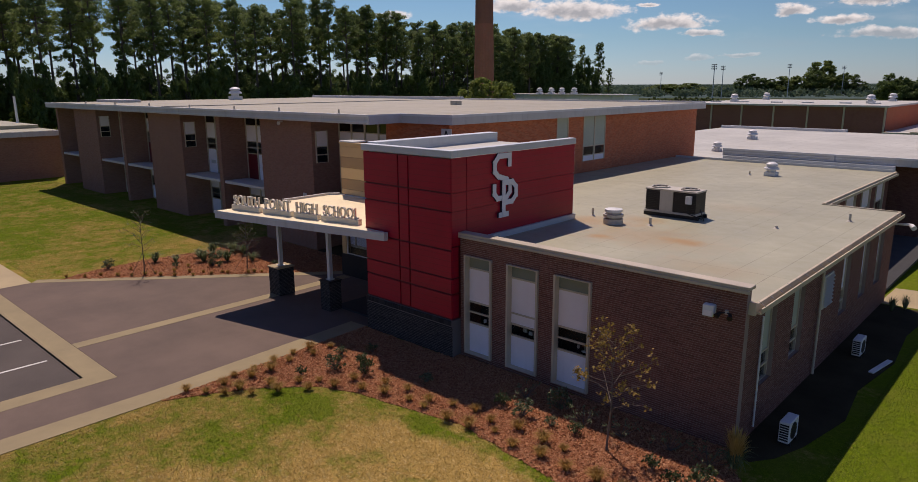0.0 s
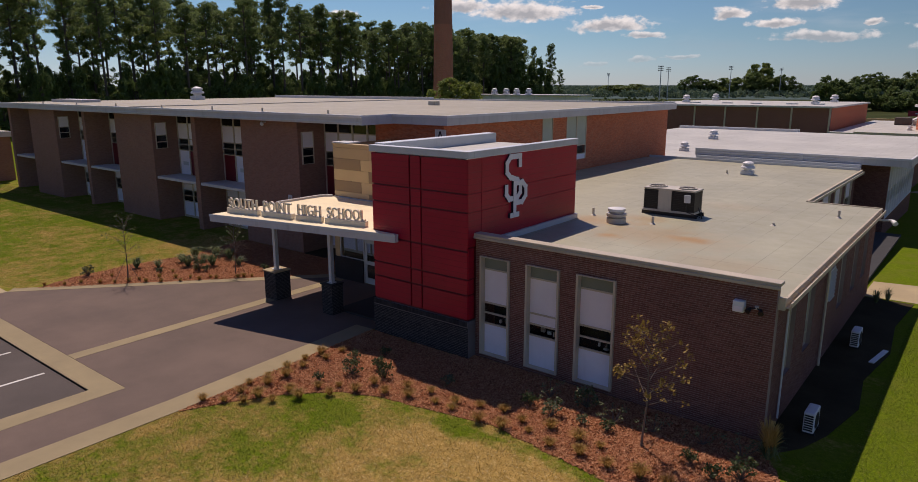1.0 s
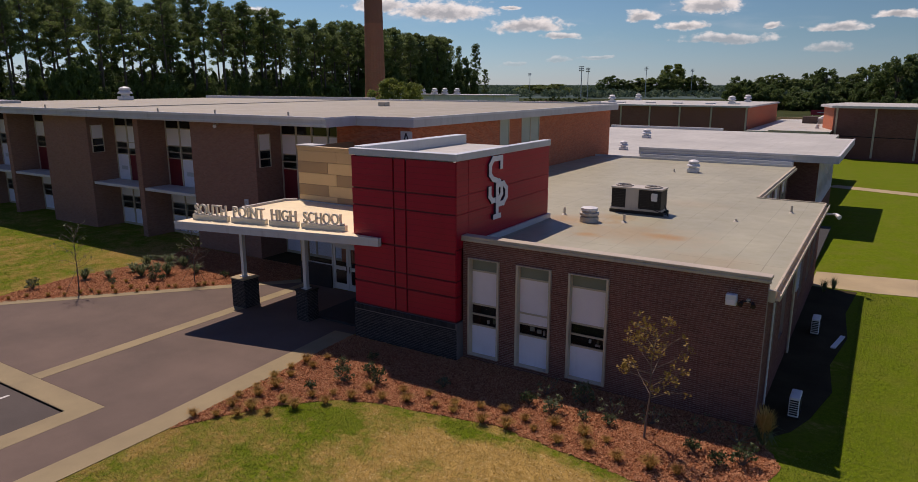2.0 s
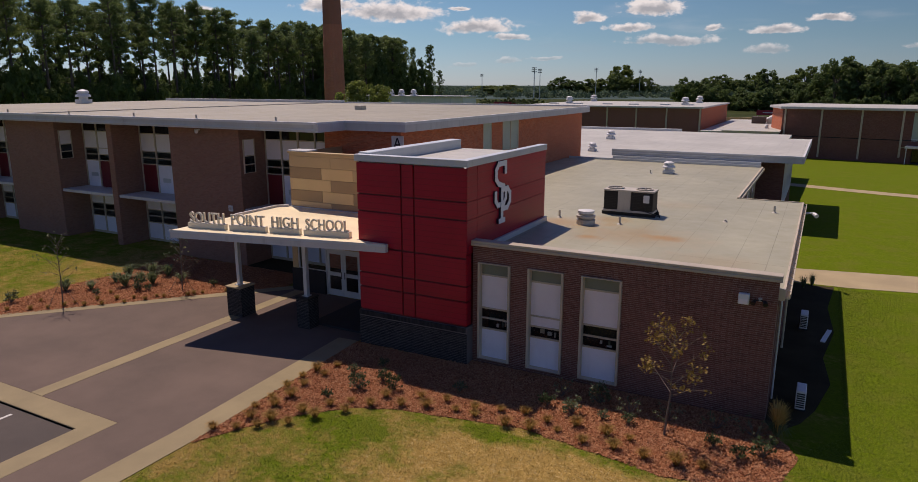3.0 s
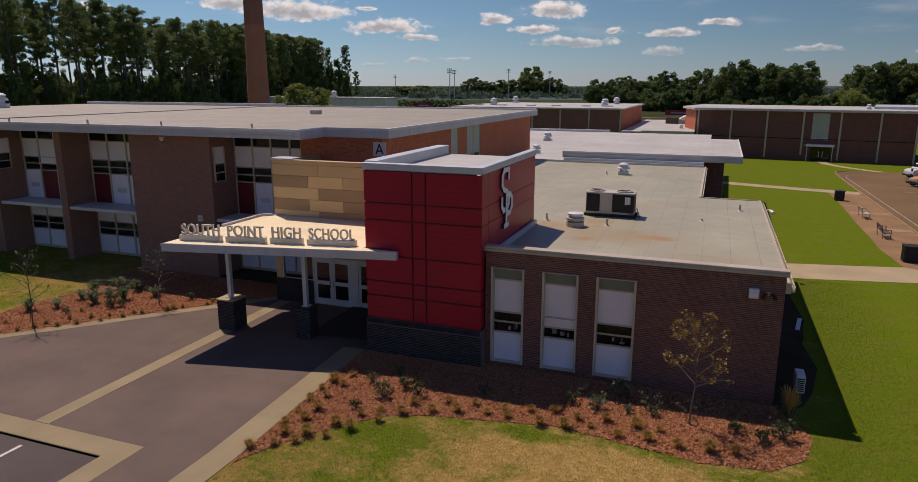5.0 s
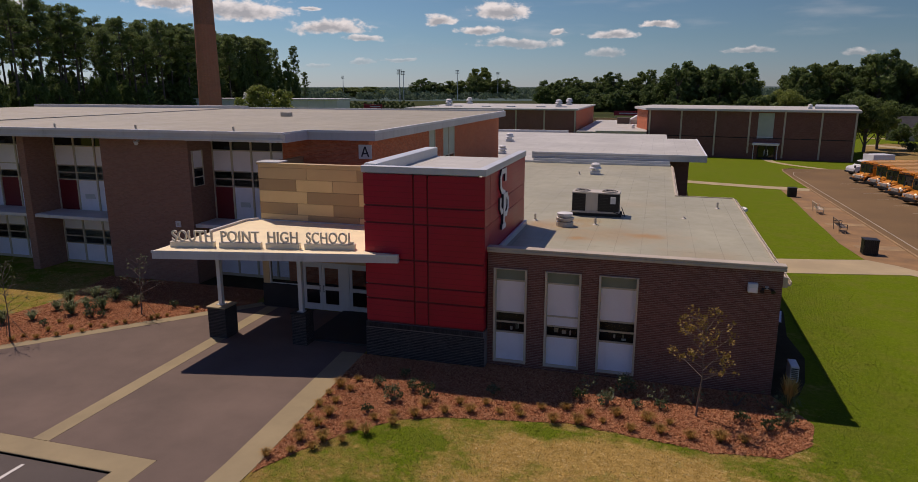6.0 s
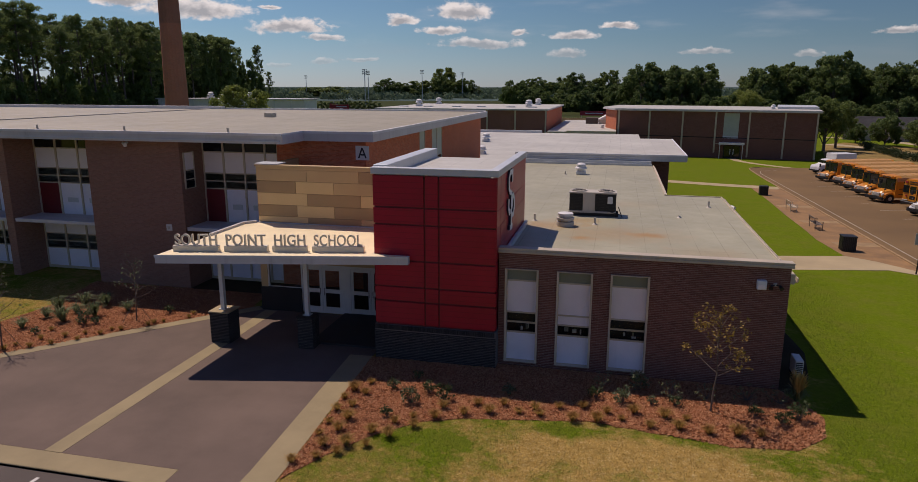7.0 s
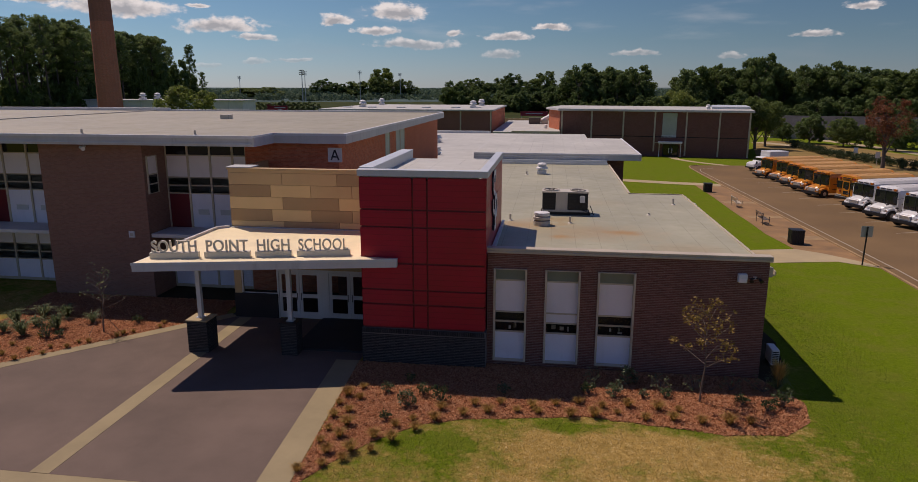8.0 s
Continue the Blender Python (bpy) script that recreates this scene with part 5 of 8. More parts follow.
def roof_fan(x, y, z, size, name="roof_vent", label="white mushroom-shaped roof ventilator"):
    v = thing(name, label, "roof vent", (x, y, z), "roof ventilators")
    bm = bmesh.new()
    box(bm, x - 0.4 * size, x + 0.4 * size, y - 0.4 * size, y + 0.4 * size, z, z + 0.28 * size)
    soften(bm, 0.02)
    part("curb", bm, "acwhite", v)
    bm = bmesh.new()
    lathe(bm, x, y, [(0.3 * size, z + 0.28 * size), (0.3 * size, z + 0.45 * size), (0.52 * size, z + 0.47 * size), (0.5 * size, z + 0.56 * size), (0.34 * size, z + 0.72 * size)])
    part("skirt", bm, "acwhite", v)
    bm = bmesh.new()
    lathe(bm, x, y, [(0.3 * size, z + 0.72 * size), (0.42 * size, z + 0.76 * size), (0.4 * size, z + 0.86 * size), (0.22 * size, z + 0.96 * size), (0.05 * size, z + 0.99 * size)])
    part("cap", bm, "acwhite", v)
    return v


def pipe_vent(x, y, z, h):
    v = thing("vent_pipe", "short grey vent pipe on the flat roof", "vent pipe", (x, y, z), "roof pipes")
    bm = bmesh.new()
    lathe(bm, x, y, [(0.13, z), (0.07, z + 0.05), (0.055, z + 0.06), (0.055, z + h)], 10)
    part("pipe", bm, "acgrey", v)


roof_fan(-76.0, 43.0, 8.53, 1.5)
box_part("roof_curb", (-79.5, -72.5, 28.6, 30.4, 8.53, 8.8), "fascia", block, "low white roof curb")
roof_fan(-15.15, 46.4, ROOF_Z, 0.9)
roof_fan(-26.8, 66.0, 3.7, 0.95)
roof_fan(-29.6, 83.0, 3.7, 1.15)
for x, y, h in ((-16.4, 26.9, 0.35), (-13.4, 26.6, 0.34), (-7.35, 33.0, 0.35), (-16.3, 45.8, 0.25), (-9.2, 29.4, 0.12)):
    pipe_vent(x, y, ROOF_Z, h)
for x in (-31.9, -38.0, -43.5, -50.0, -57.0, -64.0, -71.0):
    pipe_vent(x, 24.6, 8.53, 0.25)
v = thing("roof_vent", "squat tan stacked-drum roof ventilator", "roof vent", (-14.8, 25.95, ROOF_Z), "roof ventilators")
bm = bmesh.new()
lathe(bm, -14.8, 25.95, [(0.42, ROOF_Z), (0.42, ROOF_Z + 0.22), (0.3, ROOF_Z + 0.24), (0.3, ROOF_Z + 0.3)])
part("base_drum", bm, "acgrey", v)
bm = bmesh.new()
lathe(bm, -14.8, 25.95, [(0.3, ROOF_Z + 0.3), (0.43, ROOF_Z + 0.31), (0.43, ROOF_Z + 0.42), (0.32, ROOF_Z + 0.44), (0.32, ROOF_Z + 0.5)])
part("middle_drum", bm, "acgrey", v)
bm = bmesh.new()
lathe(bm, -14.8, 25.95, [(0.32, ROOF_Z + 0.5), (0.38, ROOF_Z + 0.52), (0.38, ROOF_Z + 0.63), (0.1, ROOF_Z + 0.68)])
part("cap", bm, "acwhite", v)

# rooftop condenser
ac = thing("rooftop_condenser", "tan and black rooftop air conditioner on steel skids", "air conditioner", (-13.6, 29.3, ROOF_Z))
for y in (28.9, 29.75):
    box_part("skid", (-14.9, -12.3, y - 0.05, y + 0.05, ROOF_Z, ROOF_Z + 0.16), "grille", ac)
bm = bmesh.new()
box(bm, -14.85, -12.4, 28.8, 29.85, ROOF_Z + 0.16, ROOF_Z + 0.26)
box(bm, -14.85, -12.4, 28.8, 29.85, ROOF_Z + 1.17, ROOF_Z + 1.25)
soften(bm, 0.012)
part("frame", bm, "acgrey", ac)
box_part("cabinet", (-14.12, -13.5, 28.81, 29.84, ROOF_Z + 0.26, ROOF_Z + 1.17), "acgrey", ac, "tan sheet-metal cabinet")
for x0, x1 in ((-14.83, -14.12), (-13.5, -12.42)):
    guard = box_part("coil_guard", (x0 + 0.02, x1 - 0.02, 28.84, 29.82, ROOF_Z + 0.26, ROOF_Z + 1.17), "grille", ac, "black coil guard")
    for k in range(11):
        z = ROOF_Z + 0.3 + 0.08 * k
        box_part("bar", (x0, x1, 28.82, 29.84, z, z + 0.012), "grille", guard)
for x in (-14.35, -12.95):
    bm = bmesh.new()
    lathe(bm, x, 29.32, [(0.4, ROOF_Z + 1.25), (0.42, ROOF_Z + 1.31), (0.36, ROOF_Z + 1.31), (0.34, ROOF_Z + 1.27)], 20)
    part("fan_ring", bm, "acgrey", ac)
    for k in range(3):
        bm = bmesh.new()
        ang = k * 1.047
        tube(bm, (x - 0.35 * math.cos(ang), 29.32 - 0.35 * math.sin(ang), ROOF_Z + 1.3), (x + 0.35 * math.cos(ang), 29.32 + 0.35 * math.sin(ang), ROOF_Z + 1.3), 0.012, 0.012, 5)
        part("fan_guard", bm, "grille", ac)
box_part("switch_box", (-12.86, -12.6, 28.68, 28.8, ROOF_Z + 0.7, ROOF_Z + 1.05), "white", ac, "white electrical switch box")
bm = bmesh.new()
tube(bm, (-12.75, 28.74, ROOF_Z + 0.7), (-12.75, 28.70, ROOF_Z + 0.3), 0.02, 0.02, 6)
tube(bm, (-12.75, 28.70, ROOF_Z + 0.3), (-12.15, 28.9, ROOF_Z + 0.08), 0.02, 0.02, 6)
tube(bm, (-12.3, 29.0, ROOF_Z + 0.5), (-12.1, 29.0, ROOF_Z), 0.025, 0.025, 6)
part("conduit", bm, "grille", ac)

# things on and beside the wing
lampbox = thing("wall_light", "white box wall light high on the brick wall", "wall light", (-7.25, 18.3, 3.8))
box_part("housing", (-7.42, -7.1, 18.14, 18.345, 3.82, 4.16), "acwhite", lampbox, "", 0.02)
box_part("lens", (-7.38, -7.14, 18.128, 18.142, 3.85, 4.0), "blind", lampbox)
spot = thing("floodlight", "small dark twin-headed floodlight on the brick wall", "floodlight", (-6.8, 18.3, 4.0))
bm = bmesh.new()
lathe(bm, -6.8, 18.31, [(0.06, 3.95), (0.06, 4.05)], 10)
part("mount", bm, "acgrey", spot)
for dx in (-0.14, 0.14):
    bm = bmesh.new()
    tube(bm, (-6.8, 18.28, 4.0), (-6.8 + dx, 18.2, 3.98), 0.02, 0.02, 6)
    tube(bm, (-6.8 + dx, 18.2, 3.99), (-6.8 + dx * 1.3, 18.05, 3.92), 0.045, 0.08, 10)
    part("head", bm, "grille", spot)
cam_arm = thing("wall_camera", "white bracket camera under the roof corner", "camera", (-5.7, 36.7, 3.9))
bm = bmesh.new()
tube(bm, (-6.3, 36.5, 3.75), (-5.6, 36.55, 3.8), 0.05, 0.05, 8)
part("bracket", bm, "acwhite", cam_arm)
bm = bmesh.new()
tube(bm, (-5.6, 36.4, 3.78), (-5.45, 36.2, 3.7), 0.1, 0.12, 10)
part("housing", bm, "acwhite", cam_arm)


def mini_split(x, y):
    s = thing("heat_pump", "white outdoor heat pump unit on a small pad", "heat pump", (x, y, 0), "outdoor units")
    bm = bmesh.new()
    box(bm, x - 0.15, x + 0.15, y - 0.38, y + 0.38, 0.1, 0.74)
    soften(bm, 0.02)
    part("casing", bm, "acwhite", s)
    for k in range(7):
        z = 0.17 + 0.075 * k
        box_part("slat", (x - 0.12, x + 0.12, y - 0.392, y - 0.378, z, z + 0.045), "grille", s)
    bm = bmesh.new()
    tube(bm, (x + 0.148, y - 0.06, 0.43), (x + 0.17, y - 0.06, 0.43), 0.25, 0.25, 18)
    part("fan_grille", bm, "grille", s)
    for dy in (-0.28, 0.28):
        box_part("foot", (x - 0.18, x + 0.18, y + dy - 0.03, y + dy + 0.03, -0.01, 0.1), "grille", s)


mini_split(-5.36, 19.92)
mini_split(-5.5, 28.4)
plank = thing("loose_plank", "white painted board lying on the shaded grass", "plank", (-4.6, 27.7, 0))
bm = bmesh.new()
box(bm, -0.09, 0.09, -0.85, 0.85, 0.0, 0.05)
bmesh.ops.transform(bm, matrix=Matrix.Translation((-4.6, 27.7, 0.01)) @ Matrix.Rotation(radians(-9), 4, "Z"), verts=bm.verts)
part("board", bm, "white", plank)

# ---------------- farther school buildings ----------------
link = thing("school_annex", "low brick annex with a broad white overhanging roof", "school building", (-17, 64, 0))
for d in ((-21.0, -8.0, 55.2, 55.5, -1.6, 4.6), (-8.3, -8.0, 55.5, 72.6, -1.6, 0.6), (-12.0, -8.3, 72.3, 72.6, -1.6, 4.6)):
    bm = bmesh.new()
    box(bm, *d)
    part("wall", bm, "brick", link, "dark brown brick wall")
for k in range(11):
    y = 55.6 + 1.52 * k
    window_unit(link, "y", -8.1, y, y + 1.48, [(0.6, 1.6, "panel"), (1.6, 2.6, "glass"), (2.6, 4.6, "blind")], out=1, fin=0.12, jamb=0.07, frame_mat="white")
bm = bmesh.new()
prism(bm, [(-21.4, 53.9), (-6.63, 53.9), (-6.5, 73.7), (-21.4, 73.7)], 4.6, 5.1)
part("eave_fascia", bm, "fascia", link, "white metal fascia")
bm = bmesh.new()
strip(bm, [(-21.4, 53.92), (-6.7, 53.92)], 0.14, 5.04, 5.17)
strip(bm, [(-6.7, 53.99), (-6.57, 73.6)], 0.14, 5.04, 5.17)
part("drip_edge", bm, "white", link)
for z in (4.68, 4.88):
    bm = bmesh.new()
    strip(bm, [(-21.4, 53.87), (-11.0, 53.87)], 0.08, z, z + 0.05)
    part("fascia_rib", bm, "white", link)
box_part("flashing", (-25.0, -9.55, 53.3, 53.42, 4.252, 4.42), "coping", link, "pale metal flashing above the lower roof")
box_part("clerestory", (-21.2, -9.6, 53.5, 53.9, 4.1, 4.62), "coping", link, "pale metal wall between the two roofs")
box_part("bracket", (-13.7, -13.4, 53.78, 53.9, 4.62, 5.05), "fascia", link)
bm = bmesh.new()
prism(bm, [(-21.3, 54.02), (-6.78, 54.02), (-6.65, 73.6), (-21.3, 73.6)], 5.1, 5.13)
part("roof", bm, "roof_far", link, "pale flat sheet roof")
box_part("floor_slab", (-20.8, -8.4, 55.5, 72.2, -1.6, -1.2), "dark", link)
rear = thing("school_annex", "low brick annex with a broad pale roof and white far parapet", "school building", (-24, 80, 0))
bm = bmesh.new()
prism(bm, [(-41.0, 58.2), (-25.3, 58.2), (-25.3, 54.2), (-21.45, 54.2), (-21.45, 73.8), (-9.8, 73.8), (-9.8, 102.0), (-41.0, 102.0)], -3.2, 3.35)
part("wall", bm, "brick", rear, "dark brown brick wall")
bm = bmesh.new()
prism(bm, [(-41.2, 58.1), (-25.2, 58.1), (-25.2, 54.1), (-21.42, 54.1), (-21.42, 73.75), (-9.4, 73.75), (-9.4, 102.4), (-41.2, 102.4)], 3.35, 3.7)
part("roof", bm, "roof_far", rear, "pale flat sheet roof")
box_part("parapet", (-41.2, -24.3, 102.4, 102.8, 3.3, 4.05), "white", rear, "low white parapet along the far edge")
link2 = thing("school_annex", "flat-roofed low brick annex with pale roof between gym and hall", "school building", (-20, 160, 0))
bm = bmesh.new()
prism(bm, [(-27.0, 138.0), (-13.2, 138.0), (-13.2, 189), (-27.0, 189)], -4.0, 1.5)
part("wall", bm, "brick", link2)
bm = bmesh.new()
prism(bm, [(-27.05, 137.5), (-12.95, 137.5), (-12.95, 189.3), (-27.05, 189.3)], 1.5, 1.75)
part("roof", bm, "roof_far", link2, "pale flat sheet roof")
box_part("coping", (-23.0, -12.9, 137.3, 137.55, 1.45, 1.95), "cream", link2, "tan metal edge of the low roof")
roof_fan(-16.0, 151.4, 1.75, 0.9)
kit = thing("roof_equipment", "dark rooftop unit with pale duct", "roof unit", (-17.5, 170, 1.75))
box_part("cabinet", (-20.6, -17.6, 170.0, 172.0, 1.75, 3.3), "bark", kit, "weathered dark cabinet", 0.06)
box_part("cabinet", (-17.4, -15.6, 170.4, 172.0, 1.75, 2.8), "acgrey", kit, "tan cabinet", 0.06)
bm = bmesh.new()
tube(bm, (-17.6, 171, 2.4), (-14.2, 171.5, 4.3), 0.55, 0.55, 10)
part("duct", bm, "acwhite", kit)
bm = bmesh.new()
prism(bm, [(-36, 190), (-4, 190), (-4, 232), (-36, 232)], -0.1, 0.014)
setting("pavement", lay(bm), "walkway", "pale concrete yard behind the annexes", "pavement")
yard_wall = thing("retaining_wall", "long pale concrete retaining wall beyond the annexes", "wall", (-20, 233, -FALL))
box_part("wall", (-36, -4, 232.6, 233.2, -FALL - 0.2, 0.2), "walkway", yard_wall)
box_part("coping", (-36.1, -3.9, 232.5, 233.3, 0.2, 0.4), "walkway", yard_wall)
board = thing("sports_banner", "small red banner on posts beyond the yard", "banner", (-22.5, 260, -FALL))
box_part("panel", (-27.0, -16.4, 260, 260.2, 0.2, 1.9), "red_sign", board, "red fabric banner")
box_part("bar", (-25.0, -18.4, 259.96, 260, 0.9, 1.2), "white", board)
for x in (-26.5, -17.0):
    bm = bmesh.new()
    tube(bm, (x, 260.3, -FALL), (x, 260.3, 1.9), 0.12, 0.12, 8)
    part("post", bm, "steel", board)

score = thing("scoreboard", "red scoreboard with white lettering by the sports field", "scoreboard", (-124, 258, 0))
box_part("panel", (-128.3, -120.2, 258, 258.3, -0.1, 3.6), "red_sign", score, "red painted board")
box_part("bar", (-125.6, -121.0, 257.95, 258, 2.6, 3.0), "white", score)
box_part("bar", (-124.0, -122.6, 257.95, 258, 1.3, 2.1), "white", score)
for x in (-127.6, -120.9):
    box_part("post", (x - 0.15, x + 0.15, 258.3, 258.6, -0.2, 3.5), "steel", score)

# the hall stands at an angle to the other buildings: x runs along its front, z from its own ground
hall = thing("school_hall", "long brown brick hall with white pilasters and flat roof", "school building")
WALL_H, HALL_L = 9.35, 39.0
bm = bmesh.new()
wall_faces(bm, "x", 0.0, 0.3, 0.0, HALL_L, -0.4, WALL_H, [(22.1, 25.4, 0.0, 2.7), (21.8, 24.75, 4.05, 9.1)])
part("wall", bm, "brick_hall", hall, "brown brick wall")
for d in ((HALL_L - 0.3, HALL_L, 0.3, 26, -0.4, WALL_H), (-4.2, HALL_L - 0.3, 25.7, 26, -0.4, WALL_H)):
    bm = bmesh.new()
    box(bm, *d)
    part("wall", bm, "brick_hall", hall)
bm = bmesh.new()
prism(bm, [(0.0, 0.31), (-4.25, 8.8), (-4.25, 25.9), (-3.95, 25.69), (-3.95, 8.86), (0.3, 0.31)], -0.4, WALL_H)
part("wall", bm, "brick_red", hall, "orange-red brick side wall at a blunt angle to the front")
for x in (0.55, 7.05, 13.8, 20.3, 26.65, 33.1, 38.8):
    foot = 1.1 if x == 20.3 else 0.35
    box_part("pilaster", (x - 0.16, x + 0.16, -0.16, 0.0, foot, WALL_H), "cream", hall, "slim cream pilaster")
box_part("panel", (21.83, 24.72, 0.05, 0.15, 4.07, 9.08), "sage_pale", hall, "pale green-white tall panel")
box_part("transom", (21.8, 24.75, 0.02, 0.2, 4.0, 4.5), "coping", hall)
bm = bmesh.new()
prism(bm, [(-0.25, -0.7), (HALL_L + 0.5, -0.7), (HALL_L + 0.5, 26.6), (-4.9, 26.6), (-4.9, 8.7)], WALL_H, WALL_H + 0.45)
soften(bm, 0.03)
part("eave_fascia", bm, "fascia", hall, "white fascia")
bm = bmesh.new()
prism(bm, [(-0.1, -0.5), (HALL_L + 0.3, -0.5), (HALL_L + 0.3, 26.4), (-4.7, 26.4), (-4.7, 8.75)], WALL_H + 0.45, WALL_H + 0.48)
part("roof", bm, "roof_far", hall)
box_part("raised_roof", (31.5, HALL_L + 0.2, 8.0, 26.0, WALL_H + 0.48, WALL_H + 0.95), "coping", hall, "low raised roof section")
bm = bmesh.new()
box(bm, 21.3, 26.1, -2.4, 0.0, 2.95, 3.3)
for x in (21.55, 25.85):
    tube(bm, (x, -2.2, 0), (x, -2.2, 2.95), 0.07, 0.07, 8)
part("porch", bm, "white", hall, "small white flat porch")
bm = bmesh.new()
box(bm, 20.3, 21.3, -1.2, -1.1, 3.0, 3.1)
part("rain_pipe", bm, "cream", hall)
for a, b in ((22.15, 23.72), (23.78, 25.35)):
    bm = bmesh.new()
    box(bm, a, a + 0.16, 0.1, 0.16, 0.02, 2.65)
    box(bm, b - 0.16, b, 0.1, 0.16, 0.02, 2.65)
    box(bm, a + 0.16, b - 0.16, 0.1, 0.16, 0.02, 0.3)
    box(bm, a + 0.16, b - 0.16, 0.1, 0.16, 2.45, 2.65)
    d = part("door", bm, "grille", hall, "dark glazed double door leaf")
    box_part("pane", (a + 0.16, b - 0.16, 0.12, 0.13, 0.3, 2.45), "car_glass", d)
    x = b - 0.35 if a < 23 else a + 0.2
    box_part("handle", (x, x + 0.15, 0.06, 0.1, 0.8, 1.9), "white", d, "pale push plate")
for k in range(4):
    box_part("base_course", (1.5 + 9.4 * k, 10.7 + 9.4 * k, -0.03, 0.0, 4.1, 4.25), "brick_dark", hall, "dark brick string course")
hall.matrix_basis = pose(-13.0, 146.0, -FALL, 0, 0, -11.54)
roof_fan(18.2, 145.5, WALL_H + 0.48 - FALL, 1.0)

gym = thing("school_building", "long brown brick building with cream pilasters and roof fans", "school building", (-52, 160, 0))
bm = bmesh.new()
box(bm, -65.9, -27.6, 141.5, 141.8, -4.0, 5.85)
part("wall", bm, "brick_gym", gym)
bm = bmesh.new()
box(bm, -27.9, -27.6, 141.8, 182, -4.0, 5.85)
part("wall", bm, "brick_red", gym, "orange-red brick end wall")
bm = bmesh.new()
box(bm, -65.9, -65.6, 141.8, 182, -4.0, 5.85)
part("wall", bm, "brick_gym", gym)
bm = bmesh.new()
box(bm, -65.9, -27.6, 182, 182.3, -4.0, 5.85)
part("wall", bm, "brick_gym", gym)
for x in (-65.7, -59.2, -53.0, -46.8, -40.6, -34.4, -27.8):
    box_part("pilaster", (x - 0.15, x + 0.15, 141.3, 141.5, -4.0, 5.85), "cream", gym, "slim cream pilaster")
box_part("eave_fascia", (-66.4, -27.2, 140.9, 182.8, 5.85, 6.15), "fascia", gym, "white fascia")
box_part("roof", (-66.2, -27.4, 141.1, 182.6, 6.15, 6.18), "roof_far", gym)
for x in (-63, -57, -50, -44, -37, -32):
    box_part("skylight", (x - 1.0, x + 1.0, 152, 153.2, 6.18, 6.4), "coping", gym, "low flat skylight")
for x, y in ((-60.3, 156), (-61.6, 180), (-33.2, 155), (-33.3, 175)):
    roof_fan(x, y, 6.18, 1.75)
arena = thing("sports_hall", "large white metal-clad sports hall", "sports hall", (-136, 205, 0))
box_part("wall", (-160.2, -107.0, 190, 199, -0.1, 6.7), "white", arena, "white ribbed metal cladding", 0.05)
box_part("roof", (-160.7, -106.6, 189.6, 199.4, 6.7, 7.05), "fascia", arena, "white metal roof")
for k in range(9):
    x = -157 + 5.7 * k
    box_part("downspout", (x - 0.1, x + 0.1, 189.85, 190.0, 0, 6.7), "coping", arena)
for x in (-140.7, -135.8, -131.6, -126.8):
    roof_fan(x, 192.5, 7.05, 2.1)
stack = thing("chimney", "tall tapered red-brown brick chimney", "chimney", (-96.9, 112.7, 0))
bm = bmesh.new()
lathe(bm, -96.9, 112.7, [(2.3, 0), (2.12, 10), (1.98, 18), (1.91, 22.5)], 20)
part("shaft", bm, "chimney", stack)
bm = bmesh.new()
lathe(bm, -96.9, 112.7, [(1.91, 22.5), (1.86, 26), (1.74, 34), (1.9, 34.2), (1.9, 35)], 20)
part("upper_shaft", bm, "chimney_top", stack, "soot-darkened upper shaft")
lowest = thing("school_wing", "low brick school wing with pale flat roof", "school building", (-100, 12, 0))
box_part("wall", (-125, -87, -14, 26.8, -0.1, 4.75), "brick_tan", lowest)
box_part("roof", (-125.4, -86.6, -14.4, 26.9, 4.75, 5.3), "fascia", lowest, "cream roof edge")
box_part("roof_sheet", (-125.2, -86.8, -14.2, 26.8, 5.3, 5.33), "roof", lowest, "tan flat sheet roof")
box_part("raised_roof", (-110, -93, 16, 26.5, 5.33, 5.75), "roof", lowest, "raised tan roof section", 0.03)
mast = thing("roof_pole", "slender white pole on the low wing roof", "pole", (-100, 25, 5.33))
bm = bmesh.new()
tube(bm, (-100, 26.2, 5.3), (-100, 26.2, 9.0), 0.16, 0.14, 10)
part("pole", bm, "acwhite", mast)
score = thing("scoreboard", "red sports scoreboard beyond the roofs", "scoreboard", (-142, 300, 0))
box_part("board", (-147, -136.5, 299.7, 300.3, 0.0, 3.1), "red_sign", score, "", 0.05)
for x in (-145, -138.5):
    bm = bmesh.new()
    tube(bm, (x, 300.5, 0), (x, 300.5, 4.0), 0.15, 0.15, 8)
    part("post", bm, "steel", score)
for z, w in ((2.3, 6.0), (1.1, 4.0)):
    box_part("bar", (-142 - w / 2, -142 + w / 2, 299.6, 299.7, z, z + 0.45), "white", score)


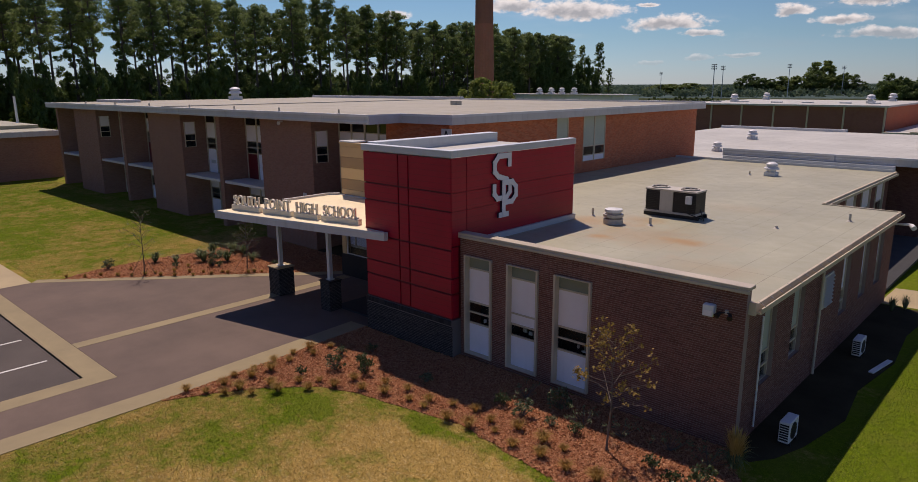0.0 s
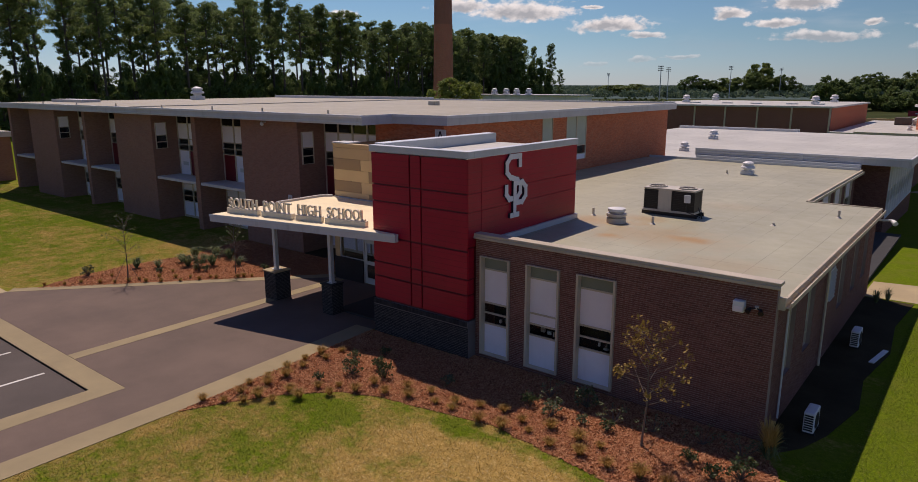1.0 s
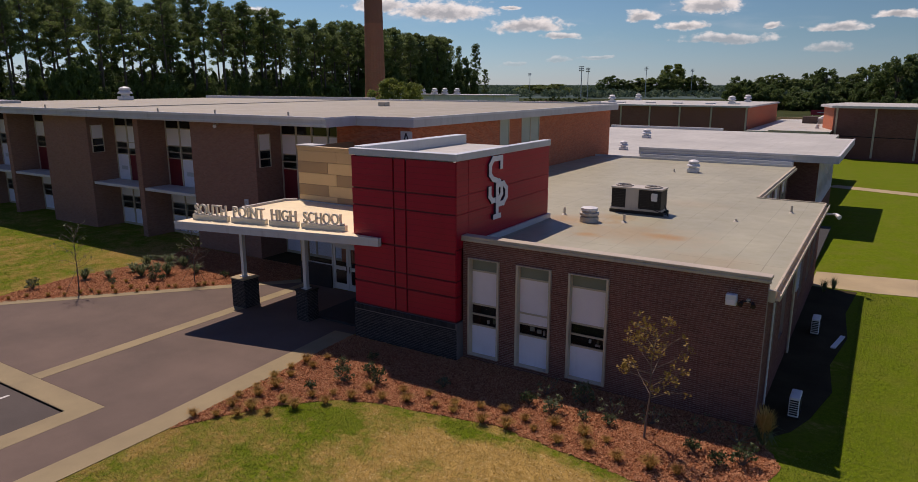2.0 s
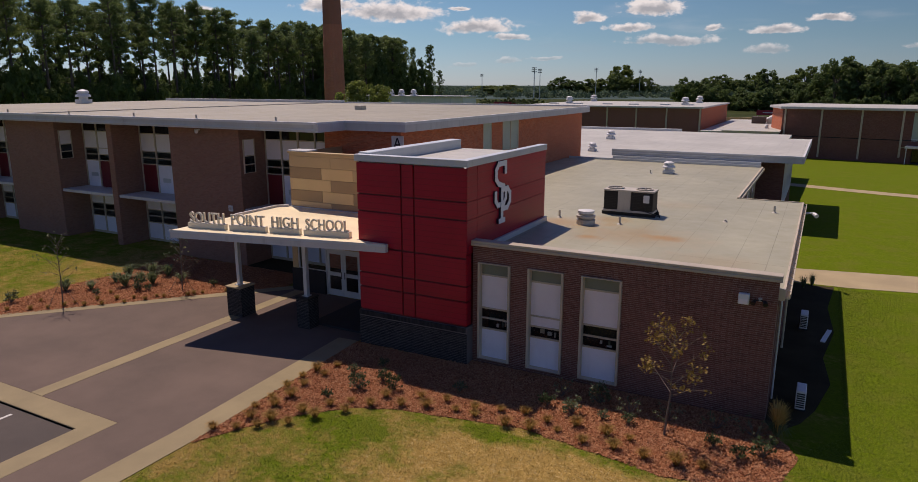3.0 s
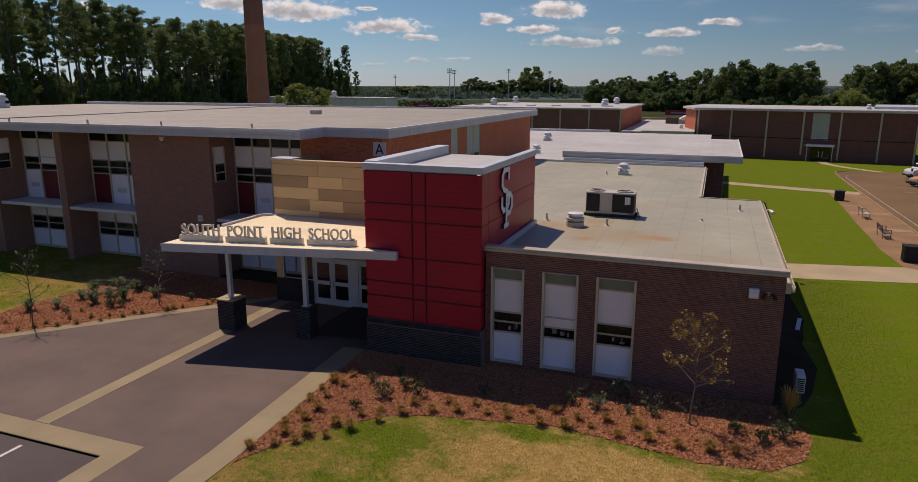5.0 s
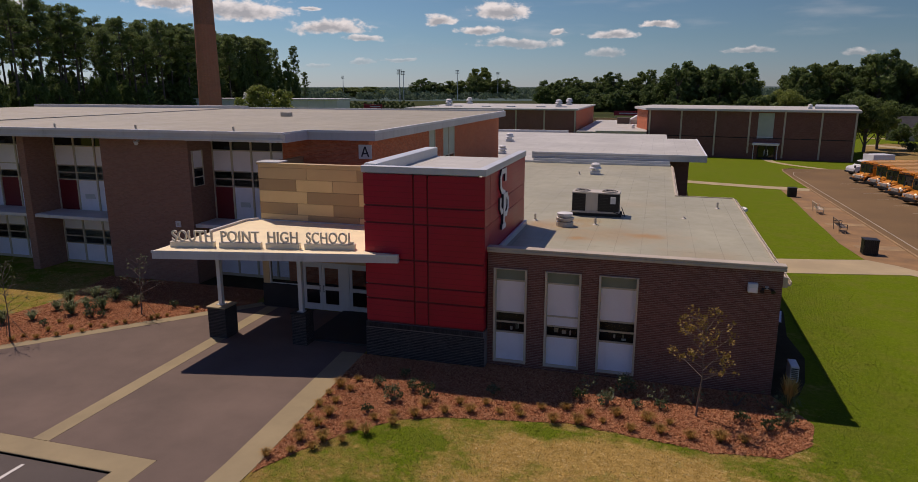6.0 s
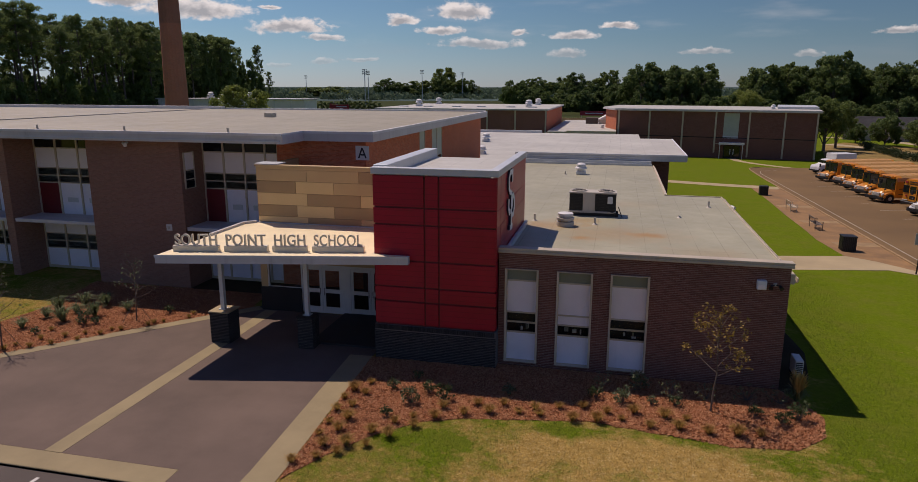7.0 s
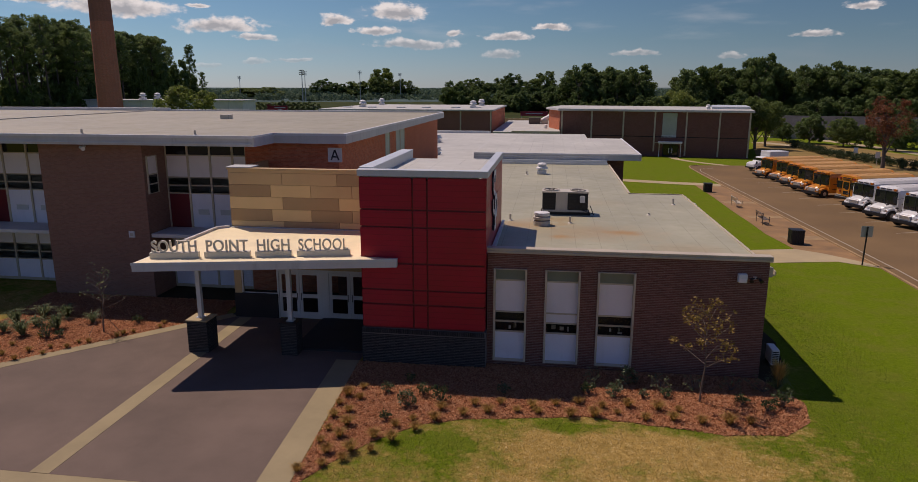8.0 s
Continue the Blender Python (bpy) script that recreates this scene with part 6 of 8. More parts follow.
def light_mast(x, y, h):
    m = thing("floodlight_mast", "tall steel sports-field floodlight mast", "floodlight mast", (x, y, 0), "sports field masts")
    bm = bmesh.new()
    tube(bm, (x, y, 0), (x, y, h), 0.35, 0.2, 8)
    part("pole", bm, "steel", m)
    for k in range(3):
        bm = bmesh.new()
        z = h - 0.4 - 1.1 * k
        box(bm, x - 1.5, x + 1.5, y - 0.15, y + 0.15, z - 0.1, z)
        for q in (-1.2, -0.4, 0.4, 1.2):
            tube(bm, (x + q, y - 0.1, z + 0.2), (x + q, y - 0.5, z + 0.05), 0.2, 0.34, 8)
        part("lamp_bar", bm, "steel", m)


for x, y, h in ((-304, 606, 21), (-158, 377, 20.6), (-188, 463, 21.8), (-170.5, 541, 24), (-163, 656, 24.5)):
    light_mast(x, y, h)

# ---------------- trees ----------------
rng = np.random.default_rng(7)


def leaf_mesh(name, clumps, per, size, material, flat=0.6, shell=0.0):
    """Many small leaf triangles in clumps of (x, y, z, radius). shell: how far the leaves lie on the clump's outside, facing outwards."""
    c = np.array(clumps, float)
    n = len(c) * per
    centre = np.repeat(c[:, :3], per, axis=0)
    rad = np.repeat(c[:, 3], per)[:, None]
    d = rng.normal(size=(n, 3))
    d /= np.linalg.norm(d, axis=1)[:, None]
    p = centre + d * rad * rng.uniform(0.35 + 0.5 * shell, 1.0 + 0.12 * shell, (n, 1)) * np.array([1, 1, flat])
    a = rng.normal(size=(n, 3))
    a -= d * (a * d).sum(1)[:, None] * shell
    a /= np.linalg.norm(a, axis=1)[:, None]
    b = rng.normal(size=(n, 3))
    b -= d * (b * d).sum(1)[:, None] * shell
    b -= a * (a * b).sum(1)[:, None]
    b /= np.linalg.norm(b, axis=1)[:, None]
    s = size * rng.uniform(0.6, 1.3, (n, 1))
    verts = np.stack([p - a * s * 0.5, p + a * s * 0.5, p + b * s * 0.8], 1).reshape(-1, 3)
    faces = np.arange(n * 3).reshape(-1, 3)
    return from_arrays(name, verts.tolist(), faces.tolist(), material)


def bent_trunk(bm, h, r0, r1, lean, n=7, segs=6):
    pts = []
    ph = random.uniform(0, 6.28)
    for k in range(segs + 1):
        f = k / segs
        pts.append(Vector((lean * f * math.cos(ph) + 0.12 * lean * math.sin(5 * f + ph), lean * f * math.sin(ph), h * f)))
    for k in range(segs):
        tube(bm, pts[k], pts[k + 1], r0 + (r1 - r0) * k / segs, r0 + (r1 - r0) * (k + 1) / segs, n, False)
    return pts


def pine(h, bare, label, full=1.0):
    """A loblolly pine: straight trunk, dead snags, and a crown of needle tufts on level and upswept limbs."""
    t = thing("pine_tree", label, "tree", group="pine row")
    bm = bmesh.new()
    pts = bent_trunk(bm, h * 0.96, 0.38, 0.1, random.uniform(0.3, 1.2))
    clumps = []

    def axis_at(f):
        k = min(5, int(f * 6))
        return pts[k] + (pts[k + 1] - pts[k]) * (f * 6 - k)
    limbs = int(27 * full)
    for k in range(limbs):
        q = (k + random.random()) / limbs
        f = bare + (0.97 - bare) * q ** 0.8
        reach = (1.2 + 3.3 * math.sin(math.pi * (0.22 + 0.68 * q))) * random.uniform(0.4, 1.0) * (1.0 if full < 1.1 else 1.12)
        ang = 2.4 * k + random.uniform(-0.5, 0.5)
        s = axis_at(f)
        tip = s + Vector((reach * math.cos(ang), reach * math.sin(ang), random.uniform(0.0, 1.4)))
        tube(bm, s, tip, 0.09, 0.025, 4, False)
        for g in (0.45, 0.75, 1.0):
            at = s + (tip - s) * g + Vector((random.uniform(-0.6, 0.6), random.uniform(-0.6, 0.6), random.uniform(-0.1, 0.7)))
            clumps.append((*at, random.uniform(0.45, 0.95) * (0.75 + 0.4 * g) * (1.0 if full < 1.1 else 1.2)))
    for k in range(6):
        clumps.append((*(pts[-1] + Vector((random.uniform(-0.9, 0.9), random.uniform(-0.9, 0.9), random.uniform(-1.2, 0.5)))), random.uniform(0.6, 1.0)))
    for k in range(14):
        f = random.uniform(0.16, bare)
        ang, out = random.uniform(0, 6.28), random.uniform(0.9, 3.0)
        s = axis_at(f)
        tip = s + Vector((out * math.cos(ang), out * math.sin(ang), random.uniform(-0.6, 0.5)))
        tube(bm, s, tip, 0.05, 0.012, 4, False)
        if random.random() < 0.6:
            clumps.append((*tip, random.uniform(0.4, 0.95)))
    part("trunk", bm, "bark", t)
    hang(new("crown", leaf_mesh("crown", clumps, 100, 0.32 if full < 1.1 else 0.38, "pine" if full < 1.1 else "pine_dark", 0.72, 0.7)), t)
    return t


def broadleaf(h, r, material, label, lobe_n=13, per=70, size=0.5, low=0.22, group="woodland trees", name="broadleaf_tree"):
    """A trunk with limbs under a crown of rounded lobes, each of many leafy clumps."""
    t = thing(name, label, "tree", group=group)
    bm = bmesh.new()
    bent_trunk(bm, h * 0.62, 0.028 * h, 0.012 * h, 0.02 * h, 7, 5)
    clumps = []
    z0, z1 = h * low, h * 0.97
    mid_z, half = (z0 + z1) / 2, (z1 - z0) / 2
    for k in range(lobe_n):
        f = -0.85 + 1.75 * (k + 0.5) / lobe_n
        a = 2.4 * k + random.uniform(-0.5, 0.5)
        q = r * random.uniform(0.3, 0.48) * (1.0 if f < 0.6 else 0.85)
        w = math.sqrt(max(0.0, 1 - f * f)) * r * random.uniform(0.5, 0.78)
        x, y, z = w * math.cos(a), w * math.sin(a), mid_z + (half - 0.6 * q) * f
        tube(bm, (0, 0, max(0.1 * h, z - 0.3 * h)), (x, y, z), 0.011 * h, 0.003 * h, 5, False)
        for g in range(13):
            d = Vector((random.gauss(0, 1), random.gauss(0, 1), random.gauss(0.35, 1))).normalized() * q * random.uniform(0.6, 1.0)
            clumps.append((x + d.x, y + d.y, min(z1, max(z0, z + d.z * 0.85)), q * random.uniform(0.26, 0.46)))
    part("trunk", bm, "bark", t)
    hang(new("crown", leaf_mesh("crown", clumps, per, size, material, 0.85, 0.65)), t)
    return t


def plant_out(kinds, spots):
    """Copies of the kinds at spots of (x, y, scale, breadth); each kind itself takes the last of its spots."""
    last = {}
    for i, spot in enumerate(spots):
        x, y, size, broad = (*spot, spot[2])[:4]
        k = kinds[i % len(kinds)]
        m = pose(x, y, ground_z(x, y) - 0.05, 0, 0, random.uniform(0, 360)) @ Matrix.Diagonal((broad, broad, size, 1))
        if k in last:
            copy_thing(k, last[k])
        last[k] = m
    for k, m in last.items():
        k.matrix_basis = m


def height_at(line, x):
    """The height of a wood's top at x, from a line of (x, height)."""
    for (x0, h0), (x1, h1) in zip(line, line[1:]):
        if x <= x1:
            return h0 + (h1 - h0) * max(0, x - x0) / (x1 - x0)
    return line[-1][1]


PINE_TOPS = ((-10, 34), (100, 35), (130, 35), (147, 33.4), (165, 31.3), (250, 31.2), (262, 28.5))
pines = [pine(30, 0.5, "tall pine with bare trunk and ragged open crown"), pine(30, 0.44, "tall pine with bare trunk and ragged open crown"),
         pine(30, 0.56, "very tall slender pine with high crown"), pine(30, 0.48, "tall pine with bare trunk and ragged open crown")]
full_pines = [pine(30, 0.3, "tall full-crowned dark pine", 1.5), pine(30, 0.4, "tall full-crowned dark pine", 1.5), pine(30, 0.25, "tall full-crowned dark pine", 1.5)]
spots = []
for row, (x, gap) in enumerate(((-166, 6.0), (-176, 5.6), (-187, 5.6))):
    y = -8 + row * 2.0
    while y < 251:
        edge = max(0.0, (y - 130) / 240)
        if y > 185:
            gap = 4.8
        xx, yy = x + random.uniform(-4, 4) + 8 * edge, y + random.uniform(-1.8, 1.8)
        grow = height_at(PINE_TOPS, yy) * random.uniform(0.84, 1.03) / 30 * (1 + 0.02 * row)
        spots.append((xx, yy, grow, random.uniform(0.92, 1.12)))
        y += gap * random.uniform(0.6, 1.45)
random.shuffle(spots)
plant_out(pines, [s for s in spots if s[1] < 188])
plant_out(full_pines, [s for s in spots if s[1] >= 188])
pair = pine(30, 0.2, "full-crowned pine standing apart from the row", 1.4)
plant_out([pair], [(-189.6, 293.5, 0.97, 0.55), (-182.8, 298.2, 1.01, 0.75), (-178.5, 301, 0.6, 0.5)])

# woods to the north, crown by crown: bearing from the forecourt in degrees, height of the top, breadth, distance
oaks = [broadleaf(20, 8, "leaf", "dark green broadleaf woodland tree", 13, 70, 0.62, 0.0), broadleaf(20, 8, "leaf_mid", "green broadleaf woodland tree", 14, 70, 0.62, 0.02),
        broadleaf(20, 8, "leaf", "tall dark green broadleaf woodland tree", 12, 75, 0.62, 0.03), broadleaf(20, 8, "leaf_wood", "rounded green broadleaf woodland tree", 14, 70, 0.62, 0.0)]
NORTH_WOOD = ((-7.3, 17.5, 11, 640), (-6.5, 20.5, 11, 640), (-5.3, 16, 14, 640), (-4.1, 22.5, 10, 650), (-3.3, 25, 10, 640), (-2.0, 20, 14, 650), (-0.7, 27, 12, 640),
              (2.0, 23.2, 10, 332), (3.4, 21.2, 9.5, 335), (5.0, 21.8, 10, 338), (6.5, 22.5, 9, 340), (10.9, 21.8, 11, 345),
              (12.4, 23.2, 9, 350), (13.9, 21.4, 9, 345), (15.6, 27.5, 11, 345), (17.3, 21.8, 9, 350), (18.5, 22.2, 9, 345), (20.1, 23.6, 9.5, 350), (21.3, 20.2, 9, 345), (22.9, 21.0, 13, 340), (24.5, 18.6, 13, 335))
spots = []
for bearing, top, broad, far_off in NORTH_WOOD:
    a = radians(bearing)
    for behind, lower in ((0, 1.0), (14, 0.93), (30, 0.97)):
        if behind and far_off > 500:
            continue
        jog = radians(random.uniform(-0.9, 0.9)) if behind else 0
        x, y = -14.4 + (far_off + behind) * math.sin(a + jog), -7.2 + (far_off + behind) * math.cos(a + jog)
        spots.append((x, y, (top * lower - ground_z(x, y)) / 20, broad / 8 * (1.0 if behind == 0 else 1.1)))
for k in range(12):                       # the wood goes on beyond the houses
    a = radians(26 + 2.2 * k)
    x, y = -14.4 + 330 * math.sin(a), -7.2 + 330 * math.cos(a)
    spots.append((x, y, random.uniform(21, 26) / 20, 1.4))
for az_, top, broad in ((-19.0, 18, 12), (-18.2, 14, 12), (-17.3, 13, 12), (-16.3, 15.5, 13), (-15.2, 17, 12), (-14.4, 20, 11), (-13.3, 17, 11), (-12.4, 18, 10), (-11.6, 10, 9), (-23.6, 9.5, 22), (-25, 8.5, 20)):
    a = radians(az_)                      # clump round the sports field
    spots.append((-14.4 + 690 * math.sin(a), -7.2 + 690 * math.cos(a), (top + 2) / 20, broad / 8))
for k in range(14):                       # taller wood at the south end of the pines
    spots.append((random.uniform(-172, -150), random.uniform(-30, 16), random.uniform(16, 25) / 20, random.uniform(0.8, 1.1)))
random.shuffle(spots)
plant_out(oaks, spots)
scrub = [broadleaf(9, 4.6, "leaf", "dark green scrub tree in the shade of the wood", 9, 60, 0.46, 0.0, group="undergrowth", name="scrub_tree"),
         broadleaf(8, 4.2, "leaf", "dark green scrub tree in the shade of the wood", 9, 60, 0.46, 0.0, group="undergrowth", name="scrub_tree")]
spots = []
y = -14.0
while y < 262:                            # scrub below the pines
    for x in (-162, -172, -186, -200):
        spots.append((x + random.uniform(-3, 3), y + random.uniform(-2.5, 2.5), random.uniform(0.8, 2.1) * (1.25 if y > 185 or y < 15 else 1.0), random.uniform(0.7, 1.2)))
    y += random.uniform(5.5, 8.5)
for k in range(44):                       # scrub at the foot of the north wood
    a = radians(1.0 + 0.85 * k)
    spots.append((-14.4 + 318 * math.sin(a) + random.uniform(-3, 3), -7.2 + 318 * math.cos(a) + random.uniform(-4, 4), random.uniform(0.8, 1.5)))
for k in range(26):
    a = radians(-8.5 + 0.42 * k)
    spots.append((-14.4 + 352 * math.sin(a) + random.uniform(-6, 6), -7.2 + 352 * math.cos(a) + random.uniform(-9, 9), random.uniform(1.2, 1.8), 1.5))
for k in range(24):
    a = radians(-7.6 + 0.36 * k)
    spots.append((-14.4 + 630 * math.sin(a), -7.2 + 630 * math.cos(a), random.uniform(1.0, 1.8), 1.5))
plant_out(scrub, spots)
plant_out([broadleaf(13.5, 9.0, "leaf_light", "rounded light green tree at the wood edge", 16, 100, 0.42, 0.0, group="undergrowth")], [(39.5, 305, 1.0)])
plant_out([broadleaf(24, 9, "leaf_light", "tall light green tree by the sports field", 14, 90, 0.7, 0.1, group="field trees")], [(-187, 680, 1.3, 1.4)])
plant_out([broadleaf(8, 3.4, "leaf_light", "yellow-green bushy tree below the pines", 9, 70, 0.3, 0.04, group="undergrowth")], [(-160, 44, 1.0), (-158, 60, 0.8), (-157, 86, 1.1), (-159, 100, 0.8), (-156, 140, 0.9), (-158, 22, 1.0)])
plant_out([broadleaf(13.0, 4.6, "leaf_mid", "round green tree with a short trunk beside the hall", 14, 110, 0.3, 0.24, group="lot trees")], [(33.5, 164.2, 1.0), (38.5, 173, 0.9)])
plant_out([broadleaf(7.6, 3.9, "leaf", "dense round dark green tree by the lane", 12, 100, 0.28, 0.0, group="lot trees"), broadleaf(7.6, 4.4, "leaf_wood", "broad dense green tree by the lane", 12, 100, 0.28, 0.0, group="lot trees")],
          [(52.6, 183.5, 1.05), (57.7, 175.0, 1.0), (48.5, 192, 0.7), (62.0, 170.0, 0.8), (64.5, 163.0, 0.85), (69.5, 172, 1.1)])
plant_out([broadleaf(12.8, 4.0, "leaf_red", "small tree with red-brown autumn leaves", 11, 34, 0.26, 0.3, group="lot trees")], [(42.3, 118.9, 1.0)])
plant_out([broadleaf(12.2, 4.0, "leaf_light", "yellow-green tree behind the classroom building", 14, 110, 0.24, 0.3, group="lot trees")], [(-54.5, 64.4, 1.0)])

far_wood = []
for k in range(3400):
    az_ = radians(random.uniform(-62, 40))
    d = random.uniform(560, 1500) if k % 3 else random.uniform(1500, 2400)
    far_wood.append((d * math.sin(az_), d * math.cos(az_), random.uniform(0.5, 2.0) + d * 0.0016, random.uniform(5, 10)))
# these leaves carry the haze of distance in their colour
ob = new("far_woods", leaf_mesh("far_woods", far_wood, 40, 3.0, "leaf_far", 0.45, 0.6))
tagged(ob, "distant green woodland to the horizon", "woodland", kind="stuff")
# hill ring, its haze painted in blue-grey
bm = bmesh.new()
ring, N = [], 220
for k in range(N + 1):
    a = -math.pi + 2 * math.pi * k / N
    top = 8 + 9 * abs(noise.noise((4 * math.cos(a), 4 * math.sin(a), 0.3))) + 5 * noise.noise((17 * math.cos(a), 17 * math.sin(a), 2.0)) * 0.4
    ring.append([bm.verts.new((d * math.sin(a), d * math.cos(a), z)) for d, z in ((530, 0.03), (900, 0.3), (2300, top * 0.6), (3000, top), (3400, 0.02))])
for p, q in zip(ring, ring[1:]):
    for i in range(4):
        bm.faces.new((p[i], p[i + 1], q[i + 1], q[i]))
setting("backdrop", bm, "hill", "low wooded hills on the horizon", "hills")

bm = bmesh.new()
prism(bm, [(-60, 236), (160, 236), (300, 420), (-120, 420)], -0.1, 0.012)
setting("ground_wood", lay(bm), "wood_floor", "dark shaded floor of the north wood", "woodland floor")
bm = bmesh.new()
prism(bm, [(-700, 240), (-120, 240), (-60, 236), (-120, 419.5), (-130, 528), (-900, 528)], -0.1, 0.03)
setting("ground_scrub", bm, "wood_floor", "dark scrub land round the sports field", "scrub")
bm = bmesh.new()
prism(bm, [(-120, 420.5), (300, 420.5), (400, 528), (-129, 528)], -FALL, 0.02)
setting("ground_scrub", bm, "wood_floor", "dark scrub land beyond the wood", "scrub")
small_conifer = broadleaf(5.2, 1.3, "pine_dark", "small dark cone-shaped evergreen in a row", 7, 60, 0.3, 0.0, group="evergreen row", name="evergreen")
plant_out([small_conifer], [(-14.4 + 300 * math.sin(radians(-24.3 + 0.42 * k)), -7.2 + 300 * math.cos(radians(-24.3 + 0.42 * k)), random.uniform(0.85, 1.15)) for k in range(13)])

hedge_line = [(44.8 + 0.0006 * k * k, 174.0 - 1.35 * k) for k in range(52)]
clumps = []
hedge = thing("hedge", "long clipped dark green hedge along the lane", "hedge", (45, 140, -FALL))
for x, y in hedge_line:
    for q in range(5):
        clumps.append((x + random.uniform(-0.9, 0.9), y + random.uniform(-0.8, 0.8), ground_z(x, y) + random.uniform(0.4, 1.35), 0.75))
hang(new("foliage", leaf_mesh("foliage", clumps, 90, 0.2, "hedge", 0.8)), hedge)


def cottage(x, y, w, d, rz):
    h = thing("house", "single-storey house with grey shingle roof", "house", group="houses")
    box_part("wall", (-w / 2, w / 2, -d / 2, d / 2, -0.1, 2.7), "house", h)
    bm = bmesh.new()
    e = 0.5
    v = [bm.verts.new(p) for p in ((-w / 2 - e, -d / 2 - e, 2.6), (w / 2 + e, -d / 2 - e, 2.6), (w / 2 + e, d / 2 + e, 2.6), (-w / 2 - e, d / 2 + e, 2.6), (-w / 2 - e, 0, 4.9), (w / 2 + e, 0, 4.9))]
    for f in ((0, 1, 5, 4), (2, 3, 4, 5), (1, 2, 5), (3, 0, 4), (3, 2, 1, 0)):
        bm.faces.new([v[i] for i in f])
    part("roof", bm, "shingle", h)
    for k in (-0.3, 0.05, 0.32):
        box_part("window", (k * w - 0.6, k * w + 0.6, -d / 2 - 0.04, -d / 2 + 0.02, 0.9, 2.1), "car_glass", h)
    h.matrix_basis = pose(x, y, ground_z(x, y), 0, 0, rz) @ Matrix.Scale(1.3, 4)


cottage(58.0, 206, 12, 8, -22)
cottage(73.5, 203, 13, 8, -12)
cottage(88, 199, 13, 8, 4)
pole = thing("utility_pole", "wooden utility pole with cross-arm", "utility pole", (60.7, 183.5, -FALL))
bm = bmesh.new()
tube(bm, (60.7, 183.5, -FALL), (60.7, 183.5, 5.2), 0.17, 0.12, 8)
part("pole", bm, "bark", pole)
box_part("cross_arm", (59.3, 62.1, 183.4, 183.6, 4.5, 4.68), "bark", pole)

# ---------------- buses ----------------


def hull(bm, rings):
    """Joins rings of points into one closed shell."""
    made = [[bm.verts.new(p) for p in ring] for ring in rings]
    for p, q in zip(made, made[1:]):
        for i in range(len(p)):
            j = (i + 1) % len(p)
            bm.faces.new((p[i], p[j], q[j], q[i]))
    bm.faces.new(made[0][::-1])
    bm.faces.new(made[-1])


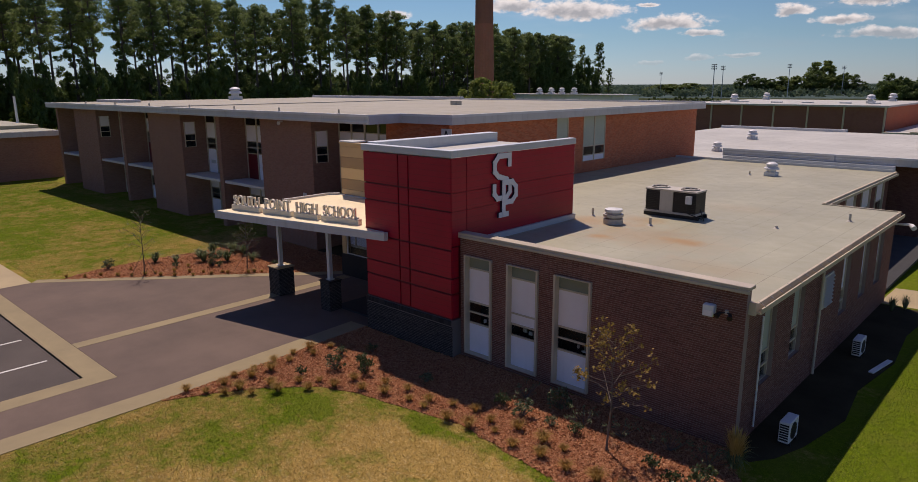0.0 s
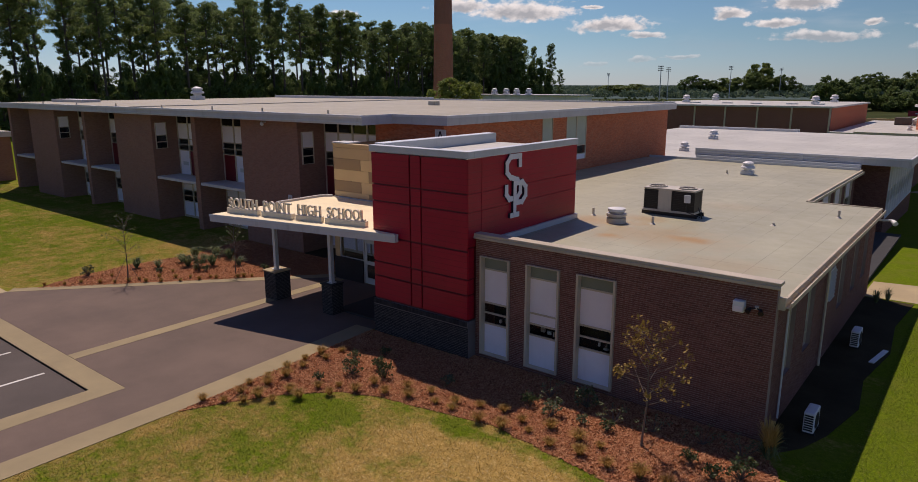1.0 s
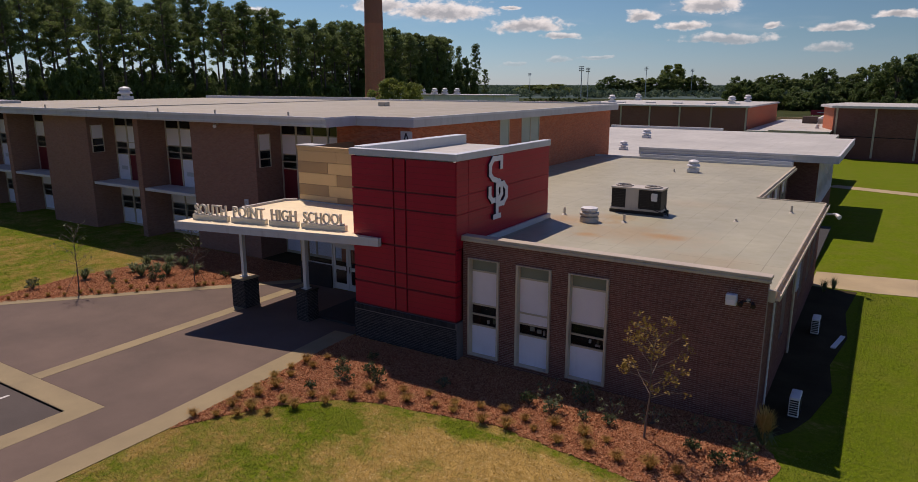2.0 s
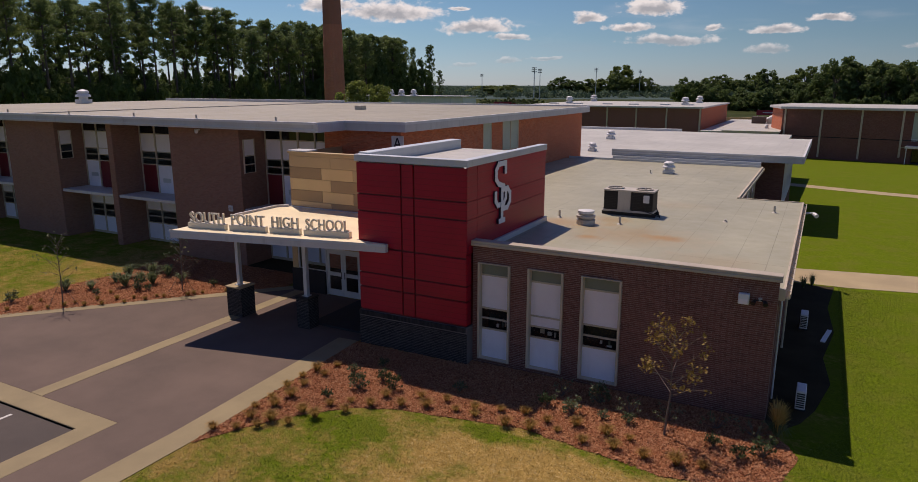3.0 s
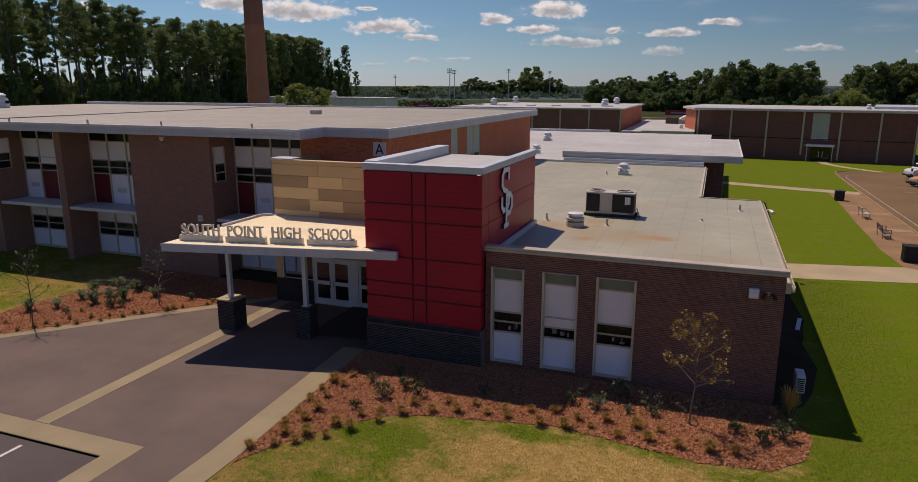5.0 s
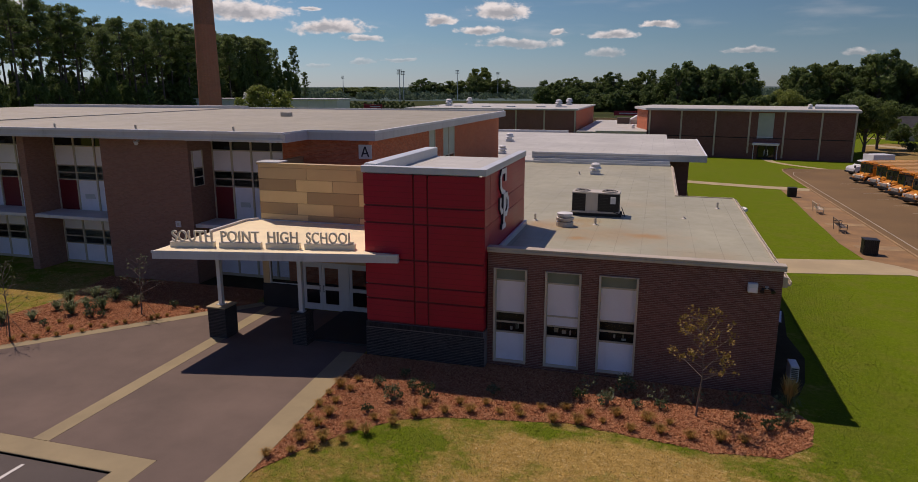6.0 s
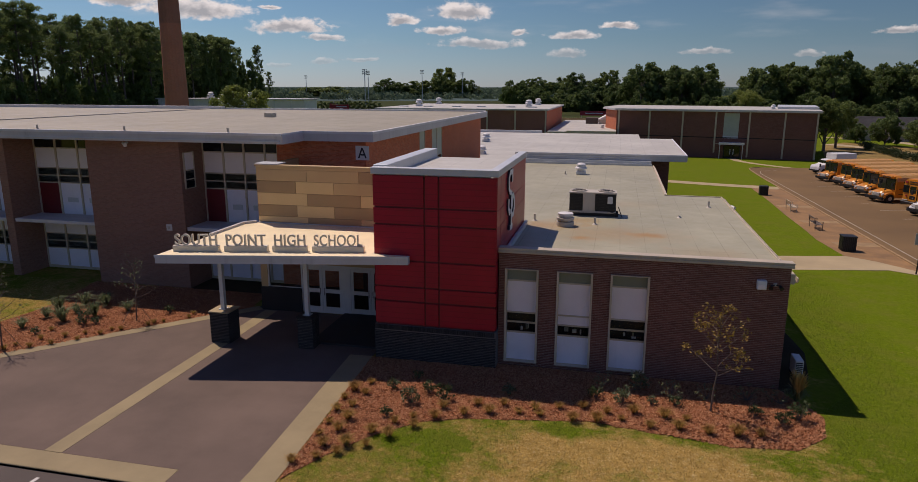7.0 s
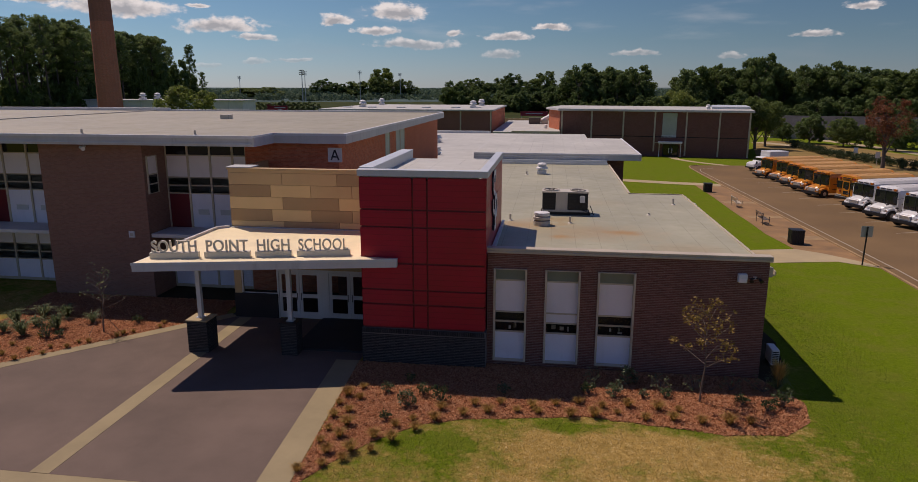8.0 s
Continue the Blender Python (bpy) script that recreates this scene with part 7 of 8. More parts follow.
def bus_front(b, paint, k):
    """The nose of the bus, k times its full length."""
    def at(x):
        return 1.6 - (1.6 - x) * k

    bm = bmesh.new()
    hull(bm, [[(at(x + (0.1 if z > 0.7 else 0)), y * w, z) for y, z in ((-1, 0.62), (-1, t * 0.8), (-0.86, t * 0.95), (-0.6, t), (0.6, t), (0.86, t * 0.95), (1, t * 0.8), (1, 0.62))]
              for x, w, t in ((0.12, 0.66, 1.1), (0.32, 0.76, 1.24), (1.0, 0.88, 1.36), (1.6, 0.98, 1.44))])
    soften(bm, 0.035, 2)
    hood = part("hood", bm, paint, b)
    bm = bmesh.new()
    box(bm, at(0.1), at(0.1) + 0.1, -0.52, 0.52, 0.68, 1.08)
    soften(bm, 0.03)
    grille = part("grille", bm, "acgrey" if paint == "yellow" else "steel", hood, "pale metal radiator grille")
    for q in range(5):
        box_part("slat", (at(0.1) - 0.012, at(0.1) + 0.01, -0.46, 0.46, 0.73 + 0.075 * q, 0.75 + 0.075 * q), "acgrey", grille)
    for side in (-1, 1):
        arch = [(at(0.98) + 0.62 * math.cos(a), 0.5 + 0.62 * math.sin(a)) for a in [math.pi * q / 8 for q in range(9)]]
        bm = bmesh.new()
        hull(bm, [[(x, side * y, z) for x, z in arch] for y in (0.6, 0.98, 1.1)])
        soften(bm, 0.04, 2)
        part("fender", bm, paint, b)
        bm = bmesh.new()
        tube(bm, (at(0.34), side * 0.8, 0.94), (at(0.14), side * 0.8, 0.94), 0.15, 0.13, 12)
        part("headlight", bm, "lamp", b)
        bm = bmesh.new()
        tube(bm, (at(0.4), side * 1.0, 0.9), (at(0.25), side * 1.0, 0.9), 0.06, 0.06, 8)
        part("indicator", bm, "amber", b)
        bm = bmesh.new()
        tube(bm, (1.5, side * 1.1, 2.3), (1.0, side * 1.36, 2.2), 0.02, 0.02, 5)
        part("mirror_arm", bm, "grille", b)
        box_part("mirror", (0.94, 1.02, side * 1.36 - 0.12, side * 1.36 + 0.12, 1.85, 2.25), "grille", b)
        bm = bmesh.new()
        tube(bm, (at(0.5), side * 0.7, 1.2), (at(0.35), side * 0.95, 1.5), 0.015, 0.015, 5)
        part("mirror_arm", bm, "grille", b)
        bm = bmesh.new()
        lathe(bm, at(0.35), side * 0.95, [(0.02, 1.44), (0.11, 1.48), (0.11, 1.54), (0.03, 1.6)], 8)
        part("mirror", bm, "grille", b, "round crossing mirror")
        box_part("warning_lamp", (1.46, 1.6, side * 0.86 - 0.11, side * 0.86 + 0.11, 2.66, 2.84), "amber", b)
    bm = bmesh.new()
    box(bm, at(0) - 0.14, at(0) + 0.12, -1.14, 1.14, 0.36, 0.66)
    soften(bm, 0.05, 2)
    part("bumper", bm, "grille", b)
    bm = bmesh.new()
    hull(bm, [[(1.62, -1.1, z), (1.5, -1.06, z), (1.45, 0, z), (1.5, 1.06, z), (1.62, 1.1, z)] for z in (1.44, 2.58)])
    part("windscreen", bm, "car_glass", b)
    box_part("pillar", (1.43, 1.47, -0.03, 0.03, 1.44, 2.58), "grille", b)
    for y in (-0.5, 0.5):
        bm = bmesh.new()
        tube(bm, (1.43, y, 1.46), (1.43, y + 0.42, 1.95), 0.015, 0.012, 5)
        part("wiper", bm, "grille", b)
    box_part("roof_sign", (1.44, 1.72, -0.68, 0.68, 2.64, 2.88), paint, b, "roof sign panel", 0.03)
    for y in (-0.3, 0.3):
        box_part("bar", (1.425, 1.442, y - 0.24, y + 0.24, 2.71, 2.81), "ink", b)


def bus_rear(b):
    box_part("door_seal", (0.215, 0.25, -0.5, 0.5, 0.62, 2.42), "grille", b)
    door = box_part("rear_door", (0.19, 0.24, -0.45, 0.45, 0.68, 2.36), "yellow", b, "yellow emergency door with a black seal")
    box_part("door_window", (0.17, 0.21, -0.34, 0.34, 1.55, 2.22), "car_glass", door)
    box_part("lower_window", (0.17, 0.21, -0.3, 0.3, 0.9, 1.25), "car_glass", door)
    for y in (-0.84, 0.84):
        box_part("window_seal", (0.2, 0.25, y - 0.3, y + 0.3, 1.5, 2.26), "grille", b)
        box_part("rear_window", (0.18, 0.24, y - 0.25, y + 0.25, 1.55, 2.2), "car_glass", b)
        box_part("tail_lamp", (0.19, 0.25, y - 0.2, y - 0.02, 1.08, 1.28), "red_sign", b)
        box_part("warning_lamp", (0.19, 0.25, y - 0.12, y + 0.12, 2.5, 2.68), "red_sign", b)
        box_part("reflective_strip", (0.21, 0.25, y - 0.3, y + 0.3, 0.72, 0.78), "bus_white", b)
    box_part("roof_sign", (0.19, 0.27, -0.6, 0.6, 2.56, 2.76), "yellow", b)
    box_part("bar", (0.18, 0.2, -0.45, 0.45, 2.61, 2.71), "ink", b)
    box_part("bumper", (0.02, 0.3, -1.15, 1.15, 0.36, 0.64), "grille", b, "", 0.05)


def bus(paint, label, name="school_bus", hooded=True, end=9.6, nose=0.78):
    b = thing(name, label, "bus", group="parked buses")
    prof = [(-1.2, 0.55), (-1.22, 1.0), (-1.22, 2.35), (-1.12, 2.72), (-0.85, 2.93), (0, 3.02), (0.85, 2.93), (1.12, 2.72), (1.22, 2.35), (1.22, 1.0), (1.2, 0.55)]
    x0 = 1.55 if hooded else 0.25
    bm = bmesh.new()
    hull(bm, [[(x, y * k, 0.55 + (z - 0.55) * q) for y, z in prof] for x, k, q in ((x0, 0.96, 0.97), (x0 + 0.15, 1, 1), (end - 0.15, 1, 1), (end, 0.96, 0.97))])
    part("body", bm, paint, b)
    bm = bmesh.new()
    crown = [(-1.15, 2.68), (-1.14, 2.73), (-0.86, 2.955), (0, 3.045), (0.86, 2.955), (1.14, 2.73), (1.15, 2.68), (0.8, 2.78), (-0.8, 2.78)]
    hull(bm, [[(x, y, z) for y, z in crown] for x in (x0 + 0.6, end - 0.5)])
    roof = part("roof", bm, "bus_roof" if paint == "yellow" else "bus_roof_white", b, "ribbed roof duller in tone than the body")
    for k in range(6):
        x = x0 + 1.2 + (end - x0 - 2.2) * k / 5
        bm = bmesh.new()
        hull(bm, [[(u, y, z) for y, z in ((-1.145, 2.74), (-0.865, 2.975), (0, 3.065), (0.865, 2.975), (1.145, 2.74), (0.8, 2.9), (0, 2.95), (-0.8, 2.9))] for u in (x - 0.04, x + 0.04)])
        part("rib", bm, "bus_roof" if paint == "yellow" else "bus_roof_white", roof)
    if hooded:
        bus_front(b, paint, nose)
    else:
        bus_rear(b)
    for side in (-1, 1):
        for k in range(int((end - x0 - 1.1) / 0.86)):
            x = x0 + 0.8 + 0.86 * k
            box_part("window", (x, x + 0.7, side * 1.205 - 0.03, side * 1.205 + 0.03, 1.72, 2.36), "car_glass", b)
        for z in (0.95, 1.5):
            box_part("rub_rail", (x0 + 0.35, end - 0.2, side * 1.215 - 0.022, side * 1.215 + 0.022, z, z + 0.07), "grille", b)
        for x in ((1.6 - 0.62 * nose, 6.9) if hooded else (2.6, end - 1.2)):
            bm = bmesh.new()
            tube(bm, (x, side * 0.85, 0.48), (x, side * 1.16, 0.48), 0.48, 0.48, 18)
            soften(bm, 0.05)
            wheel = part("wheel", bm, "tyre", b, "black tyre")
            bm = bmesh.new()
            tube(bm, (x, side * 1.1, 0.48), (x, side * 1.18, 0.48), 0.26, 0.2, 12)
            part("rim", bm, "steel", wheel)
    return b


yellow_bus = bus("yellow", "parked yellow school bus with black trim")
white_bus = bus("bus_white", "parked white activity bus with dark windows", nose=0.66)
tail_bus = bus("yellow", "parked yellow school bus seen from its rear door", hooded=False, end=7.2)


def park(x, y, turn):
    """A bus on the slope of the lot."""
    return pose(x, y, ground_z(x, y) + 0.01, 0, 0, turn) @ Matrix.Diagonal((1.1, 1.1, 0.98, 1))


for x, y in ((15.6, 90.9), (15.2, 85.3), (14.8, 79.7), (14.4, 73.7)):
    copy_thing(yellow_bus, park(x, y, 22 + random.uniform(-0.8, 0.8)))
yellow_bus.matrix_basis = park(15.1, 96.1, 22)
tail_bus.matrix_basis = park(16.5, 69.3, 22)
for x, y in ((14.0, 57.4), (14.2, 52.5)):
    copy_thing(white_bus, park(x, y, 22 + random.uniform(-0.8, 0.8)))
white_bus.matrix_basis = park(14.4, 62.9, 22)
truck = thing("box_truck", "small white box truck parked beyond the buses", "truck", (11.6, 89, 0.01))
bm = bmesh.new()
hr = [[bm.verts.new((11.6 + x, 89 + y * 0.95, z)) for y, z in ((-1, 0.5), (-1, t), (1, t), (1, 0.5))] for x, t in ((0, 1.0), (0.15, 1.2), (1.0, 1.35), (1.6, 2.0), (2.4, 2.05))]
for p, q in zip(hr, hr[1:]):
    for i in range(4):
        bm.faces.new((p[i], p[(i + 1) % 4], q[(i + 1) % 4], q[i]))
bm.faces.new(hr[0][::-1])
bm.faces.new(hr[-1])
soften(bm, 0.05, 2)
part("cab", bm, "bus_white", truck)
box_part("cargo_box", (14.05, 17.2, 87.9, 90.1, 0.7, 2.85), "bus_white", truck, "", 0.04)
box_part("windscreen", (12.75, 13.15, 88.15, 89.85, 1.38, 1.9), "car_glass", truck)
box_part("bumper", (11.5, 11.66, 88.0, 90.0, 0.42, 0.62), "grille", truck)
for x in (12.5, 16.2):
    for s in (-1, 1):
        bm = bmesh.new()
        tube(bm, (x, 89 + s * 0.75, 0.42), (x, 89 + s * 1.02, 0.42), 0.4, 0.4, 16)
        part("wheel", bm, "tyre", truck)

truck.matrix_basis = pose(17.6, 108.6, ground_z(17.6, 108.6) + 0.01, 0, 0, 22) @ Matrix.Scale(1.1, 4)

# ---------------- litter bins, benches, sign ----------------


def litter_bin(x, y):
    b = thing("litter_bin", "square black slatted litter bin with flat lid", "litter bin", (x, y, 0), "litter bins")
    box_part("liner", (x - 0.38, x + 0.38, y - 0.38, y + 0.38, 0.02, 0.95), "ink", b)
    for k in range(8):
        u = -0.385 + 0.11 * k
        for d in ((x + u - 0.035, x + u + 0.035, y - 0.44, y - 0.39), (x + u - 0.035, x + u + 0.035, y + 0.39, y + 0.44)):
            box_part("slat", (*d, 0.04, 0.98), "grille", b)
        if 0 < k < 7:
            for d in ((x - 0.44, x - 0.39, y + u - 0.035, y + u + 0.035), (x + 0.39, x + 0.44, y + u - 0.035, y + u + 0.035)):
                box_part("slat", (*d, 0.04, 0.98), "grille", b)
    bm = bmesh.new()
    box(bm, x - 0.46, x + 0.46, y - 0.46, y + 0.46, 0.98, 1.05)
    soften(bm, 0.02, 2)
    part("lid", bm, "grille", b)
    return b


for x, y in ((3.45, 44.1), (4.15, 76.5)):
    litter_bin(0, 0).matrix_basis = pose(x, y, ground_z(x, y) + 0.012) @ Matrix.Scale(1.02, 4)


def bench(x, y, rz, paint, label):
    b = thing("bench", label, "bench", group="benches")
    for k in range(5):
        bm = bmesh.new()
        box(bm, -0.85, 0.85, -0.22 + 0.1 * k - 0.035, -0.22 + 0.1 * k + 0.035, 0.42, 0.45)
        part("slat", bm, paint, b)
    for k in range(6):
        bm = bmesh.new()
        tube(bm, (-0.8 + 0.32 * k, 0.24, 0.48), (-0.8 + 0.32 * k, 0.34, 0.9), 0.016, 0.016, 6)
        part("spindle", bm, paint, b)
    bm = bmesh.new()
    tube(bm, (-0.85, 0.34, 0.9), (0.85, 0.34, 0.9), 0.025, 0.025, 8)
    part("top_rail", bm, paint, b)
    for sx in (-0.8, 0.8):
        bm = bmesh.new()
        tube(bm, (sx, -0.22, 0), (sx, -0.24, 0.65), 0.025, 0.025, 6)
        tube(bm, (sx, -0.24, 0.65), (sx, 0.28, 0.65), 0.025, 0.025, 6)
        tube(bm, (sx, 0.24, 0), (sx, 0.34, 0.9), 0.025, 0.025, 6)
        part("leg", bm, paint, b)
    b.matrix_basis = pose(x, y, ground_z(x, y) + 0.012, 0, 0, rz) @ Matrix.Scale(1.12, 4)


bench(3.8, 53.3, 90, "bark", "dark brown metal park bench on the brown walk")
bench(4.3, 63.8, 90, "cream", "pale tan metal park bench on the brown walk")
post = thing("sign_post", "grey square road sign on a steel post, seen from behind", "road sign", (5.25, 37.4, 0))
bm = bmesh.new()
tube(bm, (5.25, 37.4, -0.1), (5.3, 37.4, 2.45), 0.05, 0.05, 8)
part("post", bm, "grille", post)
box_part("plate", (4.95, 5.65, 37.46, 37.48, 1.75, 2.45), "acgrey", post)
for x, y in ((46.2, 139.7), (43.5, 124)):
    s = thing("sign_post", "small white notice on a post by the hedge", "road sign", (x, y, ground_z(x, y)))
    z = ground_z(x, y)
    bm = bmesh.new()
    tube(bm, (x, y, z), (x, y, z + 2.4), 0.05, 0.05, 6)
    part("post", bm, "steel", s)
    box_part("plate", (x - 0.4, x + 0.4, y - 0.08, y - 0.06, z + 1.4, z + 2.5), "white", s)

# ---------------- planting ----------------


def blades(n, length, spread, width, droop, start=0.04):
    """Arching blades from one base, as vertices and faces."""
    verts, faces = [], []
    for _ in range(n):
        a = random.uniform(0, 6.28)
        ln, out = length * random.uniform(0.6, 1.1), spread * random.uniform(0.15, 1.0)
        side = Vector((-math.sin(a), math.cos(a), 0)) * width / 2
        o = Vector((start * math.cos(a), start * math.sin(a), 0))
        p = [o, o + Vector((out * 0.45 * math.cos(a), out * 0.45 * math.sin(a), ln * 0.72)), o + Vector((out * math.cos(a), out * math.sin(a), ln * (1 - droop * random.uniform(0.3, 1))))]
        base = len(verts)
        verts += [tuple(p[0] - side), tuple(p[0] + side), tuple(p[1] + side * 0.8), tuple(p[1] - side * 0.8), tuple(p[2])]
        faces += [(base, base + 1, base + 2, base + 3), (base + 3, base + 2, base + 4)]
    return verts, faces


def tuft(n, length, spread, width, droop, material, name, label, category, group):
    t = thing(name, label, category, group=group)
    hang(new("foliage", from_arrays("foliage", *blades(n, length, spread, width, droop), material)), t)
    return t


def shrub(h, r, label, material="shrub", n=26, leaf=0.085, name="shrub"):
    t = thing(name, label, "shrub", group="bed shrubs")
    bm = bmesh.new()
    clumps = []
    for k in range(n):
        a, f = random.uniform(0, 6.28), random.uniform(0.3, 1.0)
        tip = Vector((r * f * math.cos(a), r * f * math.sin(a), h * random.uniform(0.35, 1.0)))
        tube(bm, (0, 0, 0), tip, 0.012, 0.004, 4, False)
        clumps.append((*tip, 0.11))
    part("branching", bm, "twig", t)
    hang(new("foliage", leaf_mesh("leaves", clumps, 12, leaf, material, 0.8)), t)
    return t


CLUMPS = [(-21.4, 9.7), (-20.8, 10.1), (-20.9, 10.8), (-20.3, 10.5), (-20.2, 11.0), (-19.6, 11.1), (-19.1, 11.8), (-19.7, 11.9), (-21.3, 11.4), (-20.8, 11.8), (-21.3, 12.2), (-20.8, 12.6), (-21.0, 13.5), (-21.4, 13.1), (-21.5, 14.0), (-21.4, 14.7), (-20.9, 14.5), (-21.0, 15.4), (-19.2, 12.7), (-18.7, 13.2), (-18.0, 13.3), (-18.5, 12.6), (-17.9, 14.1), (-17.1, 13.8), (-16.8, 14.6), (-15.9, 14.8), (-15.3, 14.3), (-14.8, 14.7), (-14.6, 14.3), (-16.3, 14.1), (-14.0, 15.0), (-13.5, 14.2), (-13.2, 15.2), (-12.7, 14.3), (-12.4, 15.0), (-11.9, 14.6), (-11.5, 15.2), (-11.0, 14.3), (-10.5, 15.1), (-9.8, 15.1), (-10.1, 14.4), (-9.2, 14.3), (-8.3, 14.4), (-7.6, 14.5)]
LEFT_CLUMPS = [(-37.5, 14.4), (-37.2, 15.0), (-37.1, 15.5), (-36.4, 15.5), (-35.8, 16.0), (-35.9, 16.9), (-35.1, 16.7), (-35.3, 17.4), (-34.6, 17.5), (-34.5, 18.1), (-34.1, 18.2), (-33.3, 19.0), (-33.2, 19.3), (-32.9, 19.6), (-32.1, 20.4), (-32.2, 20.9), (-37.1, 17.4), (-36.7, 16.4), (-36.6, 18.5), (-33.6, 21.0), (-39.9, 11.9), (-39.2, 12.6), (-38.9, 13.3), (-38.1, 13.9), (-40.6, 14.3), (-38.9, 14.9)]
tufts = [tuft(230, 0.30, 0.27, 0.011, 0.3, "tuft", "grass_tuft", "small dry golden-green grass tuft in mulch", "ornamental grass", "bed grasses"),
         tuft(200, 0.25, 0.23, 0.011, 0.3, "tuft", "grass_tuft", "small dry golden-green grass tuft in mulch", "ornamental grass", "bed grasses"),
         tuft(260, 0.34, 0.31, 0.011, 0.35, "tuft", "grass_tuft", "fuller dry grass tuft in mulch", "ornamental grass", "bed grasses")]


def set_out(kinds, spots, z=0.016, lo=0.85, hi=1.2):
    used = set()
    for i, (x, y) in enumerate(spots):
        k = kinds[(i * 7 + i // 3) % len(kinds)]
        m = pose(x, y, z, 0, 0, random.uniform(0, 360)) @ Matrix.Scale(random.uniform(lo, hi), 4)
        if k.name in used:
            copy_thing(k, m)
        else:
            k.matrix_basis = m
            used.add(k.name)


set_out(tufts, CLUMPS)
set_out([tuft(150, 0.26, 0.22, 0.013, 0.3, "tuft", "grass_tuft", "small dry grass tuft in mulch", "ornamental grass", "forecourt bed grasses")], LEFT_CLUMPS)
set_out([shrub(0.42, 0.24, "small dark-leaved shrub in mulch", n=18, leaf=0.07), shrub(0.5, 0.27, "small dark-leaved shrub in mulch", n=22, leaf=0.07)],
        [(-20.1, 15.2), (-19.1, 14.2), (-19.6, 13.1), (-18.7, 15.1), (-18.0, 14.7), (-19.4, 16.2), (-12.8, 16.1), (-11.9, 15.9), (-10.9, 16.0), (-10.1, 16.1), (-11.3, 17.1), (-7.5, 15.9), (-6.8, 15.5), (-6.2, 15.9), (-15.9, 15.7), (-37.4, 16.8), (-36.3, 18.5), (-35.8, 18.6), (-33.4, 20.8), (-40.0, 14.1)])
set_out([shrub(0.62, 0.6, "pale spreading shrub with stiff branches by the wall", "yucca", 15, 0.055, "spreading_shrub")], [(-10.2, 16.7), (-9.0, 16.9), (-7.6, 17.1), (-6.5, 17.1), (-12.6, 17.0)], 0.016, 0.9, 1.15)
set_out([tuft(120, 0.62, 0.56, 0.034, 0.35, "yucca", "yucca", "spiky green yucca in mulch", "yucca", "yuccas"), tuft(100, 0.55, 0.5, 0.034, 0.35, "yucca", "yucca", "spiky green yucca in mulch", "yucca", "yuccas")],
        [(-39.6, 16.6), (-38.7, 17.4), (-38.8, 18.9), (-37.6, 18.6), (-37.9, 19.8), (-36.7, 19.6), (-37.3, 21.1), (-35.6, 20.6), (-39.0, 19.9), (-38.4, 20.9)])
fountain = thing("fountain_grass", "tall arching grass with golden plumes at the wall corner", "ornamental grass", (-5.9, 17.4, 0))
me = from_arrays("blades", *blades(130, 0.75, 0.75, 0.022, 0.75), "yucca")
me.transform(Matrix.Translation((-5.9, 17.4, 0.03)))
hang(new("foliage", me), fountain)
me = from_arrays("plumes", *blades(340, 1.15, 0.36, 0.045, 0.08), "plume")
me.transform(Matrix.Translation((-5.9, 17.4, 0.03)))
hang(new("seed_head", me), fountain)
set_out([tuft(70, 0.9, 0.45, 0.025, 0.3, "yucca", "tall_grass", "tall grass clump beside the footpath", "ornamental grass", "path grasses")], [(-5.3, 35.8), (-5.7, 35.2)], 0.0)


def sapling(x, y, h, leaves, material, label, wide=0.42):
    t = thing("sapling", label, "young tree", (x, y, 0), "saplings")
    bm = bmesh.new()
    knees = [Vector((x, y, 0)), Vector((x + 0.04, y + 0.02, h * 0.2)), Vector((x + 0.1, y, h * 0.36)), Vector((x + 0.06, y + 0.03, h * 0.62)), Vector((x + 0.14, y, h * 0.9))]
    for k in range(4):
        tube(bm, knees[k], knees[k + 1], 0.036 - 0.008 * k, 0.028 - 0.008 * k + 0.002, 7, False)
    clumps = []
    for k in range(18):
        a = 2.4 * k + random.uniform(-0.4, 0.4)
        f = k / 18
        z = h * (0.34 + 0.5 * f)
        at = knees[2] + (knees[3] - knees[2]) * min(1, f * 1.6) if f < 0.62 else knees[3] + (knees[4] - knees[3]) * (f - 0.62) / 0.38
        s = Vector((at.x, at.y, z))
        out = h * wide * random.uniform(0.55, 1.0) * (1.0 - 0.6 * f)
        mid_ = s + Vector((out * 0.5 * math.cos(a), out * 0.5 * math.sin(a), h * 0.07))
        tip = s + Vector((out * math.cos(a), out * math.sin(a), h * random.uniform(0.08, 0.2)))
        tube(bm, s, mid_, 0.013, 0.009, 5, False)
        tube(bm, mid_, tip, 0.009, 0.003, 4, False)
        for q in range(4):
            e = mid_ + (tip - mid_) * random.random()
            w_ = e + Vector((random.uniform(-0.28, 0.28), random.uniform(-0.28, 0.28), random.uniform(-0.05, 0.25)))
            tube(bm, e, w_, 0.005, 0.002, 4, False)
            if random.random() < 0.7:
                clumps.append((*w_, 0.18))
        clumps.append((*tip, 0.12))
    part("trunk", bm, "twig", t)
    if leaves:
        hang(new("leaves", leaf_mesh("leaves", clumps, leaves, 0.095, material, 1.0)), t)
    return t


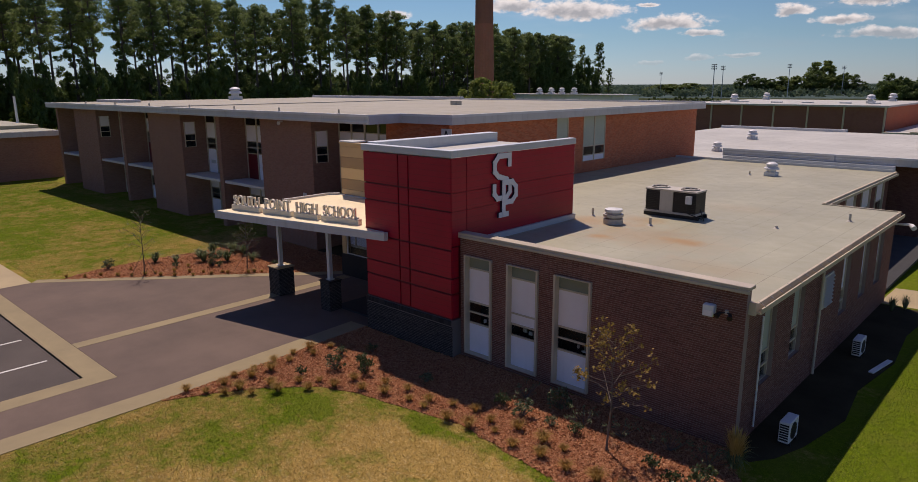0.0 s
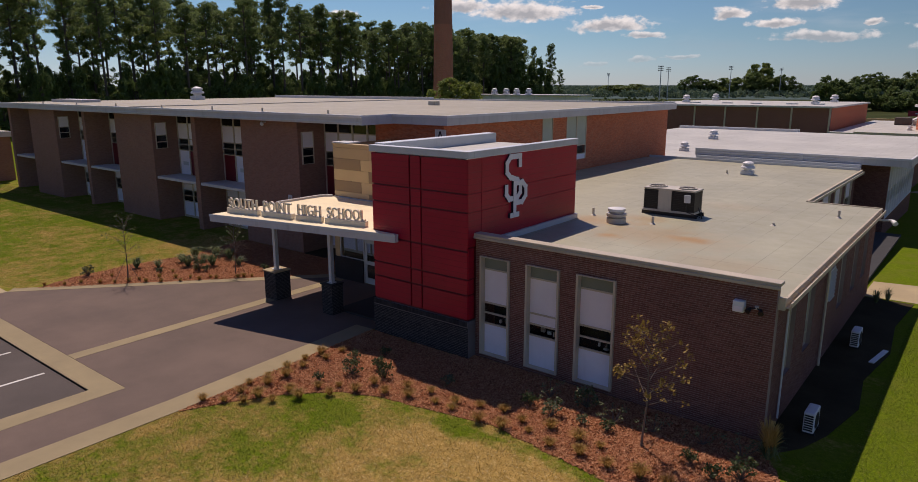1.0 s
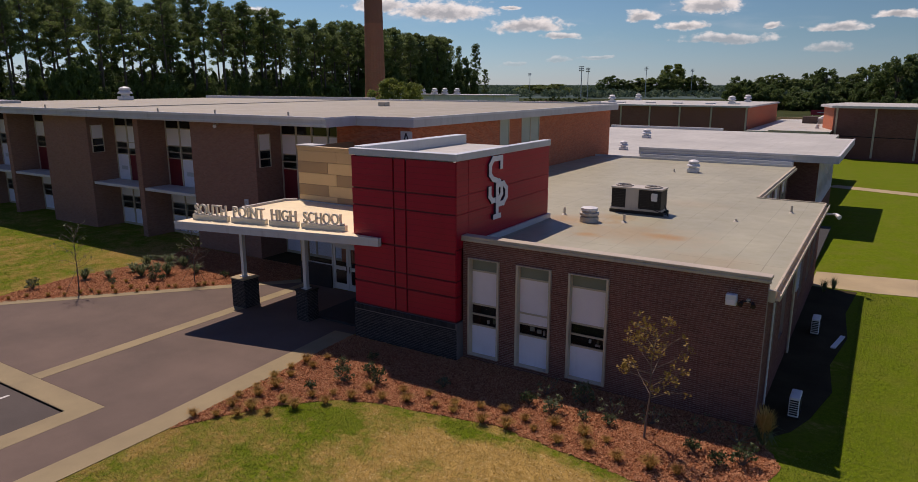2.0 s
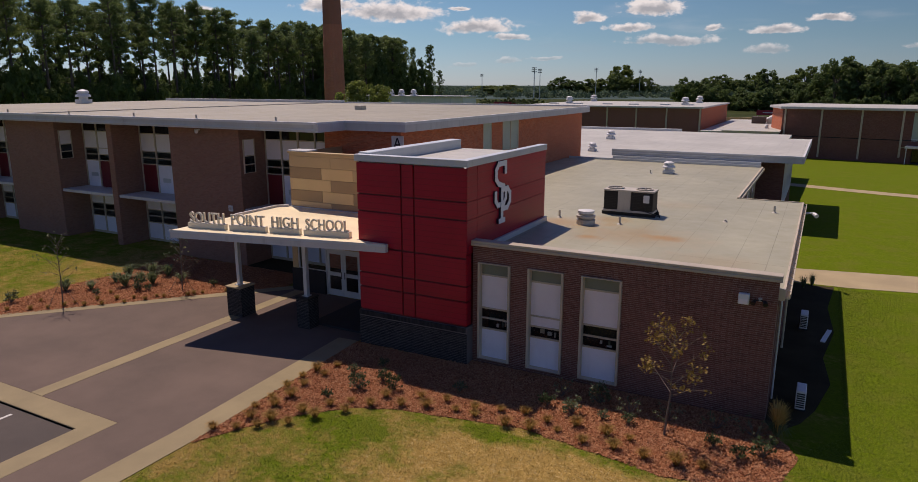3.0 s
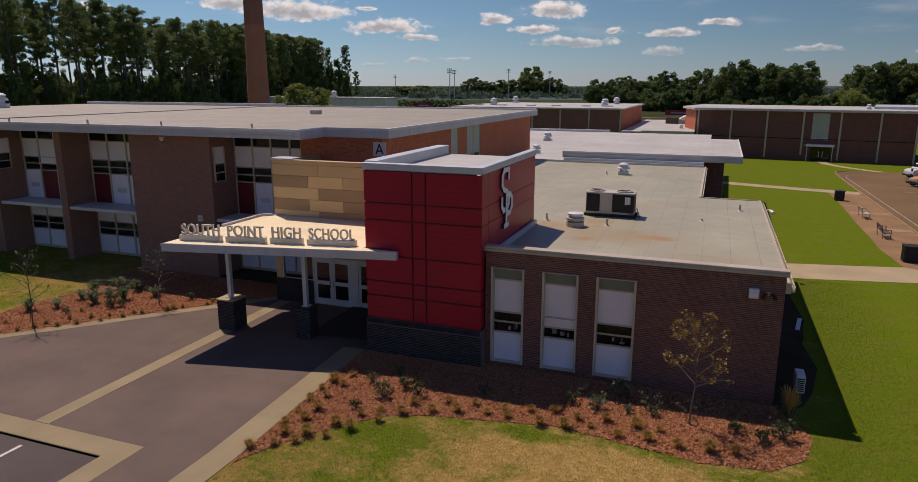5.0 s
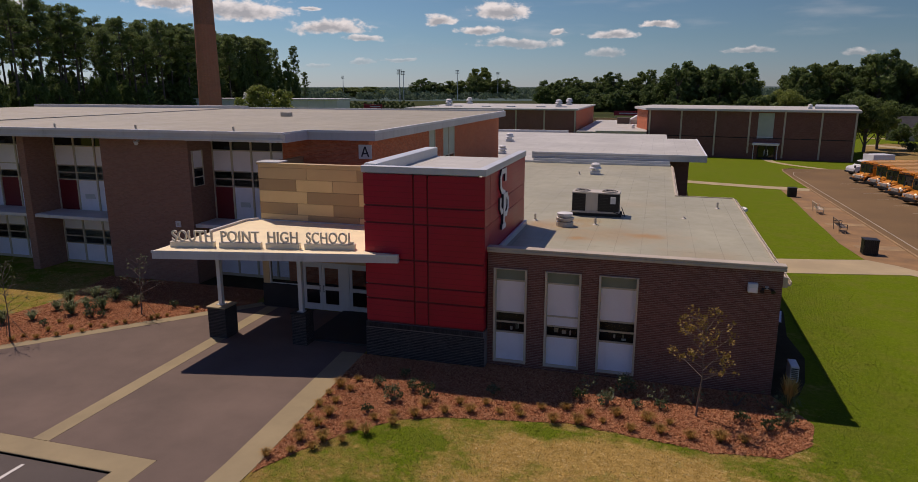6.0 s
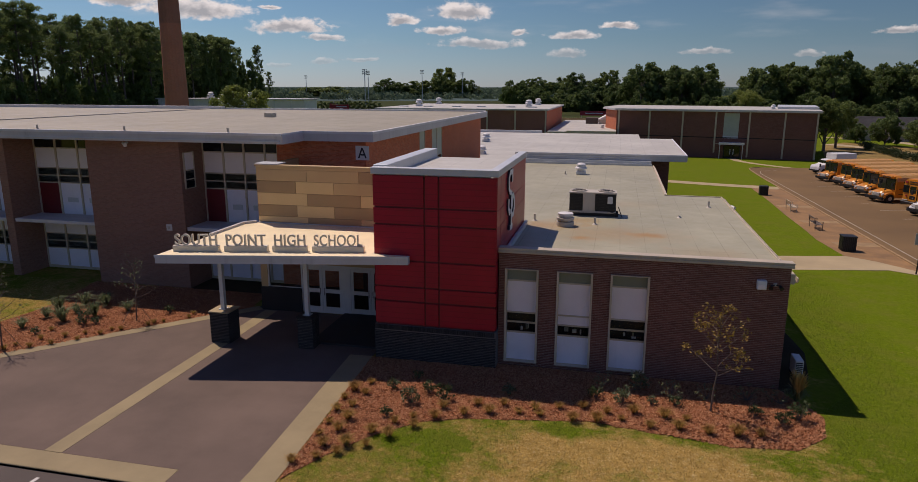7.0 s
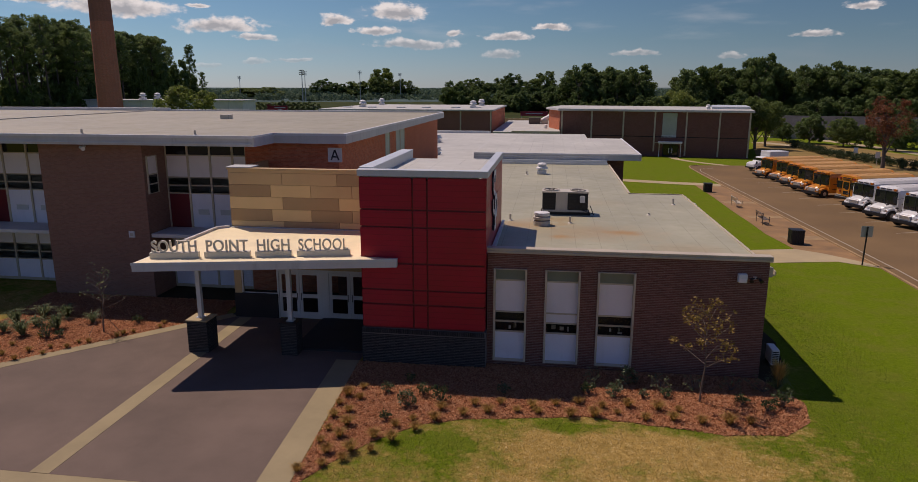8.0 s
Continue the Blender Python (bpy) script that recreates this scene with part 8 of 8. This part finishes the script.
sapling(-8.95, 15.95, 3.9, 9, "leaf_gold", "young tree with sparse yellow-green leaves in mulch")
bare = sapling(-37.3, 15.0, 3.9, 1, "yucca", "nearly bare young tree staked in mulch", 0.3)
for a in (0.5, 2.6, 4.7):
    bm = bmesh.new()
    tube(bm, (-37.3 + 0.75 * math.cos(a), 15.0 + 0.75 * math.sin(a), 0.03), (-37.28, 15.0, 1.25), 0.012, 0.01, 5)
    part("stay_wire", bm, "twig", bare)
bare = sapling(-34.3, 19.5, 3.3, 1, "yucca", "bare young tree staked in mulch", 0.34)
for a in (0.2, 2.2, 4.4):
    bm = bmesh.new()
    tube(bm, (-34.4 + 0.7 * math.cos(a), 19.6 + 0.7 * math.sin(a), 0.03), (-34.38, 19.6, 1.0), 0.012, 0.01, 5)
    part("stay_wire", bm, "twig", bare)


def scatter(poly, n, z):
    xs2, ys2 = [p[0] for p in poly], [p[1] for p in poly]
    out = []
    while len(out) < n:
        x, y = random.uniform(min(xs2), max(xs2)), random.uniform(min(ys2), max(ys2))
        if inside(x, y, poly):
            out.append((x, y, z))
    return np.array(out)


def chips(poly, n, name, label):
    c = scatter(poly, n, 0.024)
    a = rng.uniform(0, 6.28, n)
    ln, wd = rng.uniform(0.014, 0.045, n), rng.uniform(0.007, 0.018, n)
    tilt = rng.uniform(-0.02, 0.025, n)
    u = np.stack([np.cos(a) * ln, np.sin(a) * ln, tilt], 1)
    w2 = np.stack([-np.sin(a) * wd, np.cos(a) * wd, rng.uniform(-0.015, 0.015, n)], 1)
    c[:, 2] += rng.uniform(0.0, 0.02, n)
    verts = np.stack([c - u - w2, c + u - w2, c + u + w2, c - u + w2], 1).reshape(-1, 3)
    ob = new(name, from_arrays(name, verts.tolist(), np.arange(4 * n).reshape(-1, 4).tolist(), "chip"))
    tagged(ob, label, "mulch", kind="stuff")


chips(BED, 60000, "mulch_chips", "loose red-brown bark chips on the bed")
chips(BED_L, 18000, "mulch_chips", "loose red-brown bark chips on the forecourt bed")

SOUTH = [(-21.4, 1.0), (-21.38, 8.7), *BED[:12], (-5.0, 17.1), (-4.1, 18.3), (-4.1, 36.2), (5.6, 36.0), (5.6, 1.0)]


def turf(poly, n, name, label, material, size=1.0):
    c = scatter(poly, n, 0.0)
    c = c[rng.uniform(0, 1, n) < np.clip(-c[:, 0] / 5.0, 0, 1)]      # the eastern lawn is shorter mown
    n = len(c)
    a = rng.uniform(0, 6.28, n)
    h, lean_, wd = size * rng.uniform(0.015, 0.042, n), size * rng.uniform(0.0, 0.07, n), 0.014 * size
    side = np.stack([-np.sin(a) * wd, np.cos(a) * wd, np.zeros(n)], 1)
    tip = np.stack([np.cos(a) * lean_, np.sin(a) * lean_, h], 1)
    verts = np.stack([c - side, c + side, c + tip], 1).reshape(-1, 3)
    ob = new(name, from_arrays(name, verts.tolist(), np.arange(3 * n).reshape(-1, 3).tolist(), material))
    tagged(ob, label, "grass", kind="stuff")


turf(SOUTH, 330000, "grass_blades", "short patchy grass blades, green and straw-dry", "turf")
LEFT = [(-40.0, 10.6), (-40.6, 13.4), (-40.8, 16.7), (-40.4, 19.0), (-40.3, 21.0), (-41.0, 24.6), (-86, 24.6), (-86, 10.5)]
turf(LEFT, 110000, "grass_blades", "short patchy grass blades on the side lawn", "turf", 1.25)
